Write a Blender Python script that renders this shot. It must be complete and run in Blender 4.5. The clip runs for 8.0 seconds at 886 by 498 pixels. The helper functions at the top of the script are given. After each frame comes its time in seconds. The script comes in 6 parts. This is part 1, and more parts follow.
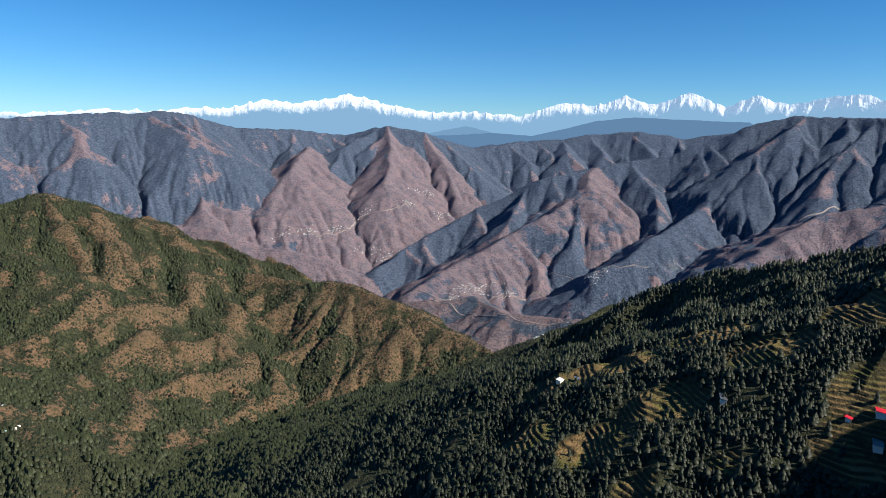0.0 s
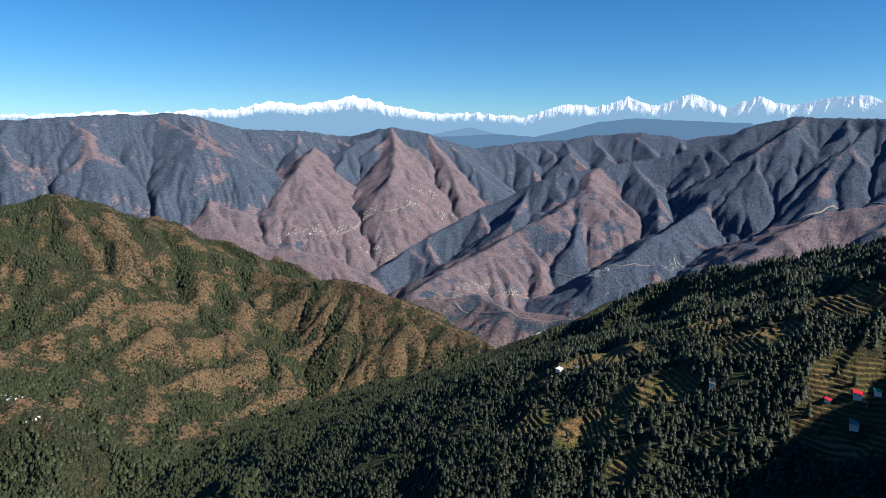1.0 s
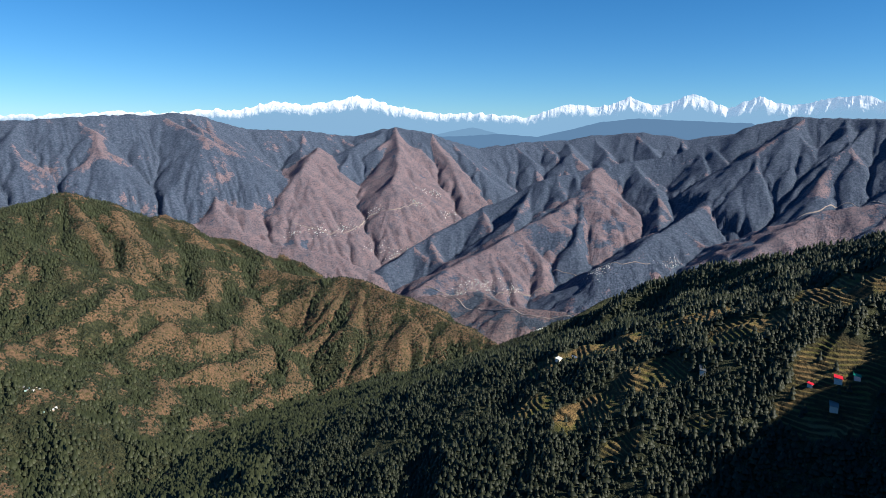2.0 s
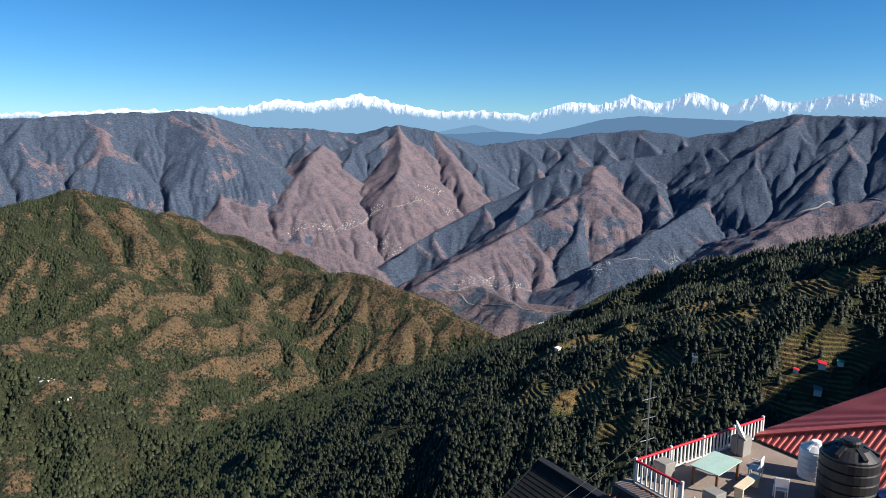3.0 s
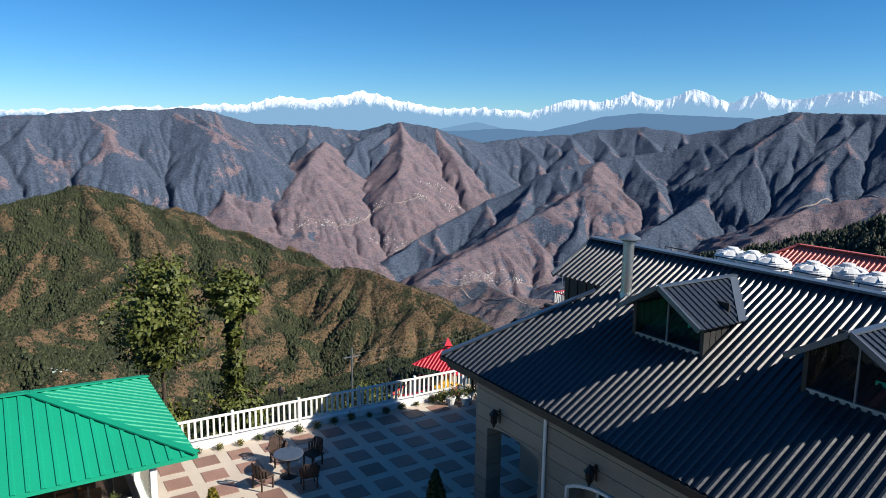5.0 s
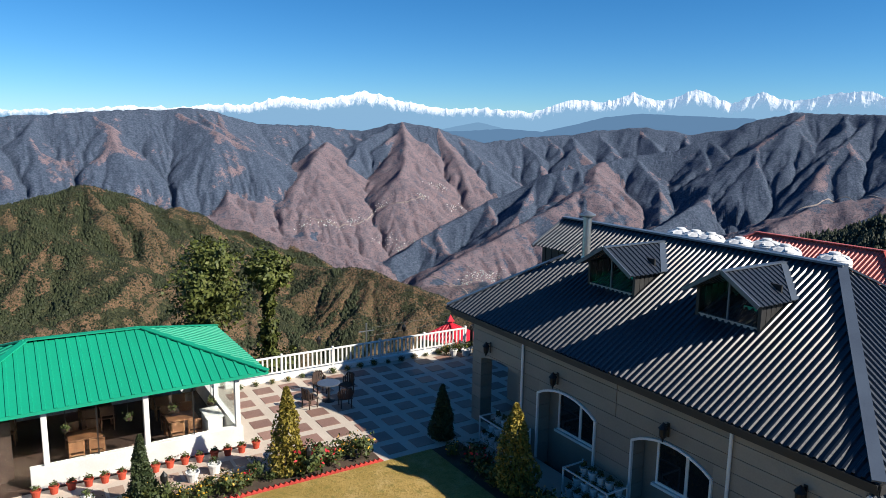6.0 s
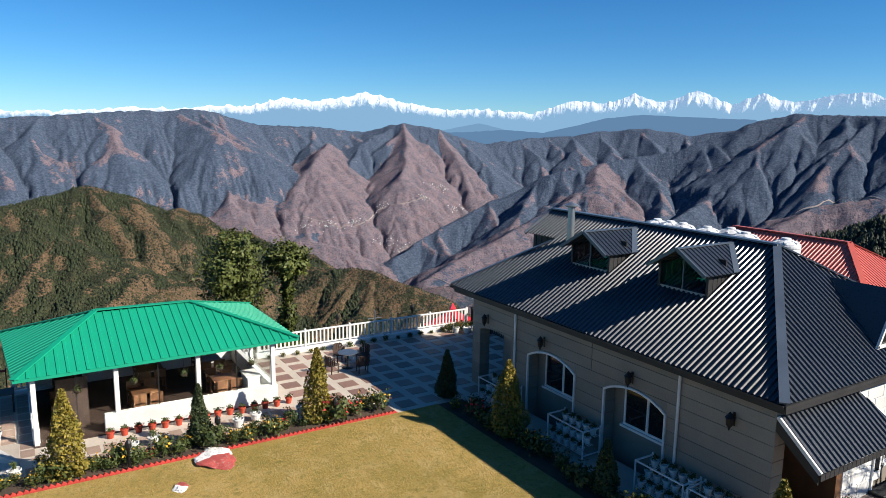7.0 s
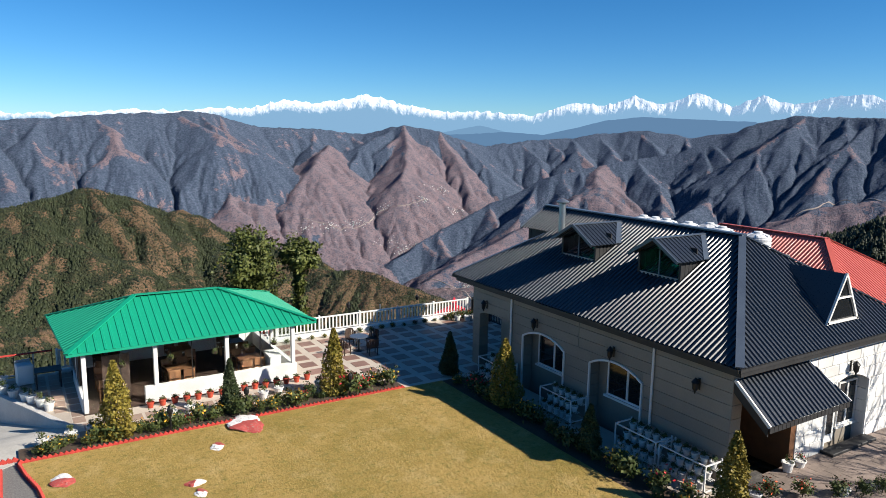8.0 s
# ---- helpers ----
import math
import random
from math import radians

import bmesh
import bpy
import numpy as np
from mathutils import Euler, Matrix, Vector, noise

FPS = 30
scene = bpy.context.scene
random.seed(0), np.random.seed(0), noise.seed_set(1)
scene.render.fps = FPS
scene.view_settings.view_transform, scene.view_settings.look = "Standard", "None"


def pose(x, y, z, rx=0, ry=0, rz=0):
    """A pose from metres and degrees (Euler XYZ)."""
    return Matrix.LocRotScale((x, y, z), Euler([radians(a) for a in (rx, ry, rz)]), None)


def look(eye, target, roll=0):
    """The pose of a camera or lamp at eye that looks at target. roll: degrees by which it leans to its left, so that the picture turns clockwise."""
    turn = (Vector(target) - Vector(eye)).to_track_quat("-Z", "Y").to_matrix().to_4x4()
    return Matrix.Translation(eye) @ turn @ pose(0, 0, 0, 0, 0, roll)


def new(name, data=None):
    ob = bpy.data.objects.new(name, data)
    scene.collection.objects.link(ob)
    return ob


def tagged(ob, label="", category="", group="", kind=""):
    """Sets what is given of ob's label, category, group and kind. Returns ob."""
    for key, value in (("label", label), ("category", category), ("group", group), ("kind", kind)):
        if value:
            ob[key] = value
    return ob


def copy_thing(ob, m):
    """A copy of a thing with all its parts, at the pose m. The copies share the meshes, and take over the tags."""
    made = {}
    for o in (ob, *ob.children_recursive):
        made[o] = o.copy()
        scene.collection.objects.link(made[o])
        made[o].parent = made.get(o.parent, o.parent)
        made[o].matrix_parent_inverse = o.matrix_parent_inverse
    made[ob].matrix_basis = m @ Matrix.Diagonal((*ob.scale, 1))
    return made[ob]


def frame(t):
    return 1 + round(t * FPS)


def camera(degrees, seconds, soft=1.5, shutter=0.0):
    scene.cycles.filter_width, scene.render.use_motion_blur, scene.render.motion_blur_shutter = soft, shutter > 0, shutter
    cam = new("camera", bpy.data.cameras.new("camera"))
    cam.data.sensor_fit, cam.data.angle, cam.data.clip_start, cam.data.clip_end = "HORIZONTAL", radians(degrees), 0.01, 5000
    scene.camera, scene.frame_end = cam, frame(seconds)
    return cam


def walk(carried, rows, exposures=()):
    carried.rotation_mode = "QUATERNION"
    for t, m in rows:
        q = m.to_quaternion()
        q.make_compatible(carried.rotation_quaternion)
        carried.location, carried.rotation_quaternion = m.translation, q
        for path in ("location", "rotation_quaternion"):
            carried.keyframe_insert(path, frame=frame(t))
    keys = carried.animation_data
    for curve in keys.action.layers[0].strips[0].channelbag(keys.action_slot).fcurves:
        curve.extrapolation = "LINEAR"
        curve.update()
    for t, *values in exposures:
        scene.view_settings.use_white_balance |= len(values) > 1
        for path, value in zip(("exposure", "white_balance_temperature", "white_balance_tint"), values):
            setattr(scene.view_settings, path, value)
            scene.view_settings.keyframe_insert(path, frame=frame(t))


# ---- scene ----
cam = camera(63.7, 8.0, soft=0.85)
PATH = [
    (0.0, (71.04, 113.63, 8.75), (0.5338, 0.8295, -0.1643), 0.9),
    (0.5, (59.85, 97.67, 8.66), (0.5318, 0.8308, -0.1635), 0.85),
    (1.0, (48.67, 81.62, 8.56), (0.5298, 0.8322, -0.1628), 0.8),
    (1.5, (37.79, 66.21, 8.53), (0.5281, 0.8335, -0.1624), 0.8),
    (3.0, (7.347, 24.602, 9.42), (0.5242, 0.8352, -0.1664), 0.8),
    (3.5, (-0.881, 13.214, 9.98), (0.5232, 0.8353, -0.1692), 0.8),
    (4.0, (-6.14, 5.545, 10.26), (0.5223, 0.8355, -0.1705), 0.85),
    (4.5, (-8.582, 2.09, 10.486), (0.522, 0.836, -0.171), 0.85),
    (4.7, (-9.413, 0.873, 10.53), (0.5222, 0.8357, -0.1708), 0.85),
    (5.8, (-13.80, -5.60, 10.74), (0.5218, 0.836, -0.1710), 0.9),
    (6.0, (-14.268, -6.473, 10.755), (0.520, 0.837, -0.1705), 0.9),
    (6.5, (-15.519, -8.378, 10.80), (0.5195, 0.8375, -0.1695), 0.9),
    (7.0, (-16.635, -10.026, 10.834), (0.519, 0.838, -0.169), 0.9),
    (7.5, (-17.535, -11.357, 10.876), (0.519, 0.838, -0.168), 0.9),
    (8.0, (-18.372, -12.606, 10.901), (0.5187, 0.8386, -0.1662), 0.9),
]
walk(cam, [(t, look(e, Vector(e) + Vector(d), r)) for t, e, d, r in PATH], exposures=[(0.0, 0.83), (8.0, 0.83)])

# ---- light ----
SUN = Vector((3.55, -4.6, 3.85)).normalized()
world = bpy.data.worlds.new("sky")
scene.world = world
world.use_nodes = True
wn = world.node_tree.nodes
sky = wn.new("ShaderNodeTexSky")
sky.sky_type, sky.sun_disc = "NISHITA", False
sky.sun_elevation, sky.sun_rotation = math.asin(SUN.z), math.atan2(SUN.x, SUN.y)
sky.altitude, sky.air_density, sky.dust_density, sky.ozone_density = 3200, 1.0, 1.5, 3.4
wn["Background"].inputs["Strength"].default_value = 0.061
tint = wn.new("ShaderNodeHueSaturation")
tint.inputs["Saturation"].default_value = 1.16
blue = wn.new("ShaderNodeMix")
blue.data_type, blue.blend_type = "RGBA", "MULTIPLY"
blue.inputs[0].default_value, blue.inputs[7].default_value = 1.0, (0.765, 1.0, 1.15, 1.0)
world.node_tree.links.new(sky.outputs[0], blue.inputs[6])
world.node_tree.links.new(blue.outputs[2], tint.inputs["Color"])
world.node_tree.links.new(tint.outputs[0], wn["Background"].inputs["Color"])
sun_data = bpy.data.lights.new("sun", "SUN")
sun_data.energy, sun_data.angle, sun_data.color = 5.0, radians(0.5), (1.0, 0.93, 0.82)
new("sun", sun_data).matrix_world = look((0, 0, 60), Vector((0, 0, 60)) - SUN)


# ---- materials ----
def nodes_of(name, rough=0.8, metal=0.0, spec=0.5):
    m = bpy.data.materials.new(name)
    m.use_nodes = True
    b = m.node_tree.nodes["Principled BSDF"]
    b.inputs["Roughness"].default_value, b.inputs["Metallic"].default_value = rough, metal
    b.inputs["Specular IOR Level"].default_value = spec
    return m, m.node_tree.nodes, m.node_tree.links, b


def noise_node(N, L, vec, scale, detail=4.0, rough=0.55):
    n = N.new("ShaderNodeTexNoise")
    n.inputs["Scale"].default_value, n.inputs["Detail"].default_value, n.inputs["Roughness"].default_value = scale, detail, rough
    L.new(vec, n.inputs["Vector"])
    return n.outputs["Fac"]


def math_node(N, L, op, a, b=0.0):
    n = N.new("ShaderNodeMath")
    n.operation = op
    for i, v in enumerate((a, b)):
        if isinstance(v, (int, float)):
            n.inputs[i].default_value = v
        else:
            L.new(v, n.inputs[i])
    return n.outputs[0]


def span(N, L, v, lo, hi, to_lo=0.0, to_hi=1.0):
    n = N.new("ShaderNodeMapRange")
    for i, c in enumerate((lo, hi, to_lo, to_hi)):
        n.inputs[i + 1].default_value = c
    L.new(v, n.inputs[0])
    return n.outputs[0]


def mix_col(N, L, f, a, b, mode="MIX"):
    n = N.new("ShaderNodeMix")
    n.data_type, n.blend_type = "RGBA", mode
    for i, v in ((0, f), (6, a), (7, b)):
        if isinstance(v, (int, float)):
            n.inputs[i].default_value = v
        elif isinstance(v, (tuple, list)):
            n.inputs[i].default_value = (*v, 1.0)
        else:
            L.new(v, n.inputs[i])
    return n.outputs[2]


def add_bump(N, L, b, height, strength, dist):
    n = N.new("ShaderNodeBump")
    n.inputs["Strength"].default_value, n.inputs["Distance"].default_value = strength, dist
    L.new(height, n.inputs["Height"])
    L.new(n.outputs[0], b.inputs["Normal"])


def mat(name, c1, c2=None, scale=3.0, fine=40.0, rough=0.8, metal=0.0, bump=0.15, dist=0.01, spec=0.4, vary=0.12):
    """A surface of two tones with grain, broad stains and fine relief, in metres."""
    m, N, L, b = nodes_of(name, rough, metal, spec)
    c2 = c2 or tuple(0.72 * c for c in c1)
    g = N.new("ShaderNodeNewGeometry")
    info = N.new("ShaderNodeObjectInfo")
    big, small = noise_node(N, L, g.outputs["Position"], scale), noise_node(N, L, g.outputs["Position"], fine, 3.0)
    f = span(N, L, math_node(N, L, "ADD", math_node(N, L, "MULTIPLY", big, 0.65), math_node(N, L, "MULTIPLY", small, 0.35)), 0.36, 0.64)
    col = mix_col(N, L, f, c1, c2)
    hue = N.new("ShaderNodeHueSaturation")
    L.new(col, hue.inputs["Color"])
    L.new(span(N, L, info.outputs["Random"], 0, 1, 0.88 * (1 - vary), 0.88 * (1 + vary)), hue.inputs["Value"])
    L.new(hue.outputs[0], b.inputs["Base Color"])
    L.new(span(N, L, small, 0.3, 0.7, max(0.02, rough - 0.08), min(1, rough + 0.08)), b.inputs["Roughness"])
    add_bump(N, L, b, small, bump, dist)
    return m


M = {
    "white": mat("white_paint", (0.78, 0.77, 0.74), (0.62, 0.61, 0.58), 1.2, 30, 0.6),
    # darker copy of the south wall's paint; the west side's shade is in this colour
    "wall": mat("shaded_wall_paint", (0.27, 0.235, 0.19), (0.225, 0.196, 0.16), 0.8, 25, 0.75),
    "roof": mat("dark_metal_sheet", (0.02, 0.026, 0.036), (0.028, 0.034, 0.044), 0.6, 20, 0.33, 0.0, 0.05, 0.004, 0.6),
    "trim": mat("grey_flashing", (0.1, 0.128, 0.17), (0.075, 0.095, 0.13), 1.0, 20, 0.35, 0.2, 0.05, 0.004),
    "green": mat("green_metal_sheet", (0.0, 0.3, 0.17), (0.0, 0.255, 0.145), 0.5, 15, 0.62, 0.0, 0.05, 0.004),
    "red": mat("red_metal_sheet", (0.56, 0.12, 0.09), (0.48, 0.095, 0.075), 0.5, 15, 0.45, 0.0, 0.05, 0.004),
    "kiosk": mat("crimson_metal_sheet", (0.62, 0.02, 0.04), (0.5, 0.015, 0.03), 0.7, 15, 0.4, 0.0, 0.05, 0.004),
    "shingle": mat("black_shingle", (0.02, 0.02, 0.02), (0.034, 0.033, 0.032), 1.5, 30, 0.9, spec=0.1),
    "dark": mat("black_board", (0.015, 0.015, 0.016), (0.025, 0.025, 0.026), 1.5, 30, 0.6),
    "steel": mat("galvanised_steel", (0.42, 0.45, 0.47), (0.32, 0.35, 0.37), 2.5, 30, 0.38, 0.85, 0.08),
    "concrete": mat("concrete", (0.36, 0.34, 0.31), (0.24, 0.23, 0.21), 0.7, 14, 0.9, 0, 0.4),
    "pave_pale": mat("pale_paving", (0.53, 0.46, 0.385), (0.43, 0.37, 0.305), 0.6, 20, 0.7, 0, 0.2),
    "tile_red": mat("brown_red_tile", (0.3, 0.18, 0.14), (0.24, 0.14, 0.11), 1.2, 25, 0.55, 0, 0.2, vary=0.18),
    "table_glass": mat("pale_green_glass_top", (0.42, 0.58, 0.5), (0.36, 0.5, 0.43), 2, 20, 0.25),
    "flag": mat("pink_flagstone", (0.4, 0.285, 0.22), (0.32, 0.225, 0.175), 1.5, 20, 0.7, 0, 0.25, vary=0.2),
    "terracotta": mat("terracotta", (0.5, 0.07, 0.035), (0.4, 0.06, 0.03), 4, 50, 0.75),
    "brick_red": mat("red_painted_brick", (0.5, 0.05, 0.035), (0.38, 0.04, 0.03), 3, 40, 0.8),
    "soil": mat("soil", (0.09, 0.06, 0.04), (0.05, 0.035, 0.025), 2, 30, 0.95, 0, 0.6, 0.03),
    "stone": mat("dark_stone", (0.12, 0.11, 0.1), (0.06, 0.055, 0.05), 1.5, 12, 0.9, 0, 0.5, 0.03),
    "wood": mat("brown_wood", (0.2, 0.09, 0.04), (0.13, 0.06, 0.03), 3, 40, 0.5),
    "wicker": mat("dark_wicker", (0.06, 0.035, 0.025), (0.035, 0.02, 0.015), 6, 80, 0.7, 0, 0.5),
    "iron": mat("black_iron", (0.012, 0.012, 0.013), (0.02, 0.02, 0.021), 4, 60, 0.45, 0.3),
    "tank_white": mat("white_plastic", (0.75, 0.76, 0.77), (0.66, 0.67, 0.68), 1.5, 20, 0.45),
    "tank_black": mat("black_plastic", (0.018, 0.018, 0.02), (0.03, 0.03, 0.032), 1.5, 20, 0.45),
    "tank_blue": mat("blue_plastic", (0.01, 0.09, 0.42), (0.008, 0.07, 0.34), 1.5, 20, 0.35),
    "mint": mat("mint_plaster", (0.25, 0.6, 0.25), (0.2, 0.52, 0.21), 1.0, 20, 0.8),
    "yellow": mat("yellow_paint", (0.75, 0.42, 0.02), (0.65, 0.36, 0.02), 2, 30, 0.6),
    "cream": mat("cream_paint", (0.7, 0.6, 0.42), (0.6, 0.5, 0.35), 1.5, 30, 0.7),
    "bark": mat("bark", (0.07, 0.05, 0.035), (0.04, 0.03, 0.02), 3, 25, 0.95, 0, 0.8, 0.03),
    "court": mat("grey_brown_stone", (0.29, 0.225, 0.19), (0.19, 0.15, 0.125), 0.7, 16, 0.85, 0, 0.4),
    "ramp": mat("grooved_concrete", (0.56, 0.53, 0.48), (0.42, 0.4, 0.36), 0.8, 14, 0.85, 0, 0.4),
    "wall_pale": mat("pale_wall_paint", (0.62, 0.6, 0.57), (0.48, 0.46, 0.44), 0.9, 18, 0.7),
    "gravel": mat("grey_gravel", (0.3, 0.29, 0.27), (0.16, 0.155, 0.15), 18, 90, 0.95, 0, 0.9, 0.02),
    "bud": mat("red_flower", (0.6, 0.03, 0.03), (0.45, 0.02, 0.04), 8, 60, 0.6),
    "orange": mat("orange_flower", (0.7, 0.16, 0.04), (0.6, 0.08, 0.04), 8, 60, 0.6),
    "bloom": mat("yellow_flower", (0.75, 0.5, 0.05), (0.7, 0.3, 0.03), 8, 60, 0.6),
}


def leaf_mat(name, a, b_, thin=0.35):
    m, N, L, b = nodes_of(name, 0.6, 0.0, 0.3)
    g, info = N.new("ShaderNodeNewGeometry"), N.new("ShaderNodeObjectInfo")
    n = noise_node(N, L, g.outputs["Position"], 1.4, 3.0)
    f = math_node(N, L, "ADD", math_node(N, L, "MULTIPLY", g.outputs["Random Per Island"], 0.6), math_node(N, L, "MULTIPLY", n, 0.4))
    col = mix_col(N, L, f, a, b_)
    hue = N.new("ShaderNodeHueSaturation")
    L.new(col, hue.inputs["Color"])
    L.new(span(N, L, info.outputs["Random"], 0, 1, 0.72, 0.98), hue.inputs["Value"])
    L.new(hue.outputs[0], b.inputs["Base Color"])
    return m


M["leaf"] = leaf_mat("oak_leaves", (0.025, 0.047, 0.009), (0.135, 0.145, 0.03))
M["cypress"] = leaf_mat("golden_cypress", (0.09, 0.09, 0.012), (0.34, 0.25, 0.04))
M["cypress_dark"] = leaf_mat("dark_cypress", (0.03, 0.05, 0.02), (0.07, 0.09, 0.03))
M["shrub"] = leaf_mat("shrub_leaves", (0.025, 0.05, 0.012), (0.1, 0.112, 0.028))
M["conifer"] = leaf_mat("conifer_needles", (0.008, 0.014, 0.007), (0.03, 0.037, 0.017))


def glass_mat():
    m, N, L, b = nodes_of("window_glass", 0.04, 0.0, 0.5)
    b.inputs["Base Color"].default_value = (0.9, 0.95, 0.95, 1)
    b.inputs["Transmission Weight"].default_value = 1.0
    b.inputs["IOR"].default_value = 1.15
    return m


M["glass"] = glass_mat()


def lawn_mat():
    m, N, L, b = nodes_of("dry_lawn", 0.95, 0.0, 0.2)
    g = N.new("ShaderNodeNewGeometry")
    P = g.outputs["Position"]
    big, mid, fine = noise_node(N, L, P, 0.35), noise_node(N, L, P, 4.0, 6, 0.7), noise_node(N, L, P, 60, 3)
    worn, tuft = noise_node(N, L, P, 1.1, 5, 0.65), noise_node(N, L, P, 14.0, 4, 0.7)
    col = mix_col(N, L, span(N, L, big, 0.4, 0.6), (0.33, 0.235, 0.06), (0.5, 0.335, 0.11))
    col = mix_col(N, L, span(N, L, worn, 0.5, 0.68, 0.0, 0.7), col, (0.6, 0.43, 0.19))
    col = mix_col(N, L, span(N, L, mid, 0.5, 0.66, 0.0, 0.85), col, (0.19, 0.18, 0.045))
    col = mix_col(N, L, span(N, L, tuft, 0.52, 0.66, 0.0, 0.6), col, (0.14, 0.125, 0.035))
    col = mix_col(N, L, span(N, L, fine, 0.35, 0.7), mix_col(N, L, 0.45, col, (0.12, 0.1, 0.035)), col)
    L.new(col, b.inputs["Base Color"])
    add_bump(N, L, b, fine, 0.8, 0.03)
    return m


M["lawn"] = lawn_mat()


def land_mat():
    """Hill country: forest, dry grass and bare earth; terraced fields and haze-tinted far slopes by the sheet's own
    attributes.
    """
    m, N, L, b = nodes_of("hill_country", 0.95, 0.0, 0.15)
    g = N.new("ShaderNodeNewGeometry")
    P = g.outputs["Position"]

    def attr(name):
        a = N.new("ShaderNodeAttribute")
        a.attribute_name = name
        return a.outputs["Fac"]
    wood, far, field = attr("wood"), attr("far"), attr("field")
    big, mid, fine = noise_node(N, L, P, 0.006, 6, 0.6), noise_node(N, L, P, 0.03, 6, 0.65), noise_node(N, L, P, 0.16, 5, 0.7)
    speck = noise_node(N, L, P, 0.11, 5, 0.75)
    mix = math_node(N, L, "ADD", math_node(N, L, "ADD", math_node(N, L, "MULTIPLY", big, 0.3), math_node(N, L, "MULTIPLY", mid, 0.85)), math_node(N, L, "MULTIPLY", fine, 0.6))
    cover = span(N, L, math_node(N, L, "ADD", mix, math_node(N, L, "SUBTRACT", wood, 0.5)), 0.83, 0.92)
    earth = mix_col(N, L, span(N, L, mid, 0.35, 0.65), (0.22, 0.13, 0.08), (0.125, 0.088, 0.058))
    earth = mix_col(N, L, span(N, L, fine, 0.45, 0.58), earth, (0.075, 0.065, 0.032))
    grove = mix_col(N, L, span(N, L, speck, 0.38, 0.62), (0.02, 0.026, 0.014), (0.07, 0.074, 0.038))
    near_col = mix_col(N, L, cover, earth, grove)
    # far earth and forest colours have the blue air haze mixed in
    earth_hazed = mix_col(N, L, span(N, L, mid, 0.38, 0.62), (0.25, 0.178, 0.19), (0.155, 0.13, 0.152))
    grove_hazed = mix_col(N, L, span(N, L, speck, 0.42, 0.6), (0.044, 0.067, 0.106), (0.1, 0.125, 0.18))
    earth_hazed = mix_col(N, L, span(N, L, fine, 0.5, 0.58, 0.0, 0.85), earth_hazed, (0.08, 0.086, 0.114))
    hazed_col = mix_col(N, L, cover, earth_hazed, grove_hazed)
    col = mix_col(N, L, far, near_col, hazed_col)
    sep = N.new("ShaderNodeSeparateXYZ")
    L.new(g.outputs["Normal"], sep.inputs[0])
    crop = mix_col(N, L, span(N, L, mid, 0.4, 0.6), (0.12, 0.12, 0.035), (0.25, 0.16, 0.07))
    strip = mix_col(N, L, span(N, L, sep.outputs[2], 0.86, 0.96), (0.05, 0.045, 0.025), crop)
    col = mix_col(N, L, field, col, strip)
    col = mix_col(N, L, 0.06, col, (0.0, 0.0, 0.0))
    L.new(col, b.inputs["Base Color"])
    add_bump(N, L, b, math_node(N, L, "ADD", math_node(N, L, "MULTIPLY", mid, 1.0), fine), 1.0, 8.0)
    return m


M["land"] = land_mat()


# ---- the land ----
RNG = np.random.default_rng(7)
LATTICE = RNG.random((256, 256))


def vnoise(x, y):
    """Smooth value noise, 0 to 1, on arrays."""
    xi, yi = np.floor(x).astype(int), np.floor(y).astype(int)
    u, v = x - xi, y - yi
    u, v = u * u * (3 - 2 * u), v * v * (3 - 2 * v)
    a, b_ = LATTICE[xi % 256, yi % 256], LATTICE[(xi + 1) % 256, yi % 256]
    c, d = LATTICE[xi % 256, (yi + 1) % 256], LATTICE[(xi + 1) % 256, (yi + 1) % 256]
    return (a * (1 - u) + b_ * u) * (1 - v) + (c * (1 - u) + d * u) * v


def fbm(x, y, octaves=5, ridged=False):
    out, amp, total = 0.0, 1.0, 0.0
    for i in range(octaves):
        n = vnoise(x * 2 ** i + 17.3 * i, y * 2 ** i + 9.1 * i)
        out = out + amp * (1 - abs(2 * n - 1) if ridged else n)
        total, amp = total + amp, amp * 0.5
    return out / total


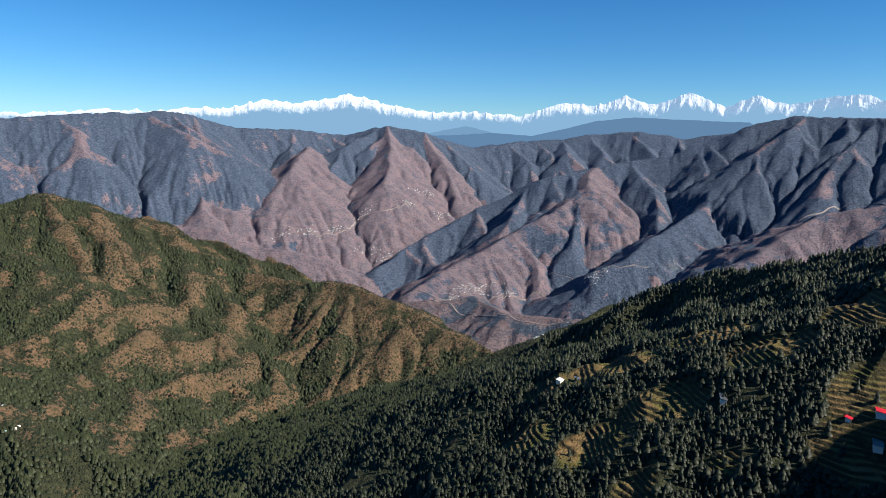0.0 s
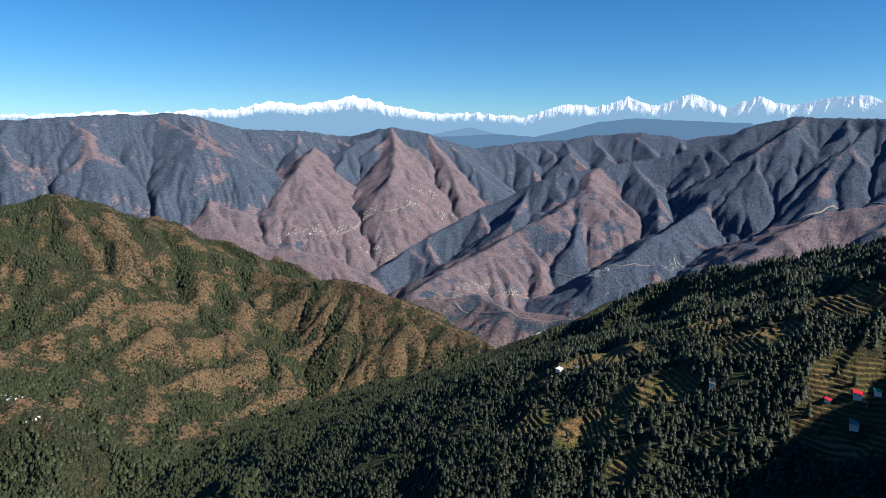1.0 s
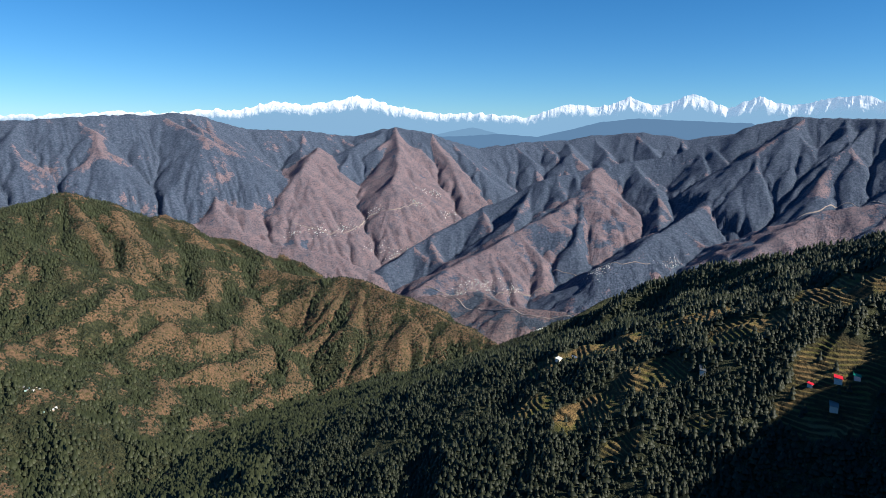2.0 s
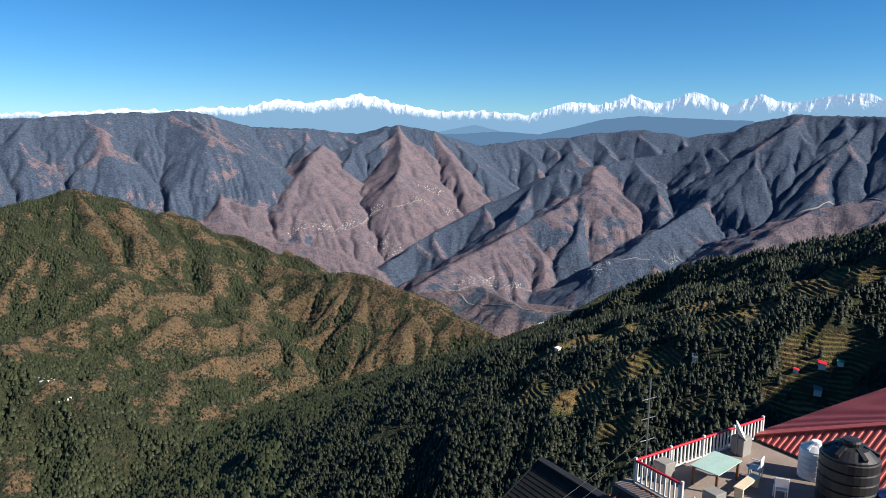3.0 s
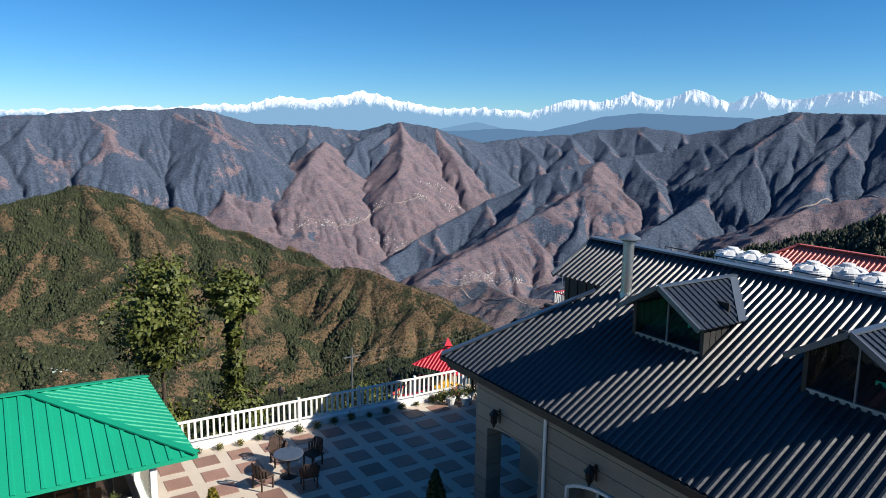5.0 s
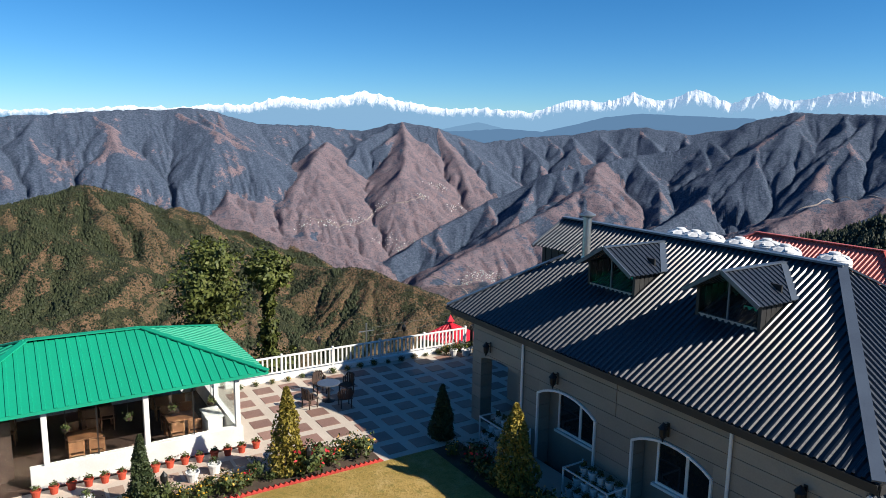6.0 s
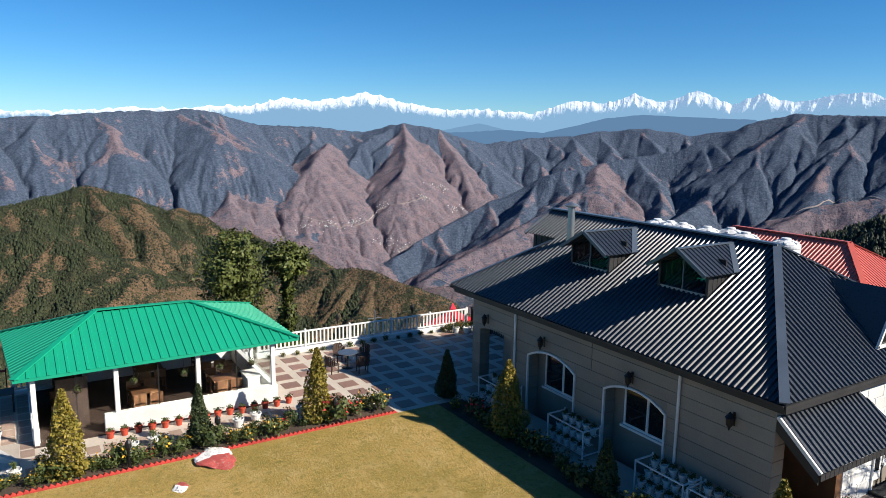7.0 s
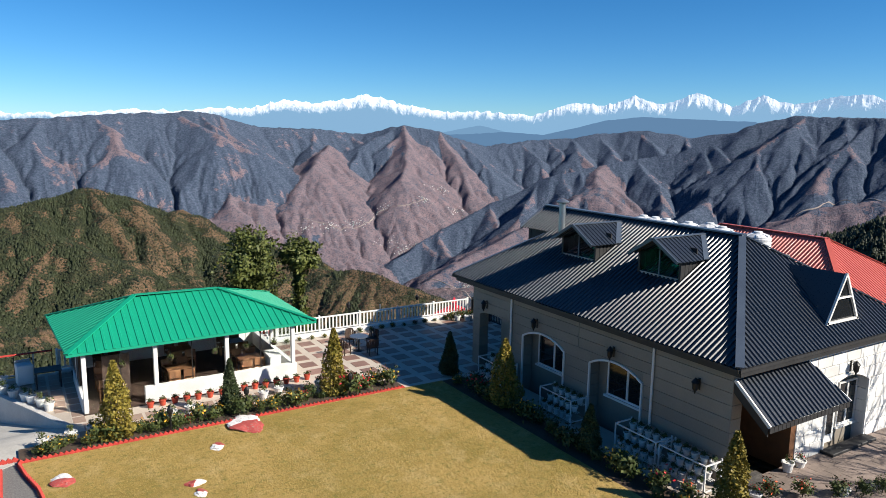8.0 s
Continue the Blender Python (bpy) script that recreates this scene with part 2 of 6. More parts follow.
# crest lines: points, fall to the sides, spur relief, spur spacing, wood, far
CRESTS = {
    "own": ([(-900, -1300, 150), (-250, -330, 40), (-60, -70, 4), (-4, 6, -3.5), (6, 22, -5.0)], 0.62, 6, 90, 0.62, 0),
    "own_b": ([(6, 24, -6), (14, 33, -8.6), (28, 37, -9.5), (60, 28, -8), (160, -20, 0)], 0.62, 6, 90, 0.62, 0),
    "right": ([(1000, -100, 0), (914, 325, -35), (1007, 452, -80), (1072, 563, -125), (1111, 685, -168), (1167, 907, -231), (1151, 970, -274),
               (1088, 1080, -359), (998, 1183, -426), (916, 1232, -476), (850, 1300, -540)], 0.55, 16, 140, 0.95, 0),
    # unseen ridge, added only to throw shade over the near flank
    "shade_ridge": ([(500, -420, 175), (640, -180, 100), (760, 60, 30), (850, 220, -28), (905, 310, -66)], 0.9, 6, 130, 0.95, 0),
    "own_spur": ([(830, 250, -100), (758, 406, -131), (757, 477, -148), (692, 522, -186), (626, 615, -235), (600, 719, -270), (575, 778, -295),
                  (521, 831, -329), (472, 864, -357), (407, 900, -393), (332, 911, -426)], 0.43, 5, 110, 0.95, 0),
    "left_hill": ([(-900, 2300, -330), (-199, 2357, -292), (-55, 2467, -253), (54, 2519, -235), (121, 2548, -221), (216, 2583, -194), (299, 2556, -215),
                   (430, 2468, -298), (549, 2394, -351), (643, 2289, -393), (693, 2223, -422)], 0.42, 30, 230, 0.76, 0),
    "left_spur": ([(693, 2223, -422), (819, 2073, -433), (931, 1916, -428), (999, 1768, -456), (1053, 1617, -501), (1081, 1476, -534),
                   (1086, 1410, -564)], 0.5, 26, 190, 0.6, 0),
    "low_spur": ([(47, 2219, -276), (174, 2065, -335), (263, 1906, -442), (366, 1789, -511), (462, 1664, -587), (553, 1543, -631)], 0.46, 22, 170, 0.72, 0),
    "near_left": ([(-900, 1500, -300), (-130, 1560, -351), (26, 1419, -425), (115, 1317, -457), (214, 1206, -494), (311, 1115, -546)], 0.42, 18, 150, 0.8, 0),
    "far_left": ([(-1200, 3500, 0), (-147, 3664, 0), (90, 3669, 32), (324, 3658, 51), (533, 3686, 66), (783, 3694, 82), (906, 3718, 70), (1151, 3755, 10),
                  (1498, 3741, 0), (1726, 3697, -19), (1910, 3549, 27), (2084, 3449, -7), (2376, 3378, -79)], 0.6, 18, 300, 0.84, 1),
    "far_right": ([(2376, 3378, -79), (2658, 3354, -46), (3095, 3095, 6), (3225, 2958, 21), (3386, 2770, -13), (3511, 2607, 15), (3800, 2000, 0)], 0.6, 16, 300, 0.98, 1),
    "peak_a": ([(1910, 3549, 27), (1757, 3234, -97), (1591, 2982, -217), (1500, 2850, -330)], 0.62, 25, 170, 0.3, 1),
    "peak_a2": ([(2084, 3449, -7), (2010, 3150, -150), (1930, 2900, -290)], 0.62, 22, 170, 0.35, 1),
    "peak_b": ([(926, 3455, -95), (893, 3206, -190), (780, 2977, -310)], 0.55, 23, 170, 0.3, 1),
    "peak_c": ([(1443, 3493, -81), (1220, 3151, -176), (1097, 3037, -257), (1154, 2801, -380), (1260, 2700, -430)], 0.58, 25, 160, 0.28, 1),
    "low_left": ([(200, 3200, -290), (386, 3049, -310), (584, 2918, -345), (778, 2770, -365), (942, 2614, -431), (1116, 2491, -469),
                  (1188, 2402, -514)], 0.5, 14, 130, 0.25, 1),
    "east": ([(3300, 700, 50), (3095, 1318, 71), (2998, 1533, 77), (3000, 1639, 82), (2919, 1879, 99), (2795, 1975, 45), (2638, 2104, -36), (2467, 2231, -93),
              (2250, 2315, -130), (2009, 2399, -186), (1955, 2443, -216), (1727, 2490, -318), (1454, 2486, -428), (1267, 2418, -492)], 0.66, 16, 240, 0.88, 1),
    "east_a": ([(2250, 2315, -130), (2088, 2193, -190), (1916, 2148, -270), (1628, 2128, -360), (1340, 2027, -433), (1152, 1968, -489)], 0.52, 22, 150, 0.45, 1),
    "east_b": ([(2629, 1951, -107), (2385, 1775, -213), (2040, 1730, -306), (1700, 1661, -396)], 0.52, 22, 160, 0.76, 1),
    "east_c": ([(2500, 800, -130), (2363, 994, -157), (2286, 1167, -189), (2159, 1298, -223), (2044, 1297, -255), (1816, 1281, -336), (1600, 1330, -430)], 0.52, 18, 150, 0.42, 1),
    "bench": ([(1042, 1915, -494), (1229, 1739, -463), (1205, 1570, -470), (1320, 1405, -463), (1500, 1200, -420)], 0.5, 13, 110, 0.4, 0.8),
}


def make_spurs():
    """Secondary spurs that run down from the far crests towards the valley, with small branches."""
    r = random.Random(21)
    out = []
    for name, gap, length, drop in (("far_left", 170, 620, 0.36), ("far_right", 190, 500, 0.36), ("east", 150, 560, 0.38), ("peak_a", 150, 260, 0.45), ("peak_b", 140, 240, 0.45),
                                    ("peak_c", 130, 240, 0.45), ("east_a", 130, 260, 0.42), ("east_b", 140, 280, 0.42), ("east_c", 120, 240, 0.42), ("left_hill", 170, 420, 0.33),
                                    ("low_left", 110, 200, 0.42), ("left_spur", 120, 260, 0.38), ("low_spur", 130, 220, 0.36)):
        pts, fall, relief, pitch, w, f = CRESTS[name]
        both = not name.startswith(("far", "east")) or name in ("east_a", "east_b")
        for (ax, ay, az), (bx, by, bz) in zip(pts, pts[1:]):
            ln = math.hypot(bx - ax, by - ay)
            if ln > 900:
                continue
            for i in range(max(1, round(ln / gap))):
                t = (i + r.random()) / max(1, round(ln / gap))
                px, py, pz = ax + t * (bx - ax), ay + t * (by - ay), az + t * (bz - az)
                nx, ny = (by - ay) / ln, -(bx - ax) / ln
                if nx * px + ny * py > 0:
                    nx, ny = -nx, -ny
                for sg in ((1, -1) if both else (1,)):
                    a = math.atan2(ny * sg, nx * sg) + r.uniform(-0.45, 0.45)
                    L1 = length * r.uniform(0.55, 1.2)
                    a2 = a + r.uniform(-0.5, 0.5)
                    m = (px + 0.5 * L1 * math.cos(a), py + 0.5 * L1 * math.sin(a), pz - 6 - 0.5 * L1 * drop * r.uniform(0.8, 1.1))
                    e = (m[0] + 0.5 * L1 * math.cos(a2), m[1] + 0.5 * L1 * math.sin(a2), m[2] - 0.5 * L1 * drop * r.uniform(1.0, 1.5))
                    tone = r.uniform(-0.22, 0.06)
                    out.append(((px, py, pz - 4), m, w + tone, f))
                    out.append((m, e, w + tone - 0.08 * f, f))
                    for _ in range(2):
                        u = r.random()
                        q = (m[0] + u * (e[0] - m[0]), m[1] + u * (e[1] - m[1]), m[2] + u * (e[2] - m[2]) - 3)
                        a3 = a2 + r.choice((-1, 1)) * r.uniform(0.5, 1.0)
                        L2 = L1 * r.uniform(0.2, 0.35)
                        out.append((q, (q[0] + L2 * math.cos(a3), q[1] + L2 * math.sin(a3), q[2] - L2 * drop * 1.35), w + tone - 0.08 * f, f))
    return out


SPURS = make_spurs()


def add_spurs(x, y, z, wood, far):
    """Raises the land to the spurs, where it lies near them."""
    for (ax, ay, az), (bx, by, bz), w, f in SPURS:
        k = np.nonzero((x > min(ax, bx) - 260) & (x < max(ax, bx) + 260) & (y > min(ay, by) - 260) & (y < max(ay, by) + 260))[0]
        if len(k) == 0:
            continue
        px, py = x[k], y[k]
        dx, dy = bx - ax, by - ay
        t = np.clip(((px - ax) * dx + (py - ay) * dy) / (dx * dx + dy * dy), 0, 1)
        d = np.hypot(px - ax - t * dx, py - ay - t * dy)
        h = az + t * (bz - az) - 0.62 * d
        m = h > z[k]
        z[k] = np.where(m, h, z[k])
        wood[k] = np.where(m, w + 0.004 * np.minimum(d, 80) - 0.12 + 0.6 * (vnoise(px / 210, py / 210) - 0.5) + 0.5 * (fbm(px / 80, py / 80, 3) - 0.5), wood[k])
        far[k] = np.where(m, f, far[k])


def raw_land(x, y):
    """Height, wood and far of the land before running water has cut it, at arrays x, y."""
    wx = x + 60 * (fbm(x / 260, y / 260, 3) - 0.5)
    wy = y + 60 * (fbm(x / 260 + 40, y / 260 + 7, 3) - 0.5)
    far_off = np.clip((np.hypot(x, y) - 500) / 400, 0, 1)
    wx, wy = x + (wx - x) * far_off, y + (wy - y) * far_off
    z = np.full(x.shape, -690.0)
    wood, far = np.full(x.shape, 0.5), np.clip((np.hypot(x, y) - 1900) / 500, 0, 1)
    for k_, (pts, fall, relief, pitch, w, f) in enumerate(CRESTS.values()):
        best, bs, bd = np.full(x.shape, -1e9), np.zeros(x.shape), np.zeros(x.shape)
        ox, oy = pts[-1][0] - pts[0][0], pts[-1][1] - pts[0][1]
        on = math.hypot(ox, oy)
        along = (x * ox + y * oy) / on / pitch
        for (ax, ay, az), (bx, by, bz) in zip(pts, pts[1:]):
            dx, dy = bx - ax, by - ay
            ln = math.hypot(dx, dy)
            t = np.clip(((wx - ax) * dx + (wy - ay) * dy) / ln ** 2, 0, 1)
            ex, ey = wx - ax - t * dx, wy - ay - t * dy
            d = np.hypot(ex, ey)
            h = az + t * (bz - az) - fall * d
            m = h > best
            side = np.where(ex * dy - ey * dx > 0, 0.37, 0.0)
            best, bs, bd = np.where(m, h, best), np.where(m, along + side, bs), np.where(m, d, bd)
        ph = bs * 0.8 + 1.9 * fbm(x / (pitch * 2.4) + 3 * k_, y / (pitch * 2.4), 4) + bd / (pitch * 3)
        ribs = abs((ph % 1.0) - 0.5) * 2
        ph2 = bs * 2.3 + 1.8 * fbm(x / pitch + 5 * k_, y / pitch, 4)
        ribs2 = abs((ph2 % 1.0) - 0.5) * 2
        grow = np.clip(bd / (pitch * 1.1), 0, 1)
        best = best + grow * relief * ((ribs - 0.5) * 1.1 + (ribs2 - 0.5) * 0.65) * (1 - 0.55 * f)
        m = best > z
        patch = w + (0.3 * grow * (0.45 - ribs) + 0.12 * (0.5 - ribs2)) * (1 - 0.6 * f) + 0.4 * (fbm(x / 420 + k_, y / 420, 4) - 0.5) + 0.65 * (fbm(x / 75, y / 75 + k_, 3) - 0.5)
        patch = patch - 0.3 * np.clip((bd - 300) / 400, 0, 1) * f
        z, wood = np.where(m, best, z), np.where(m, patch, wood)
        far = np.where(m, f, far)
    add_spurs(wx, wy, z, wood, far)
    r = np.hypot(x - 10, y - 20)
    rough = np.clip((r - 60) / 500, 0, 1)
    z = z + rough * ((11 + 11 * np.clip((r - 900) / 600, 0, 1)) * (fbm(x / 170, y / 170, 5, True) - 0.58) + 7 * (fbm(x / 40, y / 40, 4) - 0.5))
    return z, wood, far


def erode(z, cell, rounds, cut):
    """Lets running water cut the grid of heights z; gives the new heights and the area that drains through each cell."""
    nx, ny = z.shape
    n = nx * ny
    ids = np.arange(n).reshape(nx, ny)
    shifts = [(i, j) for i in (-1, 0, 1) for j in (-1, 0, 1) if i or j]
    for k in range(rounds):
        drop, to, length = np.zeros((nx, ny)), ids.copy(), np.full((nx, ny), cell)
        for i, j in shifts:
            d = cell * math.hypot(i, j)
            fall = np.zeros((nx, ny))
            fall[1:-1, 1:-1] = (z[1:-1, 1:-1] - z[1 + i:nx - 1 + i, 1 + j:ny - 1 + j]) / d
            m = fall > drop
            drop[m], to[m], length[m] = fall[m], (ids + i * ny + j)[m], d
        order, down = np.argsort(z.ravel()).tolist(), to.ravel().tolist()
        area = [1.0] * n
        for c in reversed(order):
            if down[c] != c:
                area[down[c]] += area[c]
        size = np.array(area)
        rate = (cut * np.minimum(size, 1200) ** 0.45 / length.ravel()).tolist()
        h = z.ravel().tolist()
        for c in order:
            d = down[c]
            if d != c:
                f = rate[c]
                h[c] = (h[c] + f * h[d]) / (1 + f)
        z = np.array(h).reshape(nx, ny)
        z[1:-1, 1:-1] += 0.02 * (z[2:, 1:-1] + z[:-2, 1:-1] + z[1:-1, 2:] + z[1:-1, :-2] - 4 * z[1:-1, 1:-1])
    return z, size.reshape(nx, ny)


GX0, GY0, CELL = -1400.0, 650.0, 9.0


def cut_land():
    """Tables over the far country: depth cut by water, wetness of the ground and how far it faces the sun."""
    gx, gy = np.arange(GX0, 3960, CELL), np.arange(GY0, 4060, CELL)
    X, Y = np.meshgrid(gx, gy, indexing="ij")
    z = raw_land(X.ravel(), Y.ravel())[0].reshape(X.shape)
    start = z + 14 * (fbm(X / 60, Y / 60, 4) - 0.5)
    out, area = erode(start, CELL, 18, 0.2)
    sx, sy = np.gradient(out, CELL)
    side = math.hypot(SUN.x, SUN.y)
    face = -(sx * SUN.x + sy * SUN.y) / side
    wet = np.log10(area)
    for _ in range(2):
        wet[1:-1, 1:-1] = 0.4 * wet[1:-1, 1:-1] + 0.15 * (wet[2:, 1:-1] + wet[:-2, 1:-1] + wet[1:-1, 2:] + wet[1:-1, :-2])
    return np.stack([out - z, wet, face], -1)


CUT = cut_land()


def land(x, y):
    """Height, wood, far and field of the land at arrays x, y."""
    z, wood, far = raw_land(x, y)
    nx, ny = CUT.shape[:2]
    u, v = np.clip((x - GX0) / CELL, 0, nx - 1.001), np.clip((y - GY0) / CELL, 0, ny - 1.001)
    i, j = u.astype(int), v.astype(int)
    fu, fv = (u - i)[:, None], (v - j)[:, None]
    t = (CUT[i, j] * (1 - fu) + CUT[i + 1, j] * fu) * (1 - fv) + (CUT[i, j + 1] * (1 - fu) + CUT[i + 1, j + 1] * fu) * fv
    away = np.clip((np.hypot(x, y) - 1000) / 350, 0, 1) * np.clip((y - GY0 - 20) / 120, 0, 1)
    z = z + away * (t[:, 0] + 7 * (fbm(x / 48, y / 48, 4, True) - 0.55))
    wood = wood + away * (0.15 * (t[:, 1] - 0.75) - 0.2 * t[:, 2] * (1 - 0.4 * far))
    # terraced fields on the near flank
    slope_patch = fbm(x / 110 + 3, y / 110 + 8, 3)
    field = np.zeros(x.shape)
    for cx, cy, rad in ((556, 667, 34), (600, 628, 36), (479, 603, 24), (488, 522, 30), (471, 457, 20), (566, 498, 34), (651, 471, 26), (632, 369, 32),
                        (580, 351, 32), (743, 433, 28), (520, 420, 20), (700, 560, 26)):
        field = np.maximum(field, np.clip((rad - np.hypot(x - cx, y - cy) + 70 * (slope_patch - 0.4)) / 6, 0, 1))
    step = 2.6
    q = z / step
    terr = (np.floor(q) + np.clip((q % 1.0 - 0.66) / 0.34, 0, 1)) * step
    z = z + field * (terr - z)
    # the hotel's own level ground
    pad = np.clip(np.maximum.reduce([(-34 - x) / 6, (x - 16) / 6, (-60 - y) / 8, (y - 22.5) / 4]), 0, 1)
    level = -0.45 - 1.1 * np.clip((-17.0 - x) / 1.0, 0, 1) * np.clip((y - 14.5) / 4.5, 0, 1)
    z = np.where(pad < 1, level * (1 - pad) + np.minimum(z, level) * pad, z)
    return z, wood, far, field


def rings():
    """Bearings and distances of the sheet's grid: fine over the valley, coarse behind."""
    fine = np.radians(np.linspace(-12, 76, 860))
    rest = np.radians(np.linspace(76, 348, 124)[1:-1])
    rad = np.concatenate([np.linspace(0.01, 70, 60, endpoint=False), np.geomspace(70, 360, 110, endpoint=False), np.linspace(360, 860, 290, endpoint=False), np.geomspace(860, 4700, 400)])
    return np.concatenate([fine, rest]), rad


def build_land():
    az, rad = rings()
    A, R = np.meshgrid(az, rad)
    cx, cy = 0.0, 10.0
    X, Y = cx + R * np.sin(A), cy + R * np.cos(A)
    z, wood, far, field = land(X.ravel(), Y.ravel())
    co = np.stack([X.ravel(), Y.ravel(), z], 1)
    nr, na = A.shape
    i = np.arange(nr - 1)[:, None] * na
    j = np.arange(na)[None, :]
    k = (j + 1) % na
    quads = np.stack([i + j, i + na + j, i + na + k, i + k], -1).reshape(-1, 4)
    me = bpy.data.meshes.new("ground")
    me.vertices.add(len(co))
    me.vertices.foreach_set("co", co.astype(np.float32).ravel())
    me.loops.add(quads.size)
    me.loops.foreach_set("vertex_index", quads[:, ::-1].astype(np.int32).ravel())
    me.polygons.add(len(quads))
    me.polygons.foreach_set("loop_start", np.arange(0, quads.size, 4, dtype=np.int32))
    me.polygons.foreach_set("use_smooth", np.ones(len(quads), bool))
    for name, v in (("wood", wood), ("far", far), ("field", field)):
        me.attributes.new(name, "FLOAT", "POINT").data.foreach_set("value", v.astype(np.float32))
    me.update(calc_edges=True)
    me.validate()
    me.materials.append(M["land"])
    return tagged(new("ground", me), "forested hills, bare far slopes tinted purple-blue for haze, and terraced valley sides", "terrain", kind="structure")


build_land()


# ---- building helpers ----
def part(name, bm, material, parent, label=""):
    me = bpy.data.meshes.new(name)
    bm.to_mesh(me)
    bm.free()
    me.materials.append(M[material])
    ob = new(name, me)
    ob.parent = parent
    return tagged(ob, label)


def thing(name, label, category, x=0.0, y=0.0, z=0.0, rz=0.0, group="", kind=""):
    ob = new(name)
    ob.empty_display_size = 0.2
    ob.matrix_world = pose(x, y, z, 0, 0, rz)
    return tagged(ob, label, category, group, kind)


def solid(name, bm, material, label, category, group="", kind="", m=None):
    ob = part(name, bm, material, None, label)
    if m is not None:
        ob.matrix_world = m
    return tagged(ob, "", category, group, kind)


def box(x0, y0, z0, x1, y1, z1, bevel=0.0, bm=None):
    b = bmesh.new()
    bmesh.ops.create_cube(b, size=1)
    for v in b.verts:
        v.co = Vector((x0 + (v.co.x + 0.5) * (x1 - x0), y0 + (v.co.y + 0.5) * (y1 - y0), z0 + (v.co.z + 0.5) * (z1 - z0)))
    if bevel:
        bmesh.ops.bevel(b, geom=b.edges[:], offset=bevel, segments=1, affect="EDGES")
    return join(bm, b)


def join(bm, b):
    if bm is None:
        return b
    me = bpy.data.meshes.new("tmp")
    b.to_mesh(me)
    b.free()
    bm.from_mesh(me)
    bpy.data.meshes.remove(me)
    return bm


def tube(p, q, r, n=8, r2=None, bm=None):
    """A round bar from p to q."""
    b = bmesh.new()
    p, q = Vector(p), Vector(q)
    bmesh.ops.create_cone(b, cap_ends=True, segments=n, radius1=r, radius2=r if r2 is None else r2, depth=(q - p).length)
    b.transform(Matrix.Translation((p + q) / 2) @ (q - p).to_track_quat("Z", "Y").to_matrix().to_4x4())
    return join(bm, b)


def hose(pts, r, n=6):
    """One bent round line through the points."""
    b = bmesh.new()
    loops = []
    for i, p in enumerate(pts):
        d = (pts[min(i + 1, len(pts) - 1)] - pts[max(i - 1, 0)]).normalized()
        u = d.cross(Vector((0, 0, 1))).normalized()
        v = u.cross(d)
        loops.append([b.verts.new(p + (u * math.cos(6.2832 * k / n) + v * math.sin(6.2832 * k / n)) * r) for k in range(n)])
    for lo, hi in zip(loops, loops[1:]):
        for k in range(n):
            b.faces.new((lo[k], lo[(k + 1) % n], hi[(k + 1) % n], hi[k]))
    return b


def lathe(profile, n=20, bm=None, at=(0, 0, 0)):
    """A turned body from (radius, height) points."""
    b = bmesh.new()
    loops = [[b.verts.new((r * math.cos(6.2832 * i / n) + at[0], r * math.sin(6.2832 * i / n) + at[1], z + at[2])) for i in range(n)] for r, z in profile]
    for lo, hi in zip(loops, loops[1:]):
        for i in range(n):
            b.faces.new((lo[i], lo[(i + 1) % n], hi[(i + 1) % n], hi[i]))
    b.faces.new(loops[-1])
    b.faces.new(loops[0][::-1])
    return join(bm, b)


def beam(p, q, w, h, bm=None):
    """A square bar from p to q, w wide and h deep."""
    b = bmesh.new()
    p, q = Vector(p), Vector(q)
    bmesh.ops.create_cube(b, size=1)
    d = q - p
    up = Vector((0, 0, 1)) if abs(d.normalized().z) < 0.95 else Vector((0, 1, 0))
    side = d.cross(up).normalized()
    up = side.cross(d).normalized()
    m = Matrix((side * w, d, up * h)).transposed().to_4x4()
    b.transform(Matrix.Translation((p + q) / 2) @ m)
    return join(bm, b)


def sheet(corners, pitch=0.2, rib=0.05, thick=0.02, ribw=0.115):
    """Ribbed metal sheet over a flat outline; its first edge is the eave, ribs run up from it. Returns a bmesh."""
    P = [Vector(c) for c in corners]
    o, u = P[0], (P[1] - P[0]).normalized()
    n = u.cross(P[2] - P[0]).normalized()
    if n.z < 0:
        n = -n
    v = n.cross(u)
    if v.dot(P[2] - P[0]) < 0:
        v = -v
    uv = [((p - o).dot(u), (p - o).dot(v)) for p in P]
    lo, hi = min(a for a, b in uv), max(a for a, b in uv)

    def cut(x):
        x = min(max(x, lo + 1e-4), hi - 1e-4)
        hits = []
        for (a, b), (c, d) in zip(uv, uv[1:] + uv[:1]):
            if (a - x) * (c - x) <= 0 and abs(a - c) > 1e-9:
                hits.append(b + (x - a) / (c - a) * (d - b))
        return (min(hits), max(hits)) if len(hits) > 1 else (0, 0)
    xs = [(lo, 0)]
    k = math.floor(lo / pitch)
    while k * pitch < hi:
        c = k * pitch + pitch / 2
        for dx, h in ((-ribw / 2, 0), (-ribw / 2 + rib * 0.63, rib), (ribw / 2 - rib * 0.63, rib), (ribw / 2, 0)):
            if lo < c + dx < hi:
                xs.append((c + dx, h))
        k += 1
    xs.append((hi, 0))
    b = bmesh.new()
    prev = None
    for x, h in xs:
        c, d = cut(x)
        row = [b.verts.new(o + u * x + v * s + n * t) for s, t in ((c, h), (d, h), (c, h - thick), (d, h - thick))]
        if prev:
            for i, j in ((0, 1), (3, 2), (2, 0), (1, 3)):
                b.faces.new((prev[i], row[i], row[j], prev[j]))
        prev = row
    bmesh.ops.recalc_face_normals(b, faces=b.faces[:])
    return b


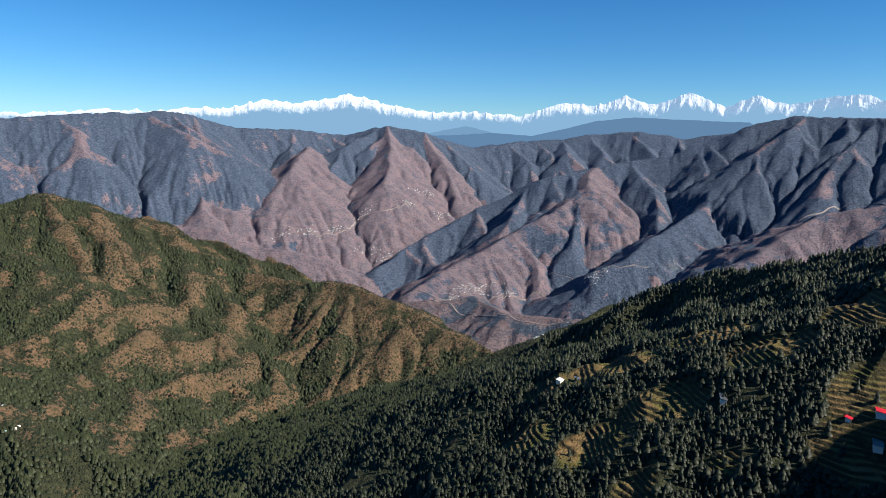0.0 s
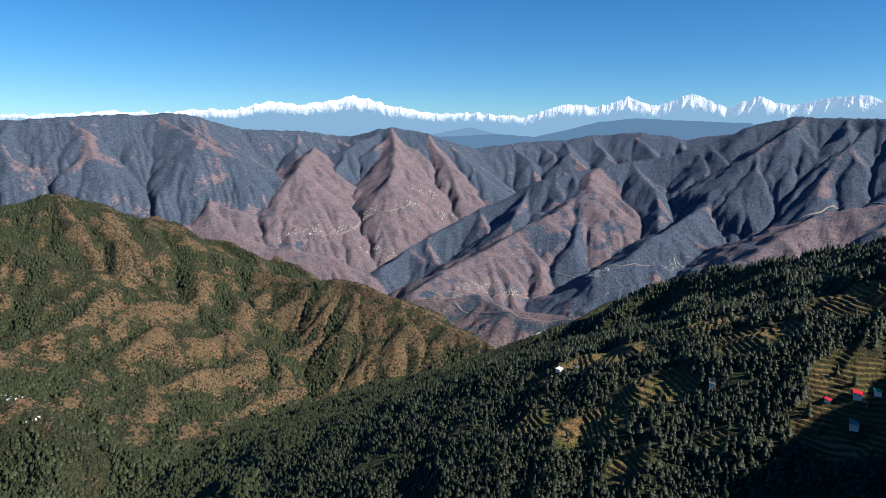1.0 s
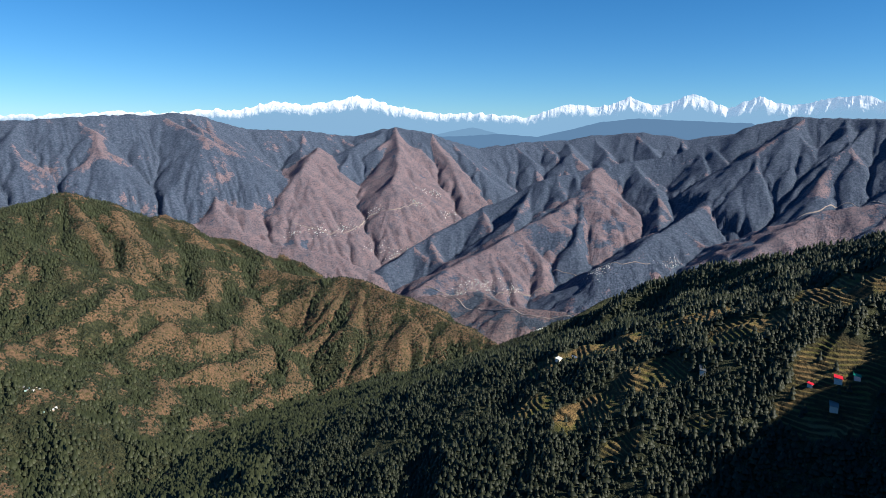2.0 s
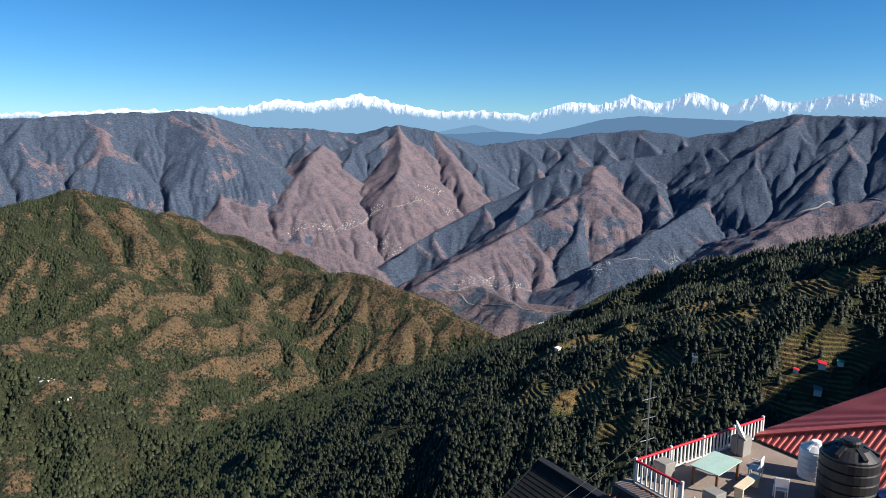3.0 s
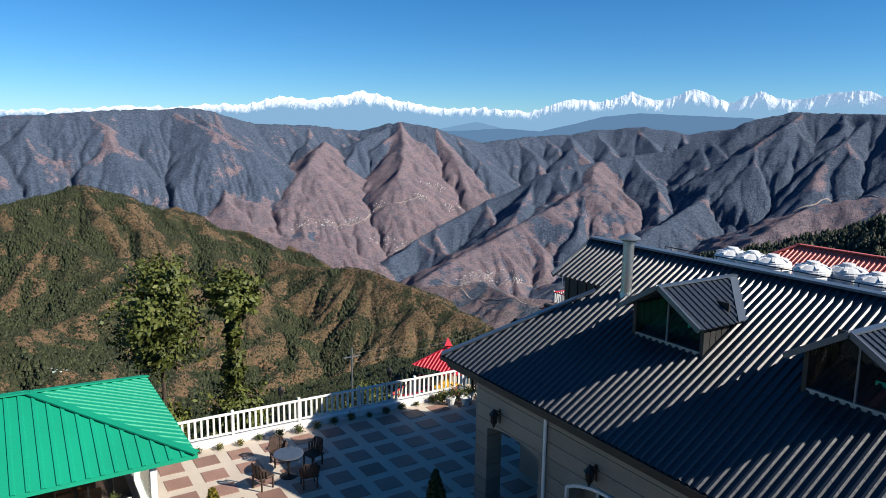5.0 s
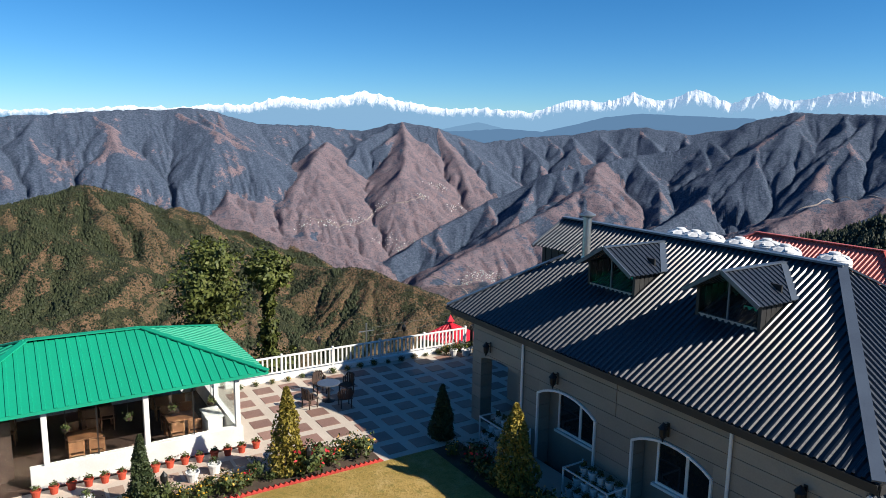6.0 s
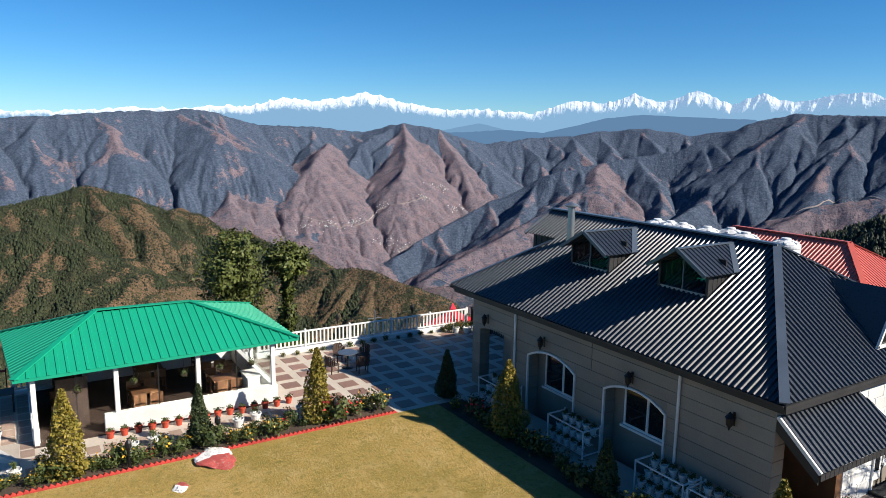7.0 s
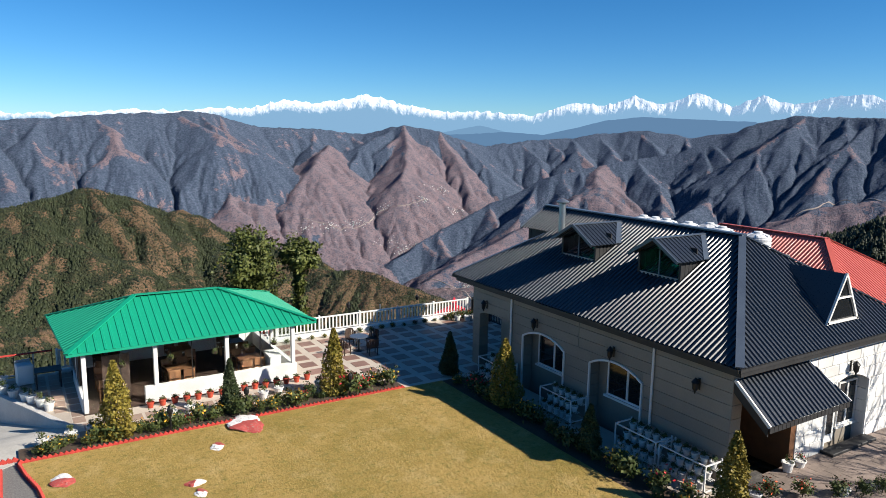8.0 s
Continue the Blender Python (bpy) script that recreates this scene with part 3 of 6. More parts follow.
def slab(corners, thick):
    """A flat board of that outline, thick downwards."""
    b = bmesh.new()
    top = [b.verts.new(Vector(c)) for c in corners]
    low = [b.verts.new(Vector(c) - Vector((0, 0, thick))) for c in corners]
    b.faces.new(top)
    b.faces.new(low[::-1])
    for i in range(len(top)):
        j = (i + 1) % len(top)
        b.faces.new((top[i], low[i], low[j], top[j]))
    bmesh.ops.recalc_face_normals(b, faces=b.faces[:])
    return b


# ---- the hotel's level ground ----
solid("lawn", slab([(-18.0, -26, 0), (-2.6, -26, 0), (-2.6, 12.85, 0), (-18.62, 12.85, 0), (-18.45, 11.9, 0), (-18.15, 10.75, 0), (-18.0, 9.6, 0)], 0.4), "lawn", "dry yellowish mown lawn", "lawn", kind="structure")
solid("terrace", box(-16.85, 12.85, -0.6, 9, 22.2, -0.03), "pave_pale", "pale stone terrace paving", "terrace", kind="structure")
solid("garden_bed", box(-2.6, -3, -0.4, -1.45, 12.85, -0.02), "soil", "dark soil bed along the hotel wall", "flower bed", kind="structure")
solid("side_walk", box(-1.45, -3, -0.4, 0.1, 12.85, -0.04), "pave_pale", "pale stone walk beside the hotel wall", "pavement", kind="structure")
forecourt = solid("forecourt", box(-2.6, -20, -0.4, 16, -3.0, -0.05), "court", "brownish stone paved forecourt", "pavement", kind="structure")
solid("entrance_floor", box(0.1, -3, -0.4, 16, 0.36, -0.05), "court", "brownish stone floor before the entrance", "pavement", kind="structure")
solid("flower_bed", box(-18.6, 12.95, -0.1, -4.45, 14.0, 0.03), "soil", "dark soil bed along the lawn", "flower bed", kind="structure")
solid("gravel_path", box(-19.1, -26, -0.4, -17.9, 13.2, -0.06), "gravel", "grey gravel path beside the lawn", "path", kind="structure")
solid("side_bed", box(-30, -26, -0.4, -19.1, 12.6, -0.03), "soil", "dark soil bed beside the gravel path", "flower bed", kind="structure")
solid("side_terrace", slab([(-16.85, 15.35, -0.034), (-16.85, 22.2, -0.034), (-20.05, 22.2, -0.034), (-19.05, 19.9, -0.034), (-17.95, 17.6, -0.034)], 1.9), "pave_pale", "pale stone paving beside the pavilion", "terrace", kind="structure")


def ramp():
    """Concrete drive that falls away behind the low wall."""
    b = bmesh.new()
    rows = []
    for j in range(27):
        y = 12.6 + j * 0.5
        right = -16.86 if y < 15.4 else float(np.interp(y, [15.4, 17.6, 19.9, 26], [-16.86, -17.95, -19.05, -21.7]))
        row = []
        for i in range(13):
            x = right + (-30 - right) * (i / 12) ** 1.5
            fall = min(max((y - 14.6 + 0.25 * (-17.5 - x)) / 6.0, 0), 1.4) if y > 14.6 else 0
            row.append(b.verts.new((x, y, -0.045 - 1.1 * fall * min(1, max(0, (y - 14.6) / 2)))))
        rows.append(row)
    for p, q in zip(rows, rows[1:]):
        for i in range(12):
            b.faces.new((p[i], p[i + 1], q[i + 1], q[i]))
    for v in b.verts:
        if v.co.y < 13.2 and v.co.x > -18.65:
            v.co.y = 13.2
    ext = bmesh.ops.extrude_face_region(b, geom=b.faces[:])
    for v in ext["geom"]:
        if isinstance(v, bmesh.types.BMVert):
            v.co.z -= 0.25
    bmesh.ops.recalc_face_normals(b, faces=b.faces[:])
    return b


solid("ramp", ramp(), "ramp", "pale grooved concrete ramp beside the pavilion", "pavement", kind="structure")


# ---- the main house ----
def arch_piece(a0, a1, z0, z1, top, x0, x1, n=10, axis="y"):
    """Wall above a segmental arch that springs at z0, crowns at z1 and is level at top; from a0 to a1 along the wall."""
    b = bmesh.new()
    line = [(a0, top), (a1, top)] + [(a1 + (a0 - a1) * i / n, z0 + (z1 - z0) * math.sin(math.pi * i / n) ** 0.8) for i in range(n + 1)]
    rows = []
    for d in (x0, x1):
        rows.append([b.verts.new((d, a, z) if axis == "y" else (a, d, z)) for a, z in line])
    b.faces.new(rows[0])
    b.faces.new(rows[1][::-1])
    for i in range(len(line)):
        j = (i + 1) % len(line)
        b.faces.new((rows[0][i], rows[1][i], rows[1][j], rows[0][j]))
    bmesh.ops.recalc_face_normals(b, faces=b.faces[:])
    return b


def arch_trim(a0, a1, z0, z1, d, w=0.07, axis="y", n=10, foot=0.0):
    """White raised moulding round an arch and down its sides."""
    pts = [(a0, foot), (a0, z0)] + [(a0 + (a1 - a0) * i / n, z0 + (z1 - z0) * math.sin(math.pi * i / n) ** 0.8) for i in range(1, n)] + [(a1, z0), (a1, foot)]
    b = None
    for (p, q), (r, s) in zip(pts, pts[1:]):
        u, v = ((d, p, q), (d, r, s)) if axis == "y" else ((p, d, q), (r, d, s))
        b = beam(u, v, w, w, b)
    return b


def window_unit(parent, y0, y1, z0, z1, x, axis="y"):
    def B(a0, c0, a1, c1, d0, d1):
        return box(d0, a0, c0, d1, a1, c1) if axis == "y" else box(a0, d0, c0, a1, d1, c1)
    w = new("window")
    w.parent = parent
    tagged(w, "white framed two-leaf window with dark glass")
    for a0, c0, a1, c1 in ((y0, z0, y1, z0 + 0.07), (y0, z1 - 0.07, y1, z1), (y0, z0 + 0.07, y0 + 0.07, z1 - 0.07), (y1 - 0.07, z0 + 0.07, y1, z1 - 0.07)):
        part("frame_bar", B(a0, c0, a1, c1, x - 0.06, x), "white", w)
    m = (y0 + y1) / 2
    part("mullion", B(m - 0.05, z0 + 0.07, m + 0.05, z1 - 0.07, x - 0.055, x - 0.005), "white", w)
    for a, c in ((y0 + 0.07, m - 0.05), (m + 0.05, y1 - 0.07)):
        part("pane", B(a, z0 + 0.07, c, z1 - 0.07, x - 0.03, x - 0.02), "pane_dark", w)
    part("sill", B(y0 - 0.08, z0 - 0.08, y1 + 0.08, z0, x - 0.14, x), "white", w)


def main_house():
    h = thing("main_house", "panelled hotel wing, west wall coloured dark for shade, dark ribbed metal roof", "building")
    Z, T, R = 3.98, 7.1, 5.22
    part("core", box(0.62, 2.6, -0.4, 10.3, 11.6, 3.86), "wall", h)
    part("core_north", box(2.4, 11.6, -0.4, 10.3, 15.3, 3.86), "wall", h)
    part("core_south", box(3.7, 0.75, -0.4, 10.3, 2.6, 3.86), "wall", h)
    part("ceiling_edge", slab([(0.1, 0.3, 3.93), (10.45, 0.3, 3.93), (10.45, 15.45, 3.93), (0.1, 15.45, 3.93)], 0.1), "wall", h)
    # boards of the west wall, in courses
    courses = [(-0.3, 0.43), (0.44, 0.88), (0.89, 1.33), (1.34, 1.78), (1.79, 2.21)]
    for z0, z1 in courses:
        for y0, y1 in ((0.33, 3.9), (6.52, 7.98), (10.62, 11.7), (13.9, 14.45)):
            part("wall_board", box(0.1, y0, z0, 0.6, y1, z1, 0.006), "wall", h)
    for z0, z1 in ((2.67, 3.06), (3.07, 3.46), (3.47, 3.85)):
        for y0, y1 in ((0.33, 3.42), (3.44, 7.2), (7.22, 11.42), (11.44, 14.45)):
            part("wall_board", box(0.1, y0, z0, 0.6, y1, z1, 0.006), "wall", h)
    for y0, y1 in ((0.33, 3.9), (6.52, 7.98), (10.62, 11.7), (13.9, 14.45)):
        part("wall_board", box(0.1, y0, 2.22, 0.6, y1, 2.66, 0.006), "wall", h)
    for y0, y1, z0 in ((3.9, 6.52, 2.25), (7.98, 10.62, 2.25), (11.7, 13.9, 2.45)):
        part("arch_spandrel", arch_piece(y0, y1, z0, 2.62, 2.66, 0.1, 0.6), "wall", h)
    for y0, y1 in ((3.9, 6.52), (7.98, 10.62)):
        part("arch_moulding", arch_trim(y0, y1, 2.25, 2.62, 0.08), "white", h, "white arched moulding")
        window_unit(h, y0 + 0.08, y1 - 0.5, 1.08, 2.44, 0.6)
    for y in (3.43, 11.43):
        part("downpipe", tube((0.04, y, -0.1), (0.04, y, 3.8), 0.045, 10), "white", h)
    # south wall: white blocks with an arched door
    for k, (z0, z1) in enumerate([(-0.3, 0.42), (0.44, 0.87), (0.89, 1.32), (1.34, 1.77), (1.79, 2.2), (2.68, 3.05), (3.07, 3.45), (3.47, 3.83)]):
        x = 3.68
        while x < 10.3:
            x1 = min(x + (0.45 if (k % 2 and x < 3.7) else 0.88), 10.35)
            for p, q in ((x, min(x1, 5.3)), (max(x, 7.9), x1)) if z0 < 2.5 else ((x, x1),):
                if q - p > 0.08:
                    part("wall_block", box(p + 0.008, 0.33, z0, q - 0.008, 0.75, z1, 0.012), "white", h)
            x = x1
    for p, q in ((3.68, 5.3), (7.9, 10.35)):
        part("wall_block", box(p + 0.008, 0.33, 2.22, q - 0.008, 0.75, 2.66, 0.012), "white", h)
    part("arch_spandrel", arch_piece(5.3, 7.9, 2.2, 2.6, 2.66, 0.33, 0.75, axis="x"), "white", h)
    part("arch_moulding", arch_trim(5.3, 7.9, 2.2, 2.6, 0.31, axis="x"), "white", h)
    d = part("door_leaf", box(5.5, 0.66, -0.03, 6.55, 0.72, 2.15, 0.01), "white", h, "white glazed door leaf")
    part("door_glass", box(5.65, 0.64, 0.3, 6.4, 0.655, 2.0), "pane_dark", d)
    window_unit(h, 6.65, 7.85, 0.5, 2.15, 0.72, "x")
    part("step", box(5.2, -0.15, -0.05, 8.0, 0.33, 0.07, 0.02), "dark", h)
    # recessed corner entrance
    part("entrance_wall", box(0.62, 2.45, -0.3, 3.68, 2.6, 3.86), "wood", h)
    part("entrance_pier", box(3.4, 0.36, -0.3, 3.68, 2.45, 3.86), "wood", h)
    e = part("entrance_door", box(1.2, 2.38, -0.03, 2.3, 2.45, 2.1, 0.01), "wood", h, "brown wooden entrance door")
    part("door_handle", tube((2.2, 2.36, 0.95), (2.2, 2.36, 1.15), 0.015), "steel", e)
    for i in range(12):
        part("screen_slat", box(0.14, 0.4 + i * 0.17, 2.35, 0.17, 0.54 + i * 0.17, 3.8), "dark", h)
    # roof
    a, b, c, d = (-0.15, 0.0, Z), (-0.15, 15.9, Z), (10.6, 15.9, Z), (10.6, 0.0, Z)
    s, n_, gl, gr = (R, 4.1, T), (R, 13.35, T), (3.35, 13.35, 6.02), (7.1, 13.35, 6.02)
    part("roof_slope", sheet([a, b, gl, n_, s]), "roof", h)
    part("roof_slope", sheet([d, a, s]), "roof", h)
    part("roof_slope", sheet([b, c, gr, gl]), "roof", h)
    part("roof_slope", sheet([c, d, s, n_, gr]), "roof", h)
    # gablet over the north hip
    e1, e2, t2 = (3.55, 13.3, 6.14), (3.55, 15.35, 6.14), (R, 15.45, T + 0.004)
    part("gablet_slope", sheet([e1, e2, t2, (R, 13.3, T + 0.004)]), "roof", h)
    part("gablet_slope", sheet([(6.89, 15.35, 6.14), (6.89, 13.3, 6.14), (R, 13.3, T + 0.004), t2]), "roof", h)
    for i in range(12):
        y = 13.0 + i * 0.19
        part("gablet_board", box(3.93 - 0.02 * (i % 2), y, 4.0, 4.0, y + 0.18, 6.3), "dark", h)
        part("gablet_board", box(6.45, y, 4.0, 6.52, y + 0.18, 6.3), "dark", h)
    gw = bmesh.new()
    gw.faces.new([gw.verts.new((p, 15.2, q)) for p, q in ((3.95, 4.0), (6.5, 4.0), (6.5, 6.3), (R, T - 0.1), (3.95, 6.3))])
    part("gablet_wall", gw, "dark", h)
    part("gablet_verge", beam((3.5, 15.4, 6.12), (R, 15.48, T), 0.06, 0.16), "trim", h)
    # flashings
    for p, q in ((a, s), (d, s), (b, gl), (c, gr)):
        part("hip_flashing", beam(Vector(p) + Vector((0, 0, 0.06)), Vector(q) + Vector((0, 0, 0.06)), 0.26, 0.05), "trim", h)
    part("ridge_flashing", beam((R, 4.0, T + 0.05), (R, 15.5, T + 0.05), 0.3, 0.06), "trim", h)
    for p, q in ((a, b), (b, c), (c, d), (d, a)):
        part("gutter", beam(Vector(p) - Vector((0, 0, 0.06)), Vector(q) - Vector((0, 0, 0.06)), 0.11, 0.1), "dark", h)
        part("fascia", beam(Vector(p) * 0.985 - Vector((-0.06, 0, 0.13)), Vector(q) * 0.985 - Vector((-0.06, 0, 0.13)), 0.04, 0.14), "dark", h)

    def dormer(y0, y1, xf, zb, apex):
        """A gabled roof dormer on the west slope: its front at xf, from y0 to y1."""
        dn = new("dormer")
        dn.parent = h
        tagged(dn, "gabled dormer with dark ribbed roof and small window")
        ym, ze = (y0 + y1) / 2, apex - 0.62
        back = lambda z: -0.15 + (z - Z) / ((T - Z) / (R + 0.15))
        xo = xf - 0.45
        for ya in (y0 - 0.22, y1 + 0.22):
            c4 = [(xo, ya, ze - 0.1), (back(ze - 0.1) + 0.1, ya, ze - 0.1), (back(apex) + 0.1, ym, apex), (xo, ym, apex)]
            part("dormer_slope", sheet(c4, 0.2, 0.03), "roof", dn)
            part("verge", beam((xo, ya, ze - 0.1), (xo, ym, apex + 0.02), 0.05, 0.12), "trim", dn)
        part("dormer_ridge", beam((xo, ym, apex + 0.03), (back(apex), ym, apex + 0.03), 0.16, 0.04), "trim", dn)
        for ya in (y0 - 0.22, y1 + 0.22):
            low, high = Vector((back(ze - 0.1) + 0.12, ya, ze - 0.05)), Vector((back(apex) + 0.12, ym, apex + 0.05))
            part("valley_flashing", slab([low, high, high - Vector((0.42, 0, 0)), low - Vector((0.42, 0, 0))], 0.03), "trim", dn, "smooth grey-blue flashing strip")
        for ya in (y0, y1):
            n = 7
            for i in range(n):
                xa, xb = xf + i * (back(ze) - xf) / n, xf + (i + 1) * (back(ze) - xf) / n
                part("cheek_board", slab([(xa + 0.01, ya - 0.03, ze), (xb - 0.01, ya - 0.03, ze), (xb - 0.01, ya + 0.03, ze), (xa + 0.01, ya + 0.03, ze)],
                                         max(0.05, ze - (Z + (xa + 0.15) * 0.581) + 0.03)), "dark", dn)
        for ya in (y0, y1):
            part("corner_post", box(xf - 0.04, ya - 0.05, zb, xf + 0.04, ya + 0.05, ze + 0.02), "dark", dn)
        part("sill_board", box(xf - 0.03, y0, zb, xf + 0.03, y1, zb + 0.12), "concrete", dn)
        part("mullion", box(xf - 0.03, ym - 0.02, zb + 0.12, xf + 0.02, ym + 0.02, apex - 0.1), "trim", dn)
        g = bmesh.new()
        g.faces.new([g.verts.new((xf + 0.01, p, q)) for p, q in ((y0, zb + 0.14), (y1, zb + 0.14), (y1, ze), (ym, apex - 0.04), (y0, ze))])
        part("pane", g, "glass", dn).visible_shadow = False
        part("room_floor", box(xf + 0.05, y0 + 0.05, zb + 0.02, back(ze) + 0.4, y1 - 0.05, zb + 0.06), "cream", dn)
        part("awning_cloth", slab([(xf + 0.5, y0 + 0.1, zb + 0.1), (xf + 0.55, y0 + 0.1, zb + 0.45), (xf + 0.55, ym, zb + 0.45), (xf + 0.5, ym, zb + 0.1)], 0.03), "green", dn)
        part("inner_wall", box(xf + 0.9, y0 + 0.05, zb, xf + 0.95, y1 - 0.05, ze + 0.3), "dark", dn)
    dormer(4.6, 6.58, 2.5, 5.48, 6.98)
    dormer(9.02, 11.04, 2.5, 5.48, 6.95)
    # triangular dormer on the south slope
    t = new("triangle_dormer")
    t.parent = h
    tagged(t, "steep triangular dormer with white framed glass front")
    ys, ap = 0.68, 6.18
    yb = (ap - Z) / ((T - Z) / 4.1)
    for x in (5.28, 7.17):
        part("dormer_slope", slab([(x, ys - 0.05, 4.45), (6.2, ys - 0.05, ap), (6.2, yb, ap), (x, ys + 0.1, 4.5)], 0.04), "roof", t)
        part("white_frame", beam((x, ys - 0.08, 4.45), (6.2, ys - 0.08, ap), 0.08, 0.08), "white", t)
    part("white_frame", beam((5.28, ys - 0.08, 4.52), (7.17, ys - 0.08, 4.52), 0.08, 0.08), "white", t)
    part("white_frame", beam((5.8, ys - 0.08, 5.35), (6.62, ys - 0.08, 5.35), 0.06, 0.06), "white", t)
    g = bmesh.new()
    g.faces.new([g.verts.new((p, ys - 0.03, q)) for p, q in ((5.3, 4.5), (7.15, 4.5), (6.2, ap - 0.05))])
    part("pane", g, "pane_dark", t)
    # awning over the corner entrance
    w = new("awning")
    w.parent = h
    tagged(w, "lean-to awning of dark ribbed sheet with white edge")
    lo0, lo1, hi1, hi0 = (0.15, -0.95, 2.45), (4.4, -0.95, 2.45), (3.95, 0.32, 3.5), (0.15, 0.32, 3.5)
    part("awning_sheet", sheet([lo0, lo1, hi1, hi0], 0.2), "roof", w)
    part("white_edge", beam(lo0, hi0, 0.07, 0.1), "white", w)
    part("white_edge", beam(hi1, lo1, 0.05, 0.06), "white", w)
    for i in range(21):
        part("fringe_board", box(0.15 + i * 0.2, -0.96, 2.26, 0.33 + i * 0.2, -0.93, 2.43), "dark", w)
    part("cheek", slab([(0.12, -0.9, 2.5), (0.16, -0.9, 2.5), (0.16, 0.32, 3.45), (0.12, 0.32, 3.45)], 0.35), "dark", w)
    # flue
    f = new("flue")
    f.parent = h
    tagged(f, "galvanised steel flue pipe with conical cowl")
    part("pipe", tube((3.55, 12.4, 5.9), (3.55, 12.4, 7.62), 0.15, 20), "steel", f)
    part("collar", tube((3.55, 12.4, 5.95), (3.55, 12.4, 6.2), 0.2, 20, 0.16), "steel", f)
    part("cowl", lathe([(0.17, 7.6), (0.3, 7.66), (0.3, 7.69), (0.05, 7.82), (0.01, 7.83)], 20, None, (3.55, 12.4, 0)), "steel", f)
    for k in range(3):
        part("stay", tube((3.55 + 0.14 * math.cos(2.1 * k), 12.4 + 0.14 * math.sin(2.1 * k), 7.55), (3.55 + 0.2 * math.cos(2.1 * k), 12.4 + 0.2 * math.sin(2.1 * k), 7.68), 0.012), "steel", f)


M["pane_dark"] = nodes_of("dark_window_glass", 0.05, 0.0, 0.5)[0]
M["pane_dark"].node_tree.nodes["Principled BSDF"].inputs["Base Color"].default_value = (0.012, 0.014, 0.016, 1)
main_house()


def wall_lamp():
    l = thing("wall_lamp", "black wrought iron wall lantern on the hotel wall", "lamp", 0, 0, -50, group="wall lanterns")
    part("backplate", box(-0.02, -0.05, -0.2, 0.0, 0.05, 0.2, 0.01), "iron", l)
    part("arm", tube((0, 0, 0.12), (-0.2, 0, 0.2), 0.015), "iron", l)
    part("lantern", lathe([(0.05, -0.2), (0.09, -0.14), (0.11, 0.06), (0.1, 0.08)], 8, None, (-0.2, 0, 0)), "iron", l)
    part("cap", lathe([(0.14, 0.08), (0.06, 0.18), (0.015, 0.24)], 8, None, (-0.2, 0, 0)), "iron", l)
    part("finial", lathe([(0.01, -0.3), (0.03, -0.25), (0.04, -0.2)], 8, None, (-0.2, 0, 0)), "iron", l)
    return l


lamp = wall_lamp()
lamp.matrix_world = pose(0.1, 1.56, 3.0)
for y in (5.33, 9.72, 13.34):
    copy_thing(lamp, pose(0.1, y, 3.0))
copy_thing(lamp, pose(6.6, 0.33, 2.9, 0, 0, 90))


# ---- plants ----
def leaf_cloud(n, spread, size, seed, shape=None):
    """n small folded leaves inside an uneven body given by spread (rx, ry, rz), as one mesh."""
    r = np.random.default_rng(seed)
    d = r.normal(size=(n, 3))
    d /= np.linalg.norm(d, axis=1)[:, None]
    rad = r.random(n) ** 0.4
    bump_ = 0.75 + 0.35 * np.sin(d[:, 0] * 5 + seed) * np.sin(d[:, 1] * 4.3 + 2 * seed) + 0.2 * np.sin(d[:, 2] * 9 + seed)
    p = d * (rad * bump_)[:, None] * np.array(spread)
    if shape == "cone":
        h = r.random(n) ** 1.25
        a = r.uniform(0, 6.283, n)
        lob = 1 + 0.18 * np.sin(a * 3 + h * 9 + seed) + 0.1 * np.sin(a * 7 + h * 25)
        q = (np.clip(1.02 - h, 0.03, 1) ** 0.75) * np.clip(0.55 + h * 4, 0, 1) * lob * r.random(n) ** 0.3
        p = np.stack([q * np.cos(a) * spread[0], q * np.sin(a) * spread[1], (2 * h - 1) * spread[2]], 1)
    u = r.normal(size=(n, 3))
    u /= np.linalg.norm(u, axis=1)[:, None]
    v = np.cross(u, d)
    v /= np.linalg.norm(v, axis=1)[:, None] + 1e-9
    s = size * (0.6 + 0.8 * r.random(n))[:, None]
    V = np.stack([p - u * s, p - v * s * 0.55, p + u * s, p + v * s * 0.55], 1).reshape(-1, 3)
    F = np.arange(4 * n).reshape(n, 4)
    me = bpy.data.meshes.new("leaves")
    me.from_pydata(V.tolist(), [], F.tolist())
    return me


def mesh_part(name, me, material, parent, m=None, label=""):
    if not me.materials:
        me.materials.append(M[material])
    ob = new(name, me)
    ob.parent = parent
    if m is not None:
        ob.matrix_local = m
    return tagged(ob, label)


def cypress(height, wide, material, seed, x, y, label):
    t = thing("cypress", label, "shrub", x, y, 0.0, group="small cypresses")
    part("trunk", tube((0, 0, -0.05), (0, 0, height * 0.7), 0.05, 7, 0.02), "bark", t)
    me = leaf_cloud(5200, (wide * 0.8, wide * 0.8, height * 0.42), 0.055, seed, "cone")
    mesh_part("crown", me, material, t, Matrix.Translation((0, 0, height * 0.42 + 0.05)))
    return t


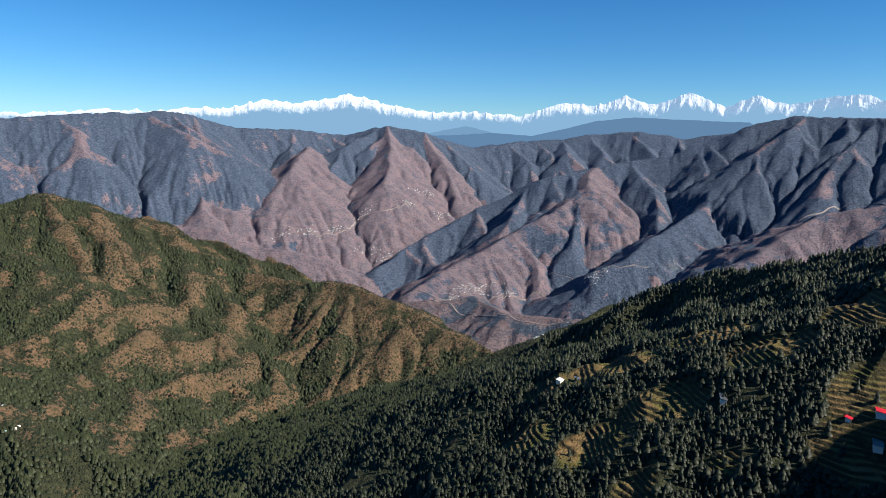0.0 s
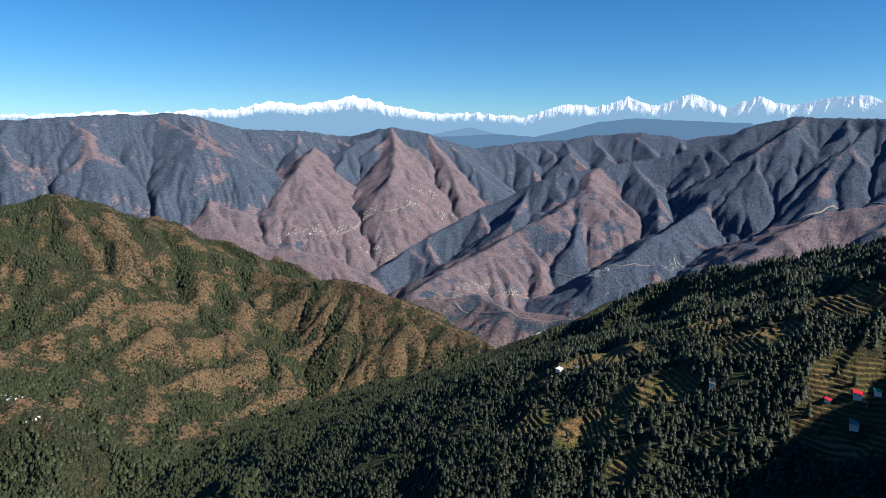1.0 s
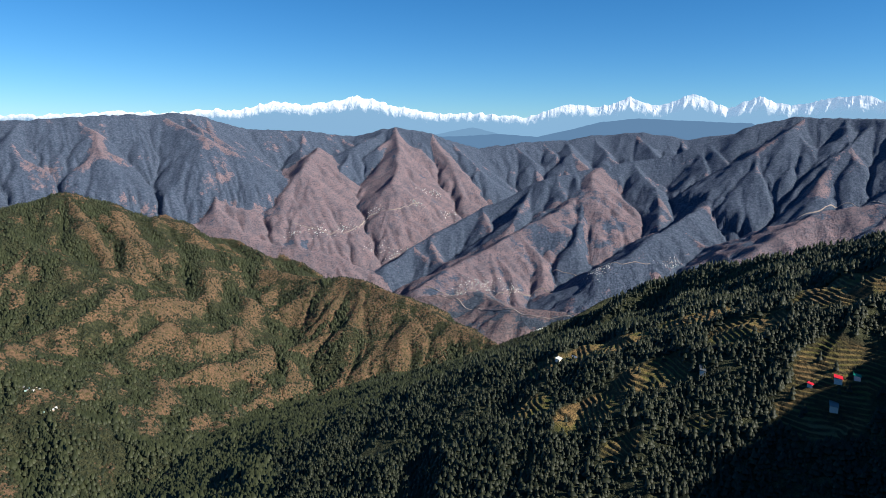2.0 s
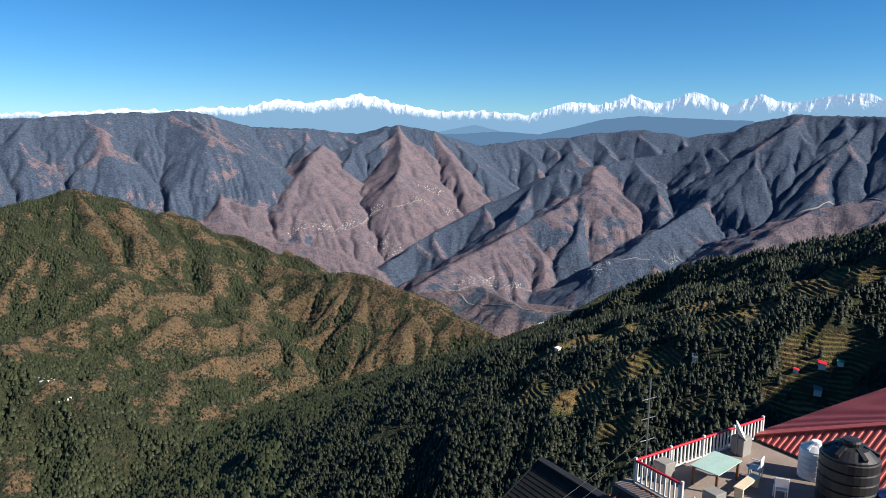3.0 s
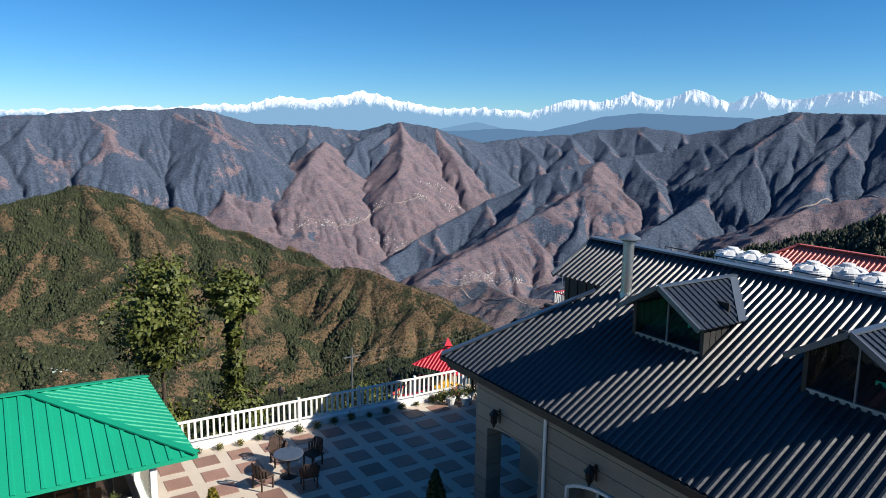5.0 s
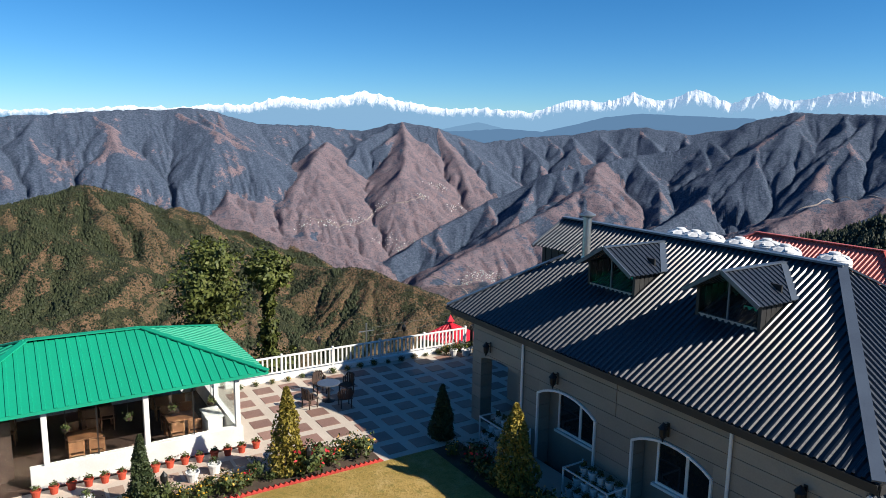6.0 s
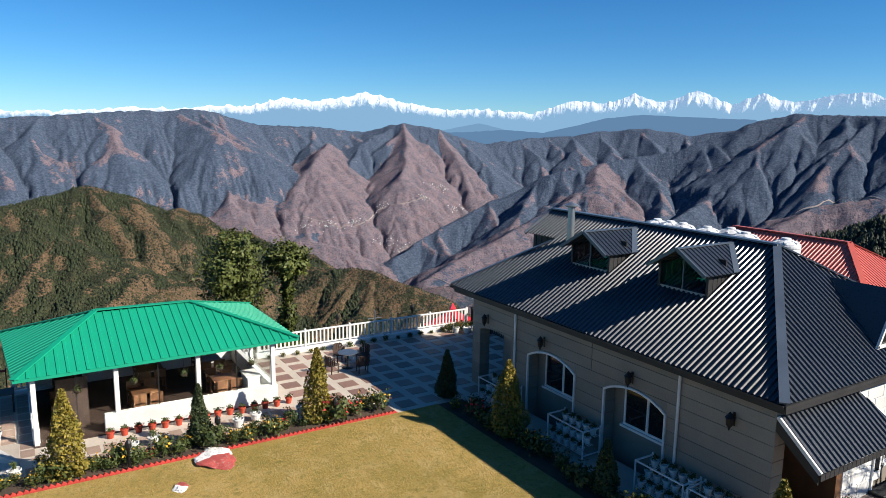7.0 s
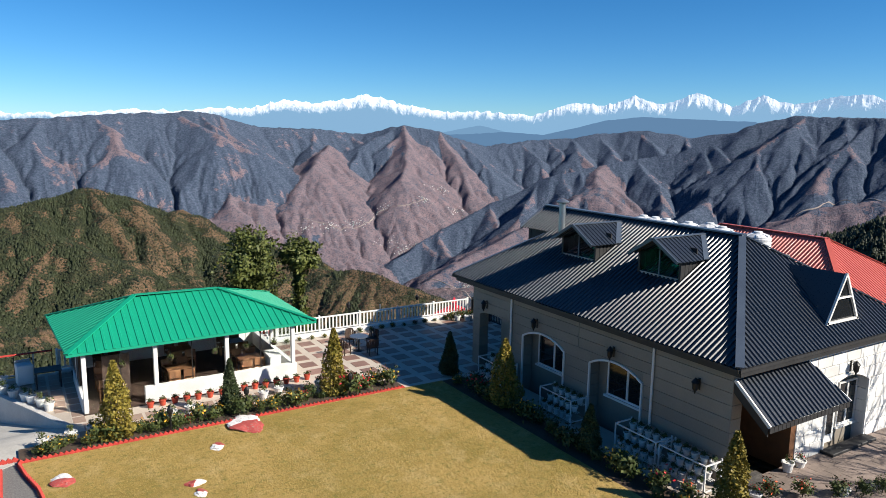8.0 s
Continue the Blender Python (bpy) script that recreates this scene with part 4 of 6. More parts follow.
cypress(3.3, 0.85, "cypress", 3, -15.6, 13.45, "golden green conical cypress beside the lawn")
cypress(2.5, 0.52, "cypress_dark", 5, -11.55, 13.75, "slim dark green cypress beside the lawn")
cypress(3.3, 0.8, "cypress", 8, -7.35, 13.6, "golden green conical cypress before the terrace")
cypress(2.3, 0.6, "cypress_dark", 11, -1.9, 13.3, "dark green cypress in the building's shade")
cypress(3.2, 0.95, "cypress", 14, -1.9, 9.2, "tall yellow-green cypress beside the hotel wall")
cypress(2.95, 0.75, "cypress", 17, -1.05, -0.75, "yellow-green cypress at the hotel corner")
cypress(2.0, 0.55, "cypress_dark", 19, -1.9, 4.3, "small dark cypress beside the hotel wall")

SHRUBS = [leaf_cloud(420, (0.42, 0.42, 0.34), 0.05, 20 + k) for k in range(4)]
BLOOMS = {}
for k, c in enumerate(("bloom", "bud", "orange")):
    BLOOMS[c] = leaf_cloud(40, (0.4, 0.4, 0.34), 0.045, 40 + k)


def shrub(x, y, s, k, flower=None, z=0.0):
    t = thing("garden_shrub", {"bloom": "leafy shrub with yellow flowers in the flower bed", "bud": "rose bush with red flowers in the bed", "orange": "leafy shrub with orange flowers beside the forecourt",
                              None: "low leafy green shrub in the flower bed"}[flower], "shrub", x, y, z, k * 47.0, "garden shrubs")
    t.scale = (s, s, s)
    part("stem", tube((0, 0, -0.05), (0, 0, 0.3), 0.02, 5, 0.01), "bark", t)
    mesh_part("foliage", SHRUBS[k % 4], "shrub", t, Matrix.Translation((0, 0, 0.3)))
    if flower:
        tagged(mesh_part("blossom", BLOOMS[flower], flower, t, Matrix.Translation((0, 0, 0.4))), kind="stuff")
    return t


rnd = random.Random(4)
x = -18.0
k = 0
while x < -4.7:
    shrub(x, 13.45 + rnd.uniform(-0.35, 0.35), rnd.uniform(0.6, 1.35) + (0.35 if x > -7 else 0), k, rnd.choice(["bloom", None, "bloom", "bloom", "bud"]) if rnd.random() < 0.75 else None)
    x += rnd.uniform(0.28, 0.55)
    k += 1
y = -2.4
while y < 12.6:
    shrub(-2.05 + rnd.uniform(-0.25, 0.25), y, rnd.uniform(0.8, 1.5), k, rnd.choice([None, None, "bud", "bloom"]))
    y += rnd.uniform(0.5, 0.9)
    k += 1
for x, y, f in ((0.75, -0.75, "orange"), (1.75, -1.2, "orange"), (2.7, -1.75, None), (3.5, -2.1, None), (4.2, -2.3, None), (4.9, -2.5, "orange"), (5.6, -2.6, None), (-1.3, 0.55, "orange"), (-1.75, 1.3, "bud")):
    shrub(x, y, rnd.uniform(0.8, 1.2), k, f)
    k += 1


# ---- pots ----
def pot_mesh(r, h):
    return lathe([(r * 0.68, 0), (r * 0.95, h * 0.86), (r * 1.06, h * 0.86), (r * 1.06, h), (r * 0.92, h), (r * 0.86, h * 0.8), (0.01, h * 0.8)], 14)


def potted(name, material, label, r, h, leaf_size, group, flower=None):
    p = thing(name, label, "potted plant", 0, 0, -60, group=group)
    part("pot", pot_mesh(r, h), material, p)
    me = leaf_cloud(90, (r * 1.1, r * 1.1, r * leaf_size), 0.035, 61 + len(name))
    tagged(mesh_part("plant", me, "shrub", p, Matrix.Translation((0, 0, h + r * leaf_size * 0.7))), kind="stuff")
    if flower:
        mesh_part("blossom", leaf_cloud(14, (r, r, r * leaf_size), 0.035, 71), flower, p, Matrix.Translation((0, 0, h + r * leaf_size)))
    return p


red_pot = potted("red_pot", "terracotta", "small red clay pot along the pavilion wall", 0.14, 0.24, 0.7, "red clay pots")
red_pot.matrix_world = pose(-14.1, 15.85, -0.03)
for i in range(1, 15):
    copy_thing(red_pot, pose(-14.1 + i * 0.46 + rnd.uniform(-0.04, 0.04), 15.85 + rnd.uniform(-0.05, 0.05), -0.03, 0, 0, rnd.uniform(0, 360)))
white_pot = potted("white_pot", "white", "white flower pot with a leafy plant", 0.2, 0.33, 0.9, "white flower pots")
white_pot.matrix_world = pose(-13.6, 14.35, -0.03)
for px_, py_ in ((-12.9, 14.5), (-10.0, 14.6), (-9.3, 14.8), (-16.3, 14.3), (-17.0, 14.1), (-7.6, 14.6), (-17.9, 13.9), (-17.5, 17.45), (-17.75, 18.05), (-18.05, 18.6), (-18.25, 19.0),
                 (-18.65, 19.6), (-19.0, 20.3), (-19.0, 21.6), (3.4, 20.9), (3.9, 20.6), (4.3, 20.9), (-0.6, -1.9), (2.9, 0.05)):
    copy_thing(white_pot, pose(px_, py_, -0.03, 0, 0, rnd.uniform(0, 360)))


def plant_rack():
    """A white stepped flower stand of thin bars."""
    r = thing("plant_rack", "white metal stepped flower stand before the wall", "plant stand", 0, 0, -70, group="white flower stands")
    for y in (-0.9, 0.9):
        part("post", box(-0.4, y - 0.02, 0, -0.36, y + 0.02, 0.95), "white", r)
        part("post", box(0.36, y - 0.02, 0, 0.4, y + 0.02, 1.05), "white", r)
        part("rail", box(-0.4, y - 0.02, 0.95, 0.4, y + 0.02, 0.99), "white", r)
        part("rail", box(-0.36, y - 0.02, 0.1, 0.36, y + 0.02, 0.13), "white", r)
    for i, (xx, zz) in enumerate(((-0.28, 0.15), (0.0, 0.42), (0.26, 0.69))):
        for dx in (-0.09, 0.0, 0.09):
            part("shelf_bar", box(xx + dx - 0.012, -0.9, zz - 0.02, xx + dx + 0.012, 0.9, zz), "white", r)
    part("top_rail", box(-0.42, -0.9, 0.96, -0.38, 0.9, 1.0), "white", r)
    return r


rack = plant_rack()
small_pot = potted("grey_pot", "white", "small white pot on the flower stand", 0.13, 0.22, 1.0, "pots on the flower stands")
first = True
for i, y in enumerate((1.25, 3.2, 7.3, 11.6)):
    m = pose(-0.5, y, -0.04)
    if i == 0:
        rack.matrix_world = m
    else:
        copy_thing(rack, m)
    for xx, zz in ((-0.28, 0.15), (0.0, 0.42), (0.26, 0.69)):
        for j in range(5):
            q = pose(-0.5 + xx, y - 0.7 + j * 0.35, zz - 0.04, 0, 0, rnd.uniform(0, 360))
            if first:
                small_pot.matrix_world, first = q, False
            else:
                copy_thing(small_pot, q)


# ---- the pavilion ----
def pavilion():
    g = thing("pavilion", "glazed dining pavilion with bright green ribbed metal roof", "pavilion")
    fl, fr, br, bl = (-16.87, 16.12, 2.45), (-7.1, 16.12, 2.5), (-7.2, 22.5, 2.5), (-17.2, 22.5, 2.5)
    rl, rr = (-14.0, 19.2, 3.75), (-10.55, 19.2, 3.7)
    for c in ([fl, fr, rr, rl], [fr, br, rr], [br, bl, rl, rr], [bl, fl, rl]):
        part("roof_slope", sheet(c, 0.3, 0.03), "green", g)
    for p, q in ((fl, rl), (bl, rl), (fr, rr), (br, rr), (rl, rr)):
        part("ridge_cap", beam(Vector(p) + Vector((0, 0, 0.04)), Vector(q) + Vector((0, 0, 0.04)), 0.22, 0.04), "green", g)
    for p, q in ((fl, fr), (fr, br), (br, bl), (bl, fl)):
        part("valance", beam(Vector(p) - Vector((0, 0, 0.05)), Vector(q) - Vector((0, 0, 0.05)), 0.03, 0.1), "green", g)
    for x in (-16.3, -13.75, -10.95, -8.1):
        part("post", box(x - 0.08, 16.3, -0.05, x + 0.08, 16.46, 2.48, 0.01), "white", g)
    for x, y in ((-8.1, 19.2), (-8.1, 22.2), (-16.3, 22.2), (-16.3, 19.2), (-12.2, 22.2)):
        part("post", box(x - 0.08, y, -0.05, x + 0.08, y + 0.16, 2.48, 0.01), "white", g)
    part("parapet", box(-14.2, 16.28, -0.05, -7.95, 16.5, 0.68, 0.015), "white", g)
    part("parapet", box(-8.18, 16.5, -0.05, -7.96, 22.3, 0.68, 0.015), "white", g)
    part("parapet", box(-16.42, 16.5, -0.05, -16.2, 20.6, 0.5, 0.015), "white", g)
    part("parapet", box(-16.4, 22.15, -0.05, -8.2, 22.36, 0.68, 0.015), "white", g)
    # floor and ceiling take dark wicker's colour to stand in for interior shade
    part("floor_slab", box(-16.4, 16.2, -0.2, -8.0, 22.3, 0.0), "wicker", g, "boarded floor coloured dark for the interior shade")
    part("ceiling_board", slab([(-16.5, 16.4, 2.46), (-7.6, 16.4, 2.46), (-7.6, 22.2, 2.46), (-16.9, 22.2, 2.46)], 0.03), "wicker", g, "boarded ceiling coloured dark for the interior shade")
    for x0, x1 in ((-16.2, -13.85), (-13.65, -11.05), (-10.85, -8.2)):
        part("glass_pane", box(x0, 16.37, 0.7 if x0 > -16 else 0.1, x1, 16.38, 2.45), "glass", g).visible_shadow = False
        part("glazing_bar", box((x0 + x1) / 2 - 0.02, 16.36, 0.7 if x0 > -16 else 0.1, (x0 + x1) / 2 + 0.02, 16.4, 2.45), "iron", g)
        part("top_rail", box(x0, 16.35, 2.38, x1, 16.41, 2.45), "white", g)
    part("glass_pane", box(-8.09, 16.6, 0.7, -8.08, 19.1, 2.45), "glass", g).visible_shadow = False
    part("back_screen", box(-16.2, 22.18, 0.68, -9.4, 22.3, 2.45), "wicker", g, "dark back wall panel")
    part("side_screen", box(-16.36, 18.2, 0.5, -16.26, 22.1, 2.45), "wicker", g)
    # brown screen, its colour darkened for the same interior shade
    part("inner_screen", box(-15.6, 17.2, 0.0, -14.6, 17.26, 1.9), "wicker", g, "inner screen coloured dark for the interior shade")


pavilion()


def dining_chair(name, material, label, group):
    c = thing(name, label, "chair", 0, 0, -80, group=group)
    part("seat", box(-0.23, -0.22, 0.42, 0.23, 0.22, 0.47, 0.015), material, c)
    part("backrest", box(-0.23, 0.19, 0.55, 0.23, 0.23, 0.9, 0.015), material, c)
    for x in (-0.2, 0.2):
        for y in (-0.19, 0.2):
            part("leg", beam((x, y, 0), (x, y, 0.43 if y < 0 else 0.6), 0.035, 0.035), material, c)
        part("armrest", box(x - 0.02, -0.2, 0.64, x + 0.02, 0.2, 0.67), material, c)
    return c


def square_table(name, material, label, group):
    t = thing(name, label, "table", 0, 0, -80, group=group)
    part("tabletop", box(-0.5, -0.4, 0.71, 0.5, 0.4, 0.75, 0.01), material, t)
    for x in (-0.44, 0.44):
        for y in (-0.34, 0.34):
            part("leg", box(x - 0.03, y - 0.03, 0, x + 0.03, y + 0.03, 0.71), material, t)
    return t


in_chair = dining_chair("dining_chair", "wood", "brown wooden chair inside the pavilion", "pavilion chairs")
in_table = square_table("dining_table", "wood", "brown wooden dining table inside the pavilion", "pavilion tables")
spots = [(-15.2, 18.2), (-12.6, 18.0), (-9.6, 18.0), (-12.0, 20.6), (-9.6, 20.6), (-15.0, 20.8)]
for i, (x, y) in enumerate(spots):
    m = pose(x, y, 0.0)
    if i:
        copy_thing(in_table, m)
    else:
        in_table.matrix_world = m
    for j, (dx, dy, rz) in enumerate(((-0.3, -0.65, 180), (0.3, -0.65, 172), (-0.3, 0.65, 4), (0.3, 0.65, -8))):
        m = pose(x + dx, y + dy, 0.0, 0, 0, rz)
        if i or j:
            copy_thing(in_chair, m)
        else:
            in_chair.matrix_world = m
counter = thing("serving_counter", "pale blue-white counter at the pavilion's end", "counter", -8.75, 17.2, 0.0)
part("body", box(-0.25, -0.45, 0, 0.25, 0.45, 0.95, 0.02), "white", counter)
part("top", box(-0.3, -0.5, 0.95, 0.3, 0.5, 1.0, 0.01), "white", counter)
hang = thing("hanging_basket", "small hanging basket with green leaves under the eave", "hanging plant", -15.0, 16.2, 1.75, group="hanging baskets")
part("basket", lathe([(0.03, -0.1), (0.1, -0.06), (0.13, 0.02)], 12), "wicker", hang)
mesh_part("leaves", leaf_cloud(110, (0.2, 0.2, 0.16), 0.04, 90), "shrub", hang, Matrix.Translation((0, 0, 0.04)))
part("cord", tube((0, 0, 0.0), (0, 0, 0.68), 0.006, 5), "iron", hang)
for x in (-13.2, -11.5, -10.2, -9.0):
    copy_thing(hang, pose(x, 16.2, 1.75, 0, 0, x * 40))

# table and wicker chairs on the terrace
rt = thing("round_table", "small round grey table on the terrace", "table", -3.9, 18.6, -0.03)
part("tabletop", lathe([(0.42, 0.7), (0.45, 0.71), (0.45, 0.74), (0.42, 0.75)], 24), "steel", rt)
part("column", tube((0, 0, 0.03), (0, 0, 0.7), 0.04, 10), "iron", rt)
part("foot", lathe([(0.26, 0), (0.26, 0.02), (0.05, 0.06)], 18), "iron", rt)
wc = thing("wicker_chair", "dark brown wicker armchair round the terrace table", "chair", -3.9, 19.5, -0.03, 0, "terrace chairs")
part("seat", box(-0.26, -0.25, 0.36, 0.26, 0.25, 0.43, 0.03), "wicker", wc)
bk = None
for i in range(9):
    a = math.radians(20 + i * 17.5)
    bk = beam((0.27 * math.cos(a), 0.27 * math.sin(a) - 0.02, 0.42), (0.3 * math.cos(a), 0.3 * math.sin(a), 0.82 if 2 <= i <= 6 else 0.64), 0.07, 0.025, bk)
part("backrest", bk, "wicker", wc)
rim = None
for i in range(8):
    a, b_ = math.radians(20 + i * 17.5), math.radians(37.5 + i * 17.5)
    rim = tube((0.3 * math.cos(a), 0.3 * math.sin(a), 0.82 if 2 <= i <= 6 else 0.66), (0.3 * math.cos(b_), 0.3 * math.sin(b_), 0.82 if 1 <= i <= 5 else 0.66), 0.025, 6, None, rim)
part("rim", rim, "wicker", wc)
for x in (-0.2, 0.2):
    for y in (-0.2, 0.2):
        part("leg", beam((x, y, 0), (x, y, 0.37), 0.04, 0.04), "wicker", wc)
for x, y, rz in ((-3.0, 18.9, -70), (-4.8, 18.3, 110), (-3.6, 17.7, 170)):
    copy_thing(wc, pose(x, y, -0.03, 0, 0, rz))


# ---- terrace railing ----
def railing(name, label, p, q, h, post_gap, bal_gap, mats, z0=0.0, base=0.2, w=0.05, group=""):
    """A balustrade from p to q with posts, balusters, top and bottom rails on a low kerb."""
    p, q = Vector((*p, z0)), Vector((*q, z0))
    ln = (q - p).length
    t = thing(name, label, "railing", p.x, p.y, p.z, math.degrees(math.atan2(q.y - p.y, q.x - p.x)), group)
    if base:
        part("kerb", box(-0.1, -0.14, -0.3, ln + 0.1, 0.14, base, 0.02), mats[0], t)
    part("bottom_rail", box(0, -0.03, base + 0.06, ln, 0.03, base + 0.12), mats[0], t)
    part("top_rail", box(-0.03, -0.05, h - 0.07, ln + 0.03, 0.05, h, 0.012), mats[1], t)
    n = max(1, round(ln / post_gap))
    post = box(-w, -w, base, w, w, h + 0.08, 0.01)
    me = part("post", post, mats[2], t)
    for i in range(1, n + 1):
        o = me.copy()
        scene.collection.objects.link(o)
        o.location = (ln * i / n, 0, 0)
    m = round(ln / bal_gap)
    bal = part("baluster", box(-0.035, -0.02, base + 0.12, 0.035, 0.02, h - 0.07), mats[0], t)
    bal.location = (ln * 0.5 / m, 0, 0)
    for i in range(1, m):
        o = bal.copy()
        scene.collection.objects.link(o)
        o.location = (ln * (i + 0.5) / m, 0, 0)
    return t


railing("terrace_railing", "white wooden balustrade along the terrace edge", (-7.0, 21.9), (4.6, 21.7), 1.0, 2.3, 0.2, ("white", "white", "white"))
railing("pavilion_railing", "white wooden balustrade behind the pavilion", (-16.9, 22.1), (-7.2, 22.75), 1.0, 2.3, 0.2, ("white", "white", "white"), base=0.1)
railing("pipe_railing", "thin red pipe railing on iron posts beside the pavilion", (-20.0, 22.1), (-17.1, 22.1), 1.05, 1.4, 1.4, ("steel", "brick_red", "iron"), base=0.0, w=0.02)
pl = thing("post_lamp", "small black lantern on a railing post", "lamp", 1.2, 21.76, 1.08, group="railing lanterns")
part("stem", tube((0, 0, 0), (0, 0, 0.18), 0.02, 8), "iron", pl)
part("lantern", lathe([(0.04, 0.18), (0.1, 0.28), (0.11, 0.42), (0.03, 0.52), (0.01, 0.56)], 8), "iron", pl)
copy_thing(pl, pose(-3.0, 21.83, 1.08))
gl_ = thing("garden_lamp", "short black garden lamp post beside the lawn", "lamp", -13.9, 12.95, 0.0, group="garden lamps")
part("post", tube((0, 0, -0.1), (0, 0, 0.75), 0.035, 8), "iron", gl_)
part("lantern", lathe([(0.05, 0.7), (0.1, 0.78), (0.1, 0.92), (0.03, 1.02), (0.01, 1.05)], 8), "iron", gl_)
copy_thing(gl_, pose(-6.9, 13.0, 0))
copy_thing(gl_, pose(-11.0, 13.5, 0))


def lawn_rock(x, y, s, seed, label):
    b = bmesh.new()
    bmesh.ops.create_icosphere(b, subdivisions=3, radius=1)
    for v in b.verts:
        n = noise.noise(v.co * 1.3 + Vector((seed, 0, 0))) * 0.45 + noise.noise(v.co * 3 + Vector((0, seed, 0))) * 0.15
        v.co = v.co * (1 + n)
        v.co = Vector((v.co.x * s, v.co.y * s * 0.75, max(v.co.z, -0.4) * s * 0.21))
    ob = solid("painted_rock", b, "rock_paint", label, "rock", "painted rocks", m=pose(x, y, 0.02, 0, 0, seed * 50))
    return ob


def rock_paint():
    m, N, L, b = nodes_of("red_white_painted_rock", 0.8)
    tc = N.new("ShaderNodeTexCoord")
    n = noise_node(N, L, tc.outputs["Object"], 1.5, 2.0)
    sep = N.new("ShaderNodeSeparateXYZ")
    L.new(tc.outputs["Object"], sep.inputs[0])
    f = math_node(N, L, "ADD", math_node(N, L, "MULTIPLY", sep.outputs[0], 1.3), n)
    fine = noise_node(N, L, tc.outputs["Object"], 14, 3)
    col = mix_col(N, L, span(N, L, f, 0.46, 0.5), (0.36, 0.06, 0.05), (0.75, 0.73, 0.7))
    L.new(mix_col(N, L, span(N, L, fine, 0.55, 0.75), col, (0.25, 0.2, 0.17)), b.inputs["Base Color"])
    add_bump(N, L, b, fine, 0.5, 0.03)
    return m


M["rock_paint"] = rock_paint()
lawn_rock(-11.35, 12.35, 0.8, 2.0, "large red and white painted rock at the lawn's edge")
lawn_rock(-12.75, 11.0, 0.3, 5.0, "small red and white painted rock in the lawn")
lawn_rock(-14.0, 8.75, 0.28, 7.3, "small red and white painted rock in the lawn")
lawn_rock(-17.5, 10.9, 0.45, 9.1, "flat red and white painted rock in the lawn")
lawn_rock(-14.0, 8.05, 0.24, 12.6, "small red and white painted rock in the lawn")

# laundry machine, bins and ramp beside the pavilion
wm = thing("washing_machine", "old white top-loading machine beside the pavilion", "washing machine", -18.2, 21.2, -0.03, 8)
part("body", box(-0.3, -0.3, 0.03, 0.3, 0.3, 0.85, 0.02), "white", wm)
part("lid", box(-0.28, -0.26, 0.85, 0.28, 0.22, 0.88, 0.008), "white", wm)
part("control_panel", box(-0.3, 0.22, 0.85, 0.3, 0.3, 0.98, 0.008), "steel", wm)
mt = square_table("work_table", "dark", "dark work table beside the pavilion", "work tables")
mt.matrix_world = pose(-17.35, 20.4, -0.03)
solid("ramp_wall", slab([(-16.87, 15.22, 0.02), (-16.87, 15.42, 0.02), (-17.85, 17.68, 0.02), (-18.95, 19.98, 0.02), (-19.95, 22.3, 0.02), (-20.15, 22.2, 0.02), (-19.15, 19.9, 0.02), (-18.06, 17.6, 0.02), (-17.3, 15.85, 0.02)], 2.0), "wall_pale", "low white retaining wall beside the ramp", "wall", kind="structure")

# plants along the balustrade and by its end
for i in range(16):
    shrub(-6.6 + i * 0.68, 21.45 + rnd.uniform(-0.08, 0.08), rnd.uniform(0.35, 0.6), k, rnd.choice([None, None, "bud", "bloom"]), -0.05)
    k += 1
for x, y, f in ((3.2, 21.2, "bloom"), (3.9, 21.3, "bud"), (4.4, 21.1, "bloom")):
    shrub(x, y, 0.95, k, f, -0.03)
    k += 1
railing("side_railing", "dark iron railing beside the house end", (4.9, 16.2), (4.9, 21.6), 1.0, 1.8, 0.16, ("iron", "iron", "iron"), base=0.0)
nb = thing("red_cabinet", "small red-brown wooden cabinet behind the balustrade", "cabinet", -7.4, 23.2, -0.75, 15)
part("body", box(-0.35, -0.3, 0, 0.35, 0.3, 1.5, 0.02), "wood", nb)
part("roof", slab([(-0.5, -0.45, 1.55), (0.5, -0.45, 1.55), (0.5, 0.45, 1.8), (-0.5, 0.45, 1.8)], 0.06), "terracotta", nb)
part("door", box(-0.28, -0.33, 0.1, 0.28, -0.3, 1.4, 0.01), "terracotta", nb)

# dark stone steps at the house corner and pots before the entrance
st = thing("corner_steps", "two dark stone steps at the house corner", "steps", 1.25, 0.1, -0.05)
part("step", box(-0.55, -0.35, 0, 0.5, 0.2, 0.14, 0.012), "stone", st)
part("step", box(-0.55, -0.05, 0.14, 0.3, 0.2, 0.28, 0.012), "stone", st)
orange_pot = potted("bowl_pot", "white", "white bowl with red-flowered plant before the entrance", 0.2, 0.24, 1.0, "flower bowls", "bud")
orange_pot.matrix_world = pose(3.6, 0.05, -0.05)
copy_thing(orange_pot, pose(0.35, -0.55, -0.05))
copy_thing(orange_pot, pose(3.0, -1.75, -0.05))


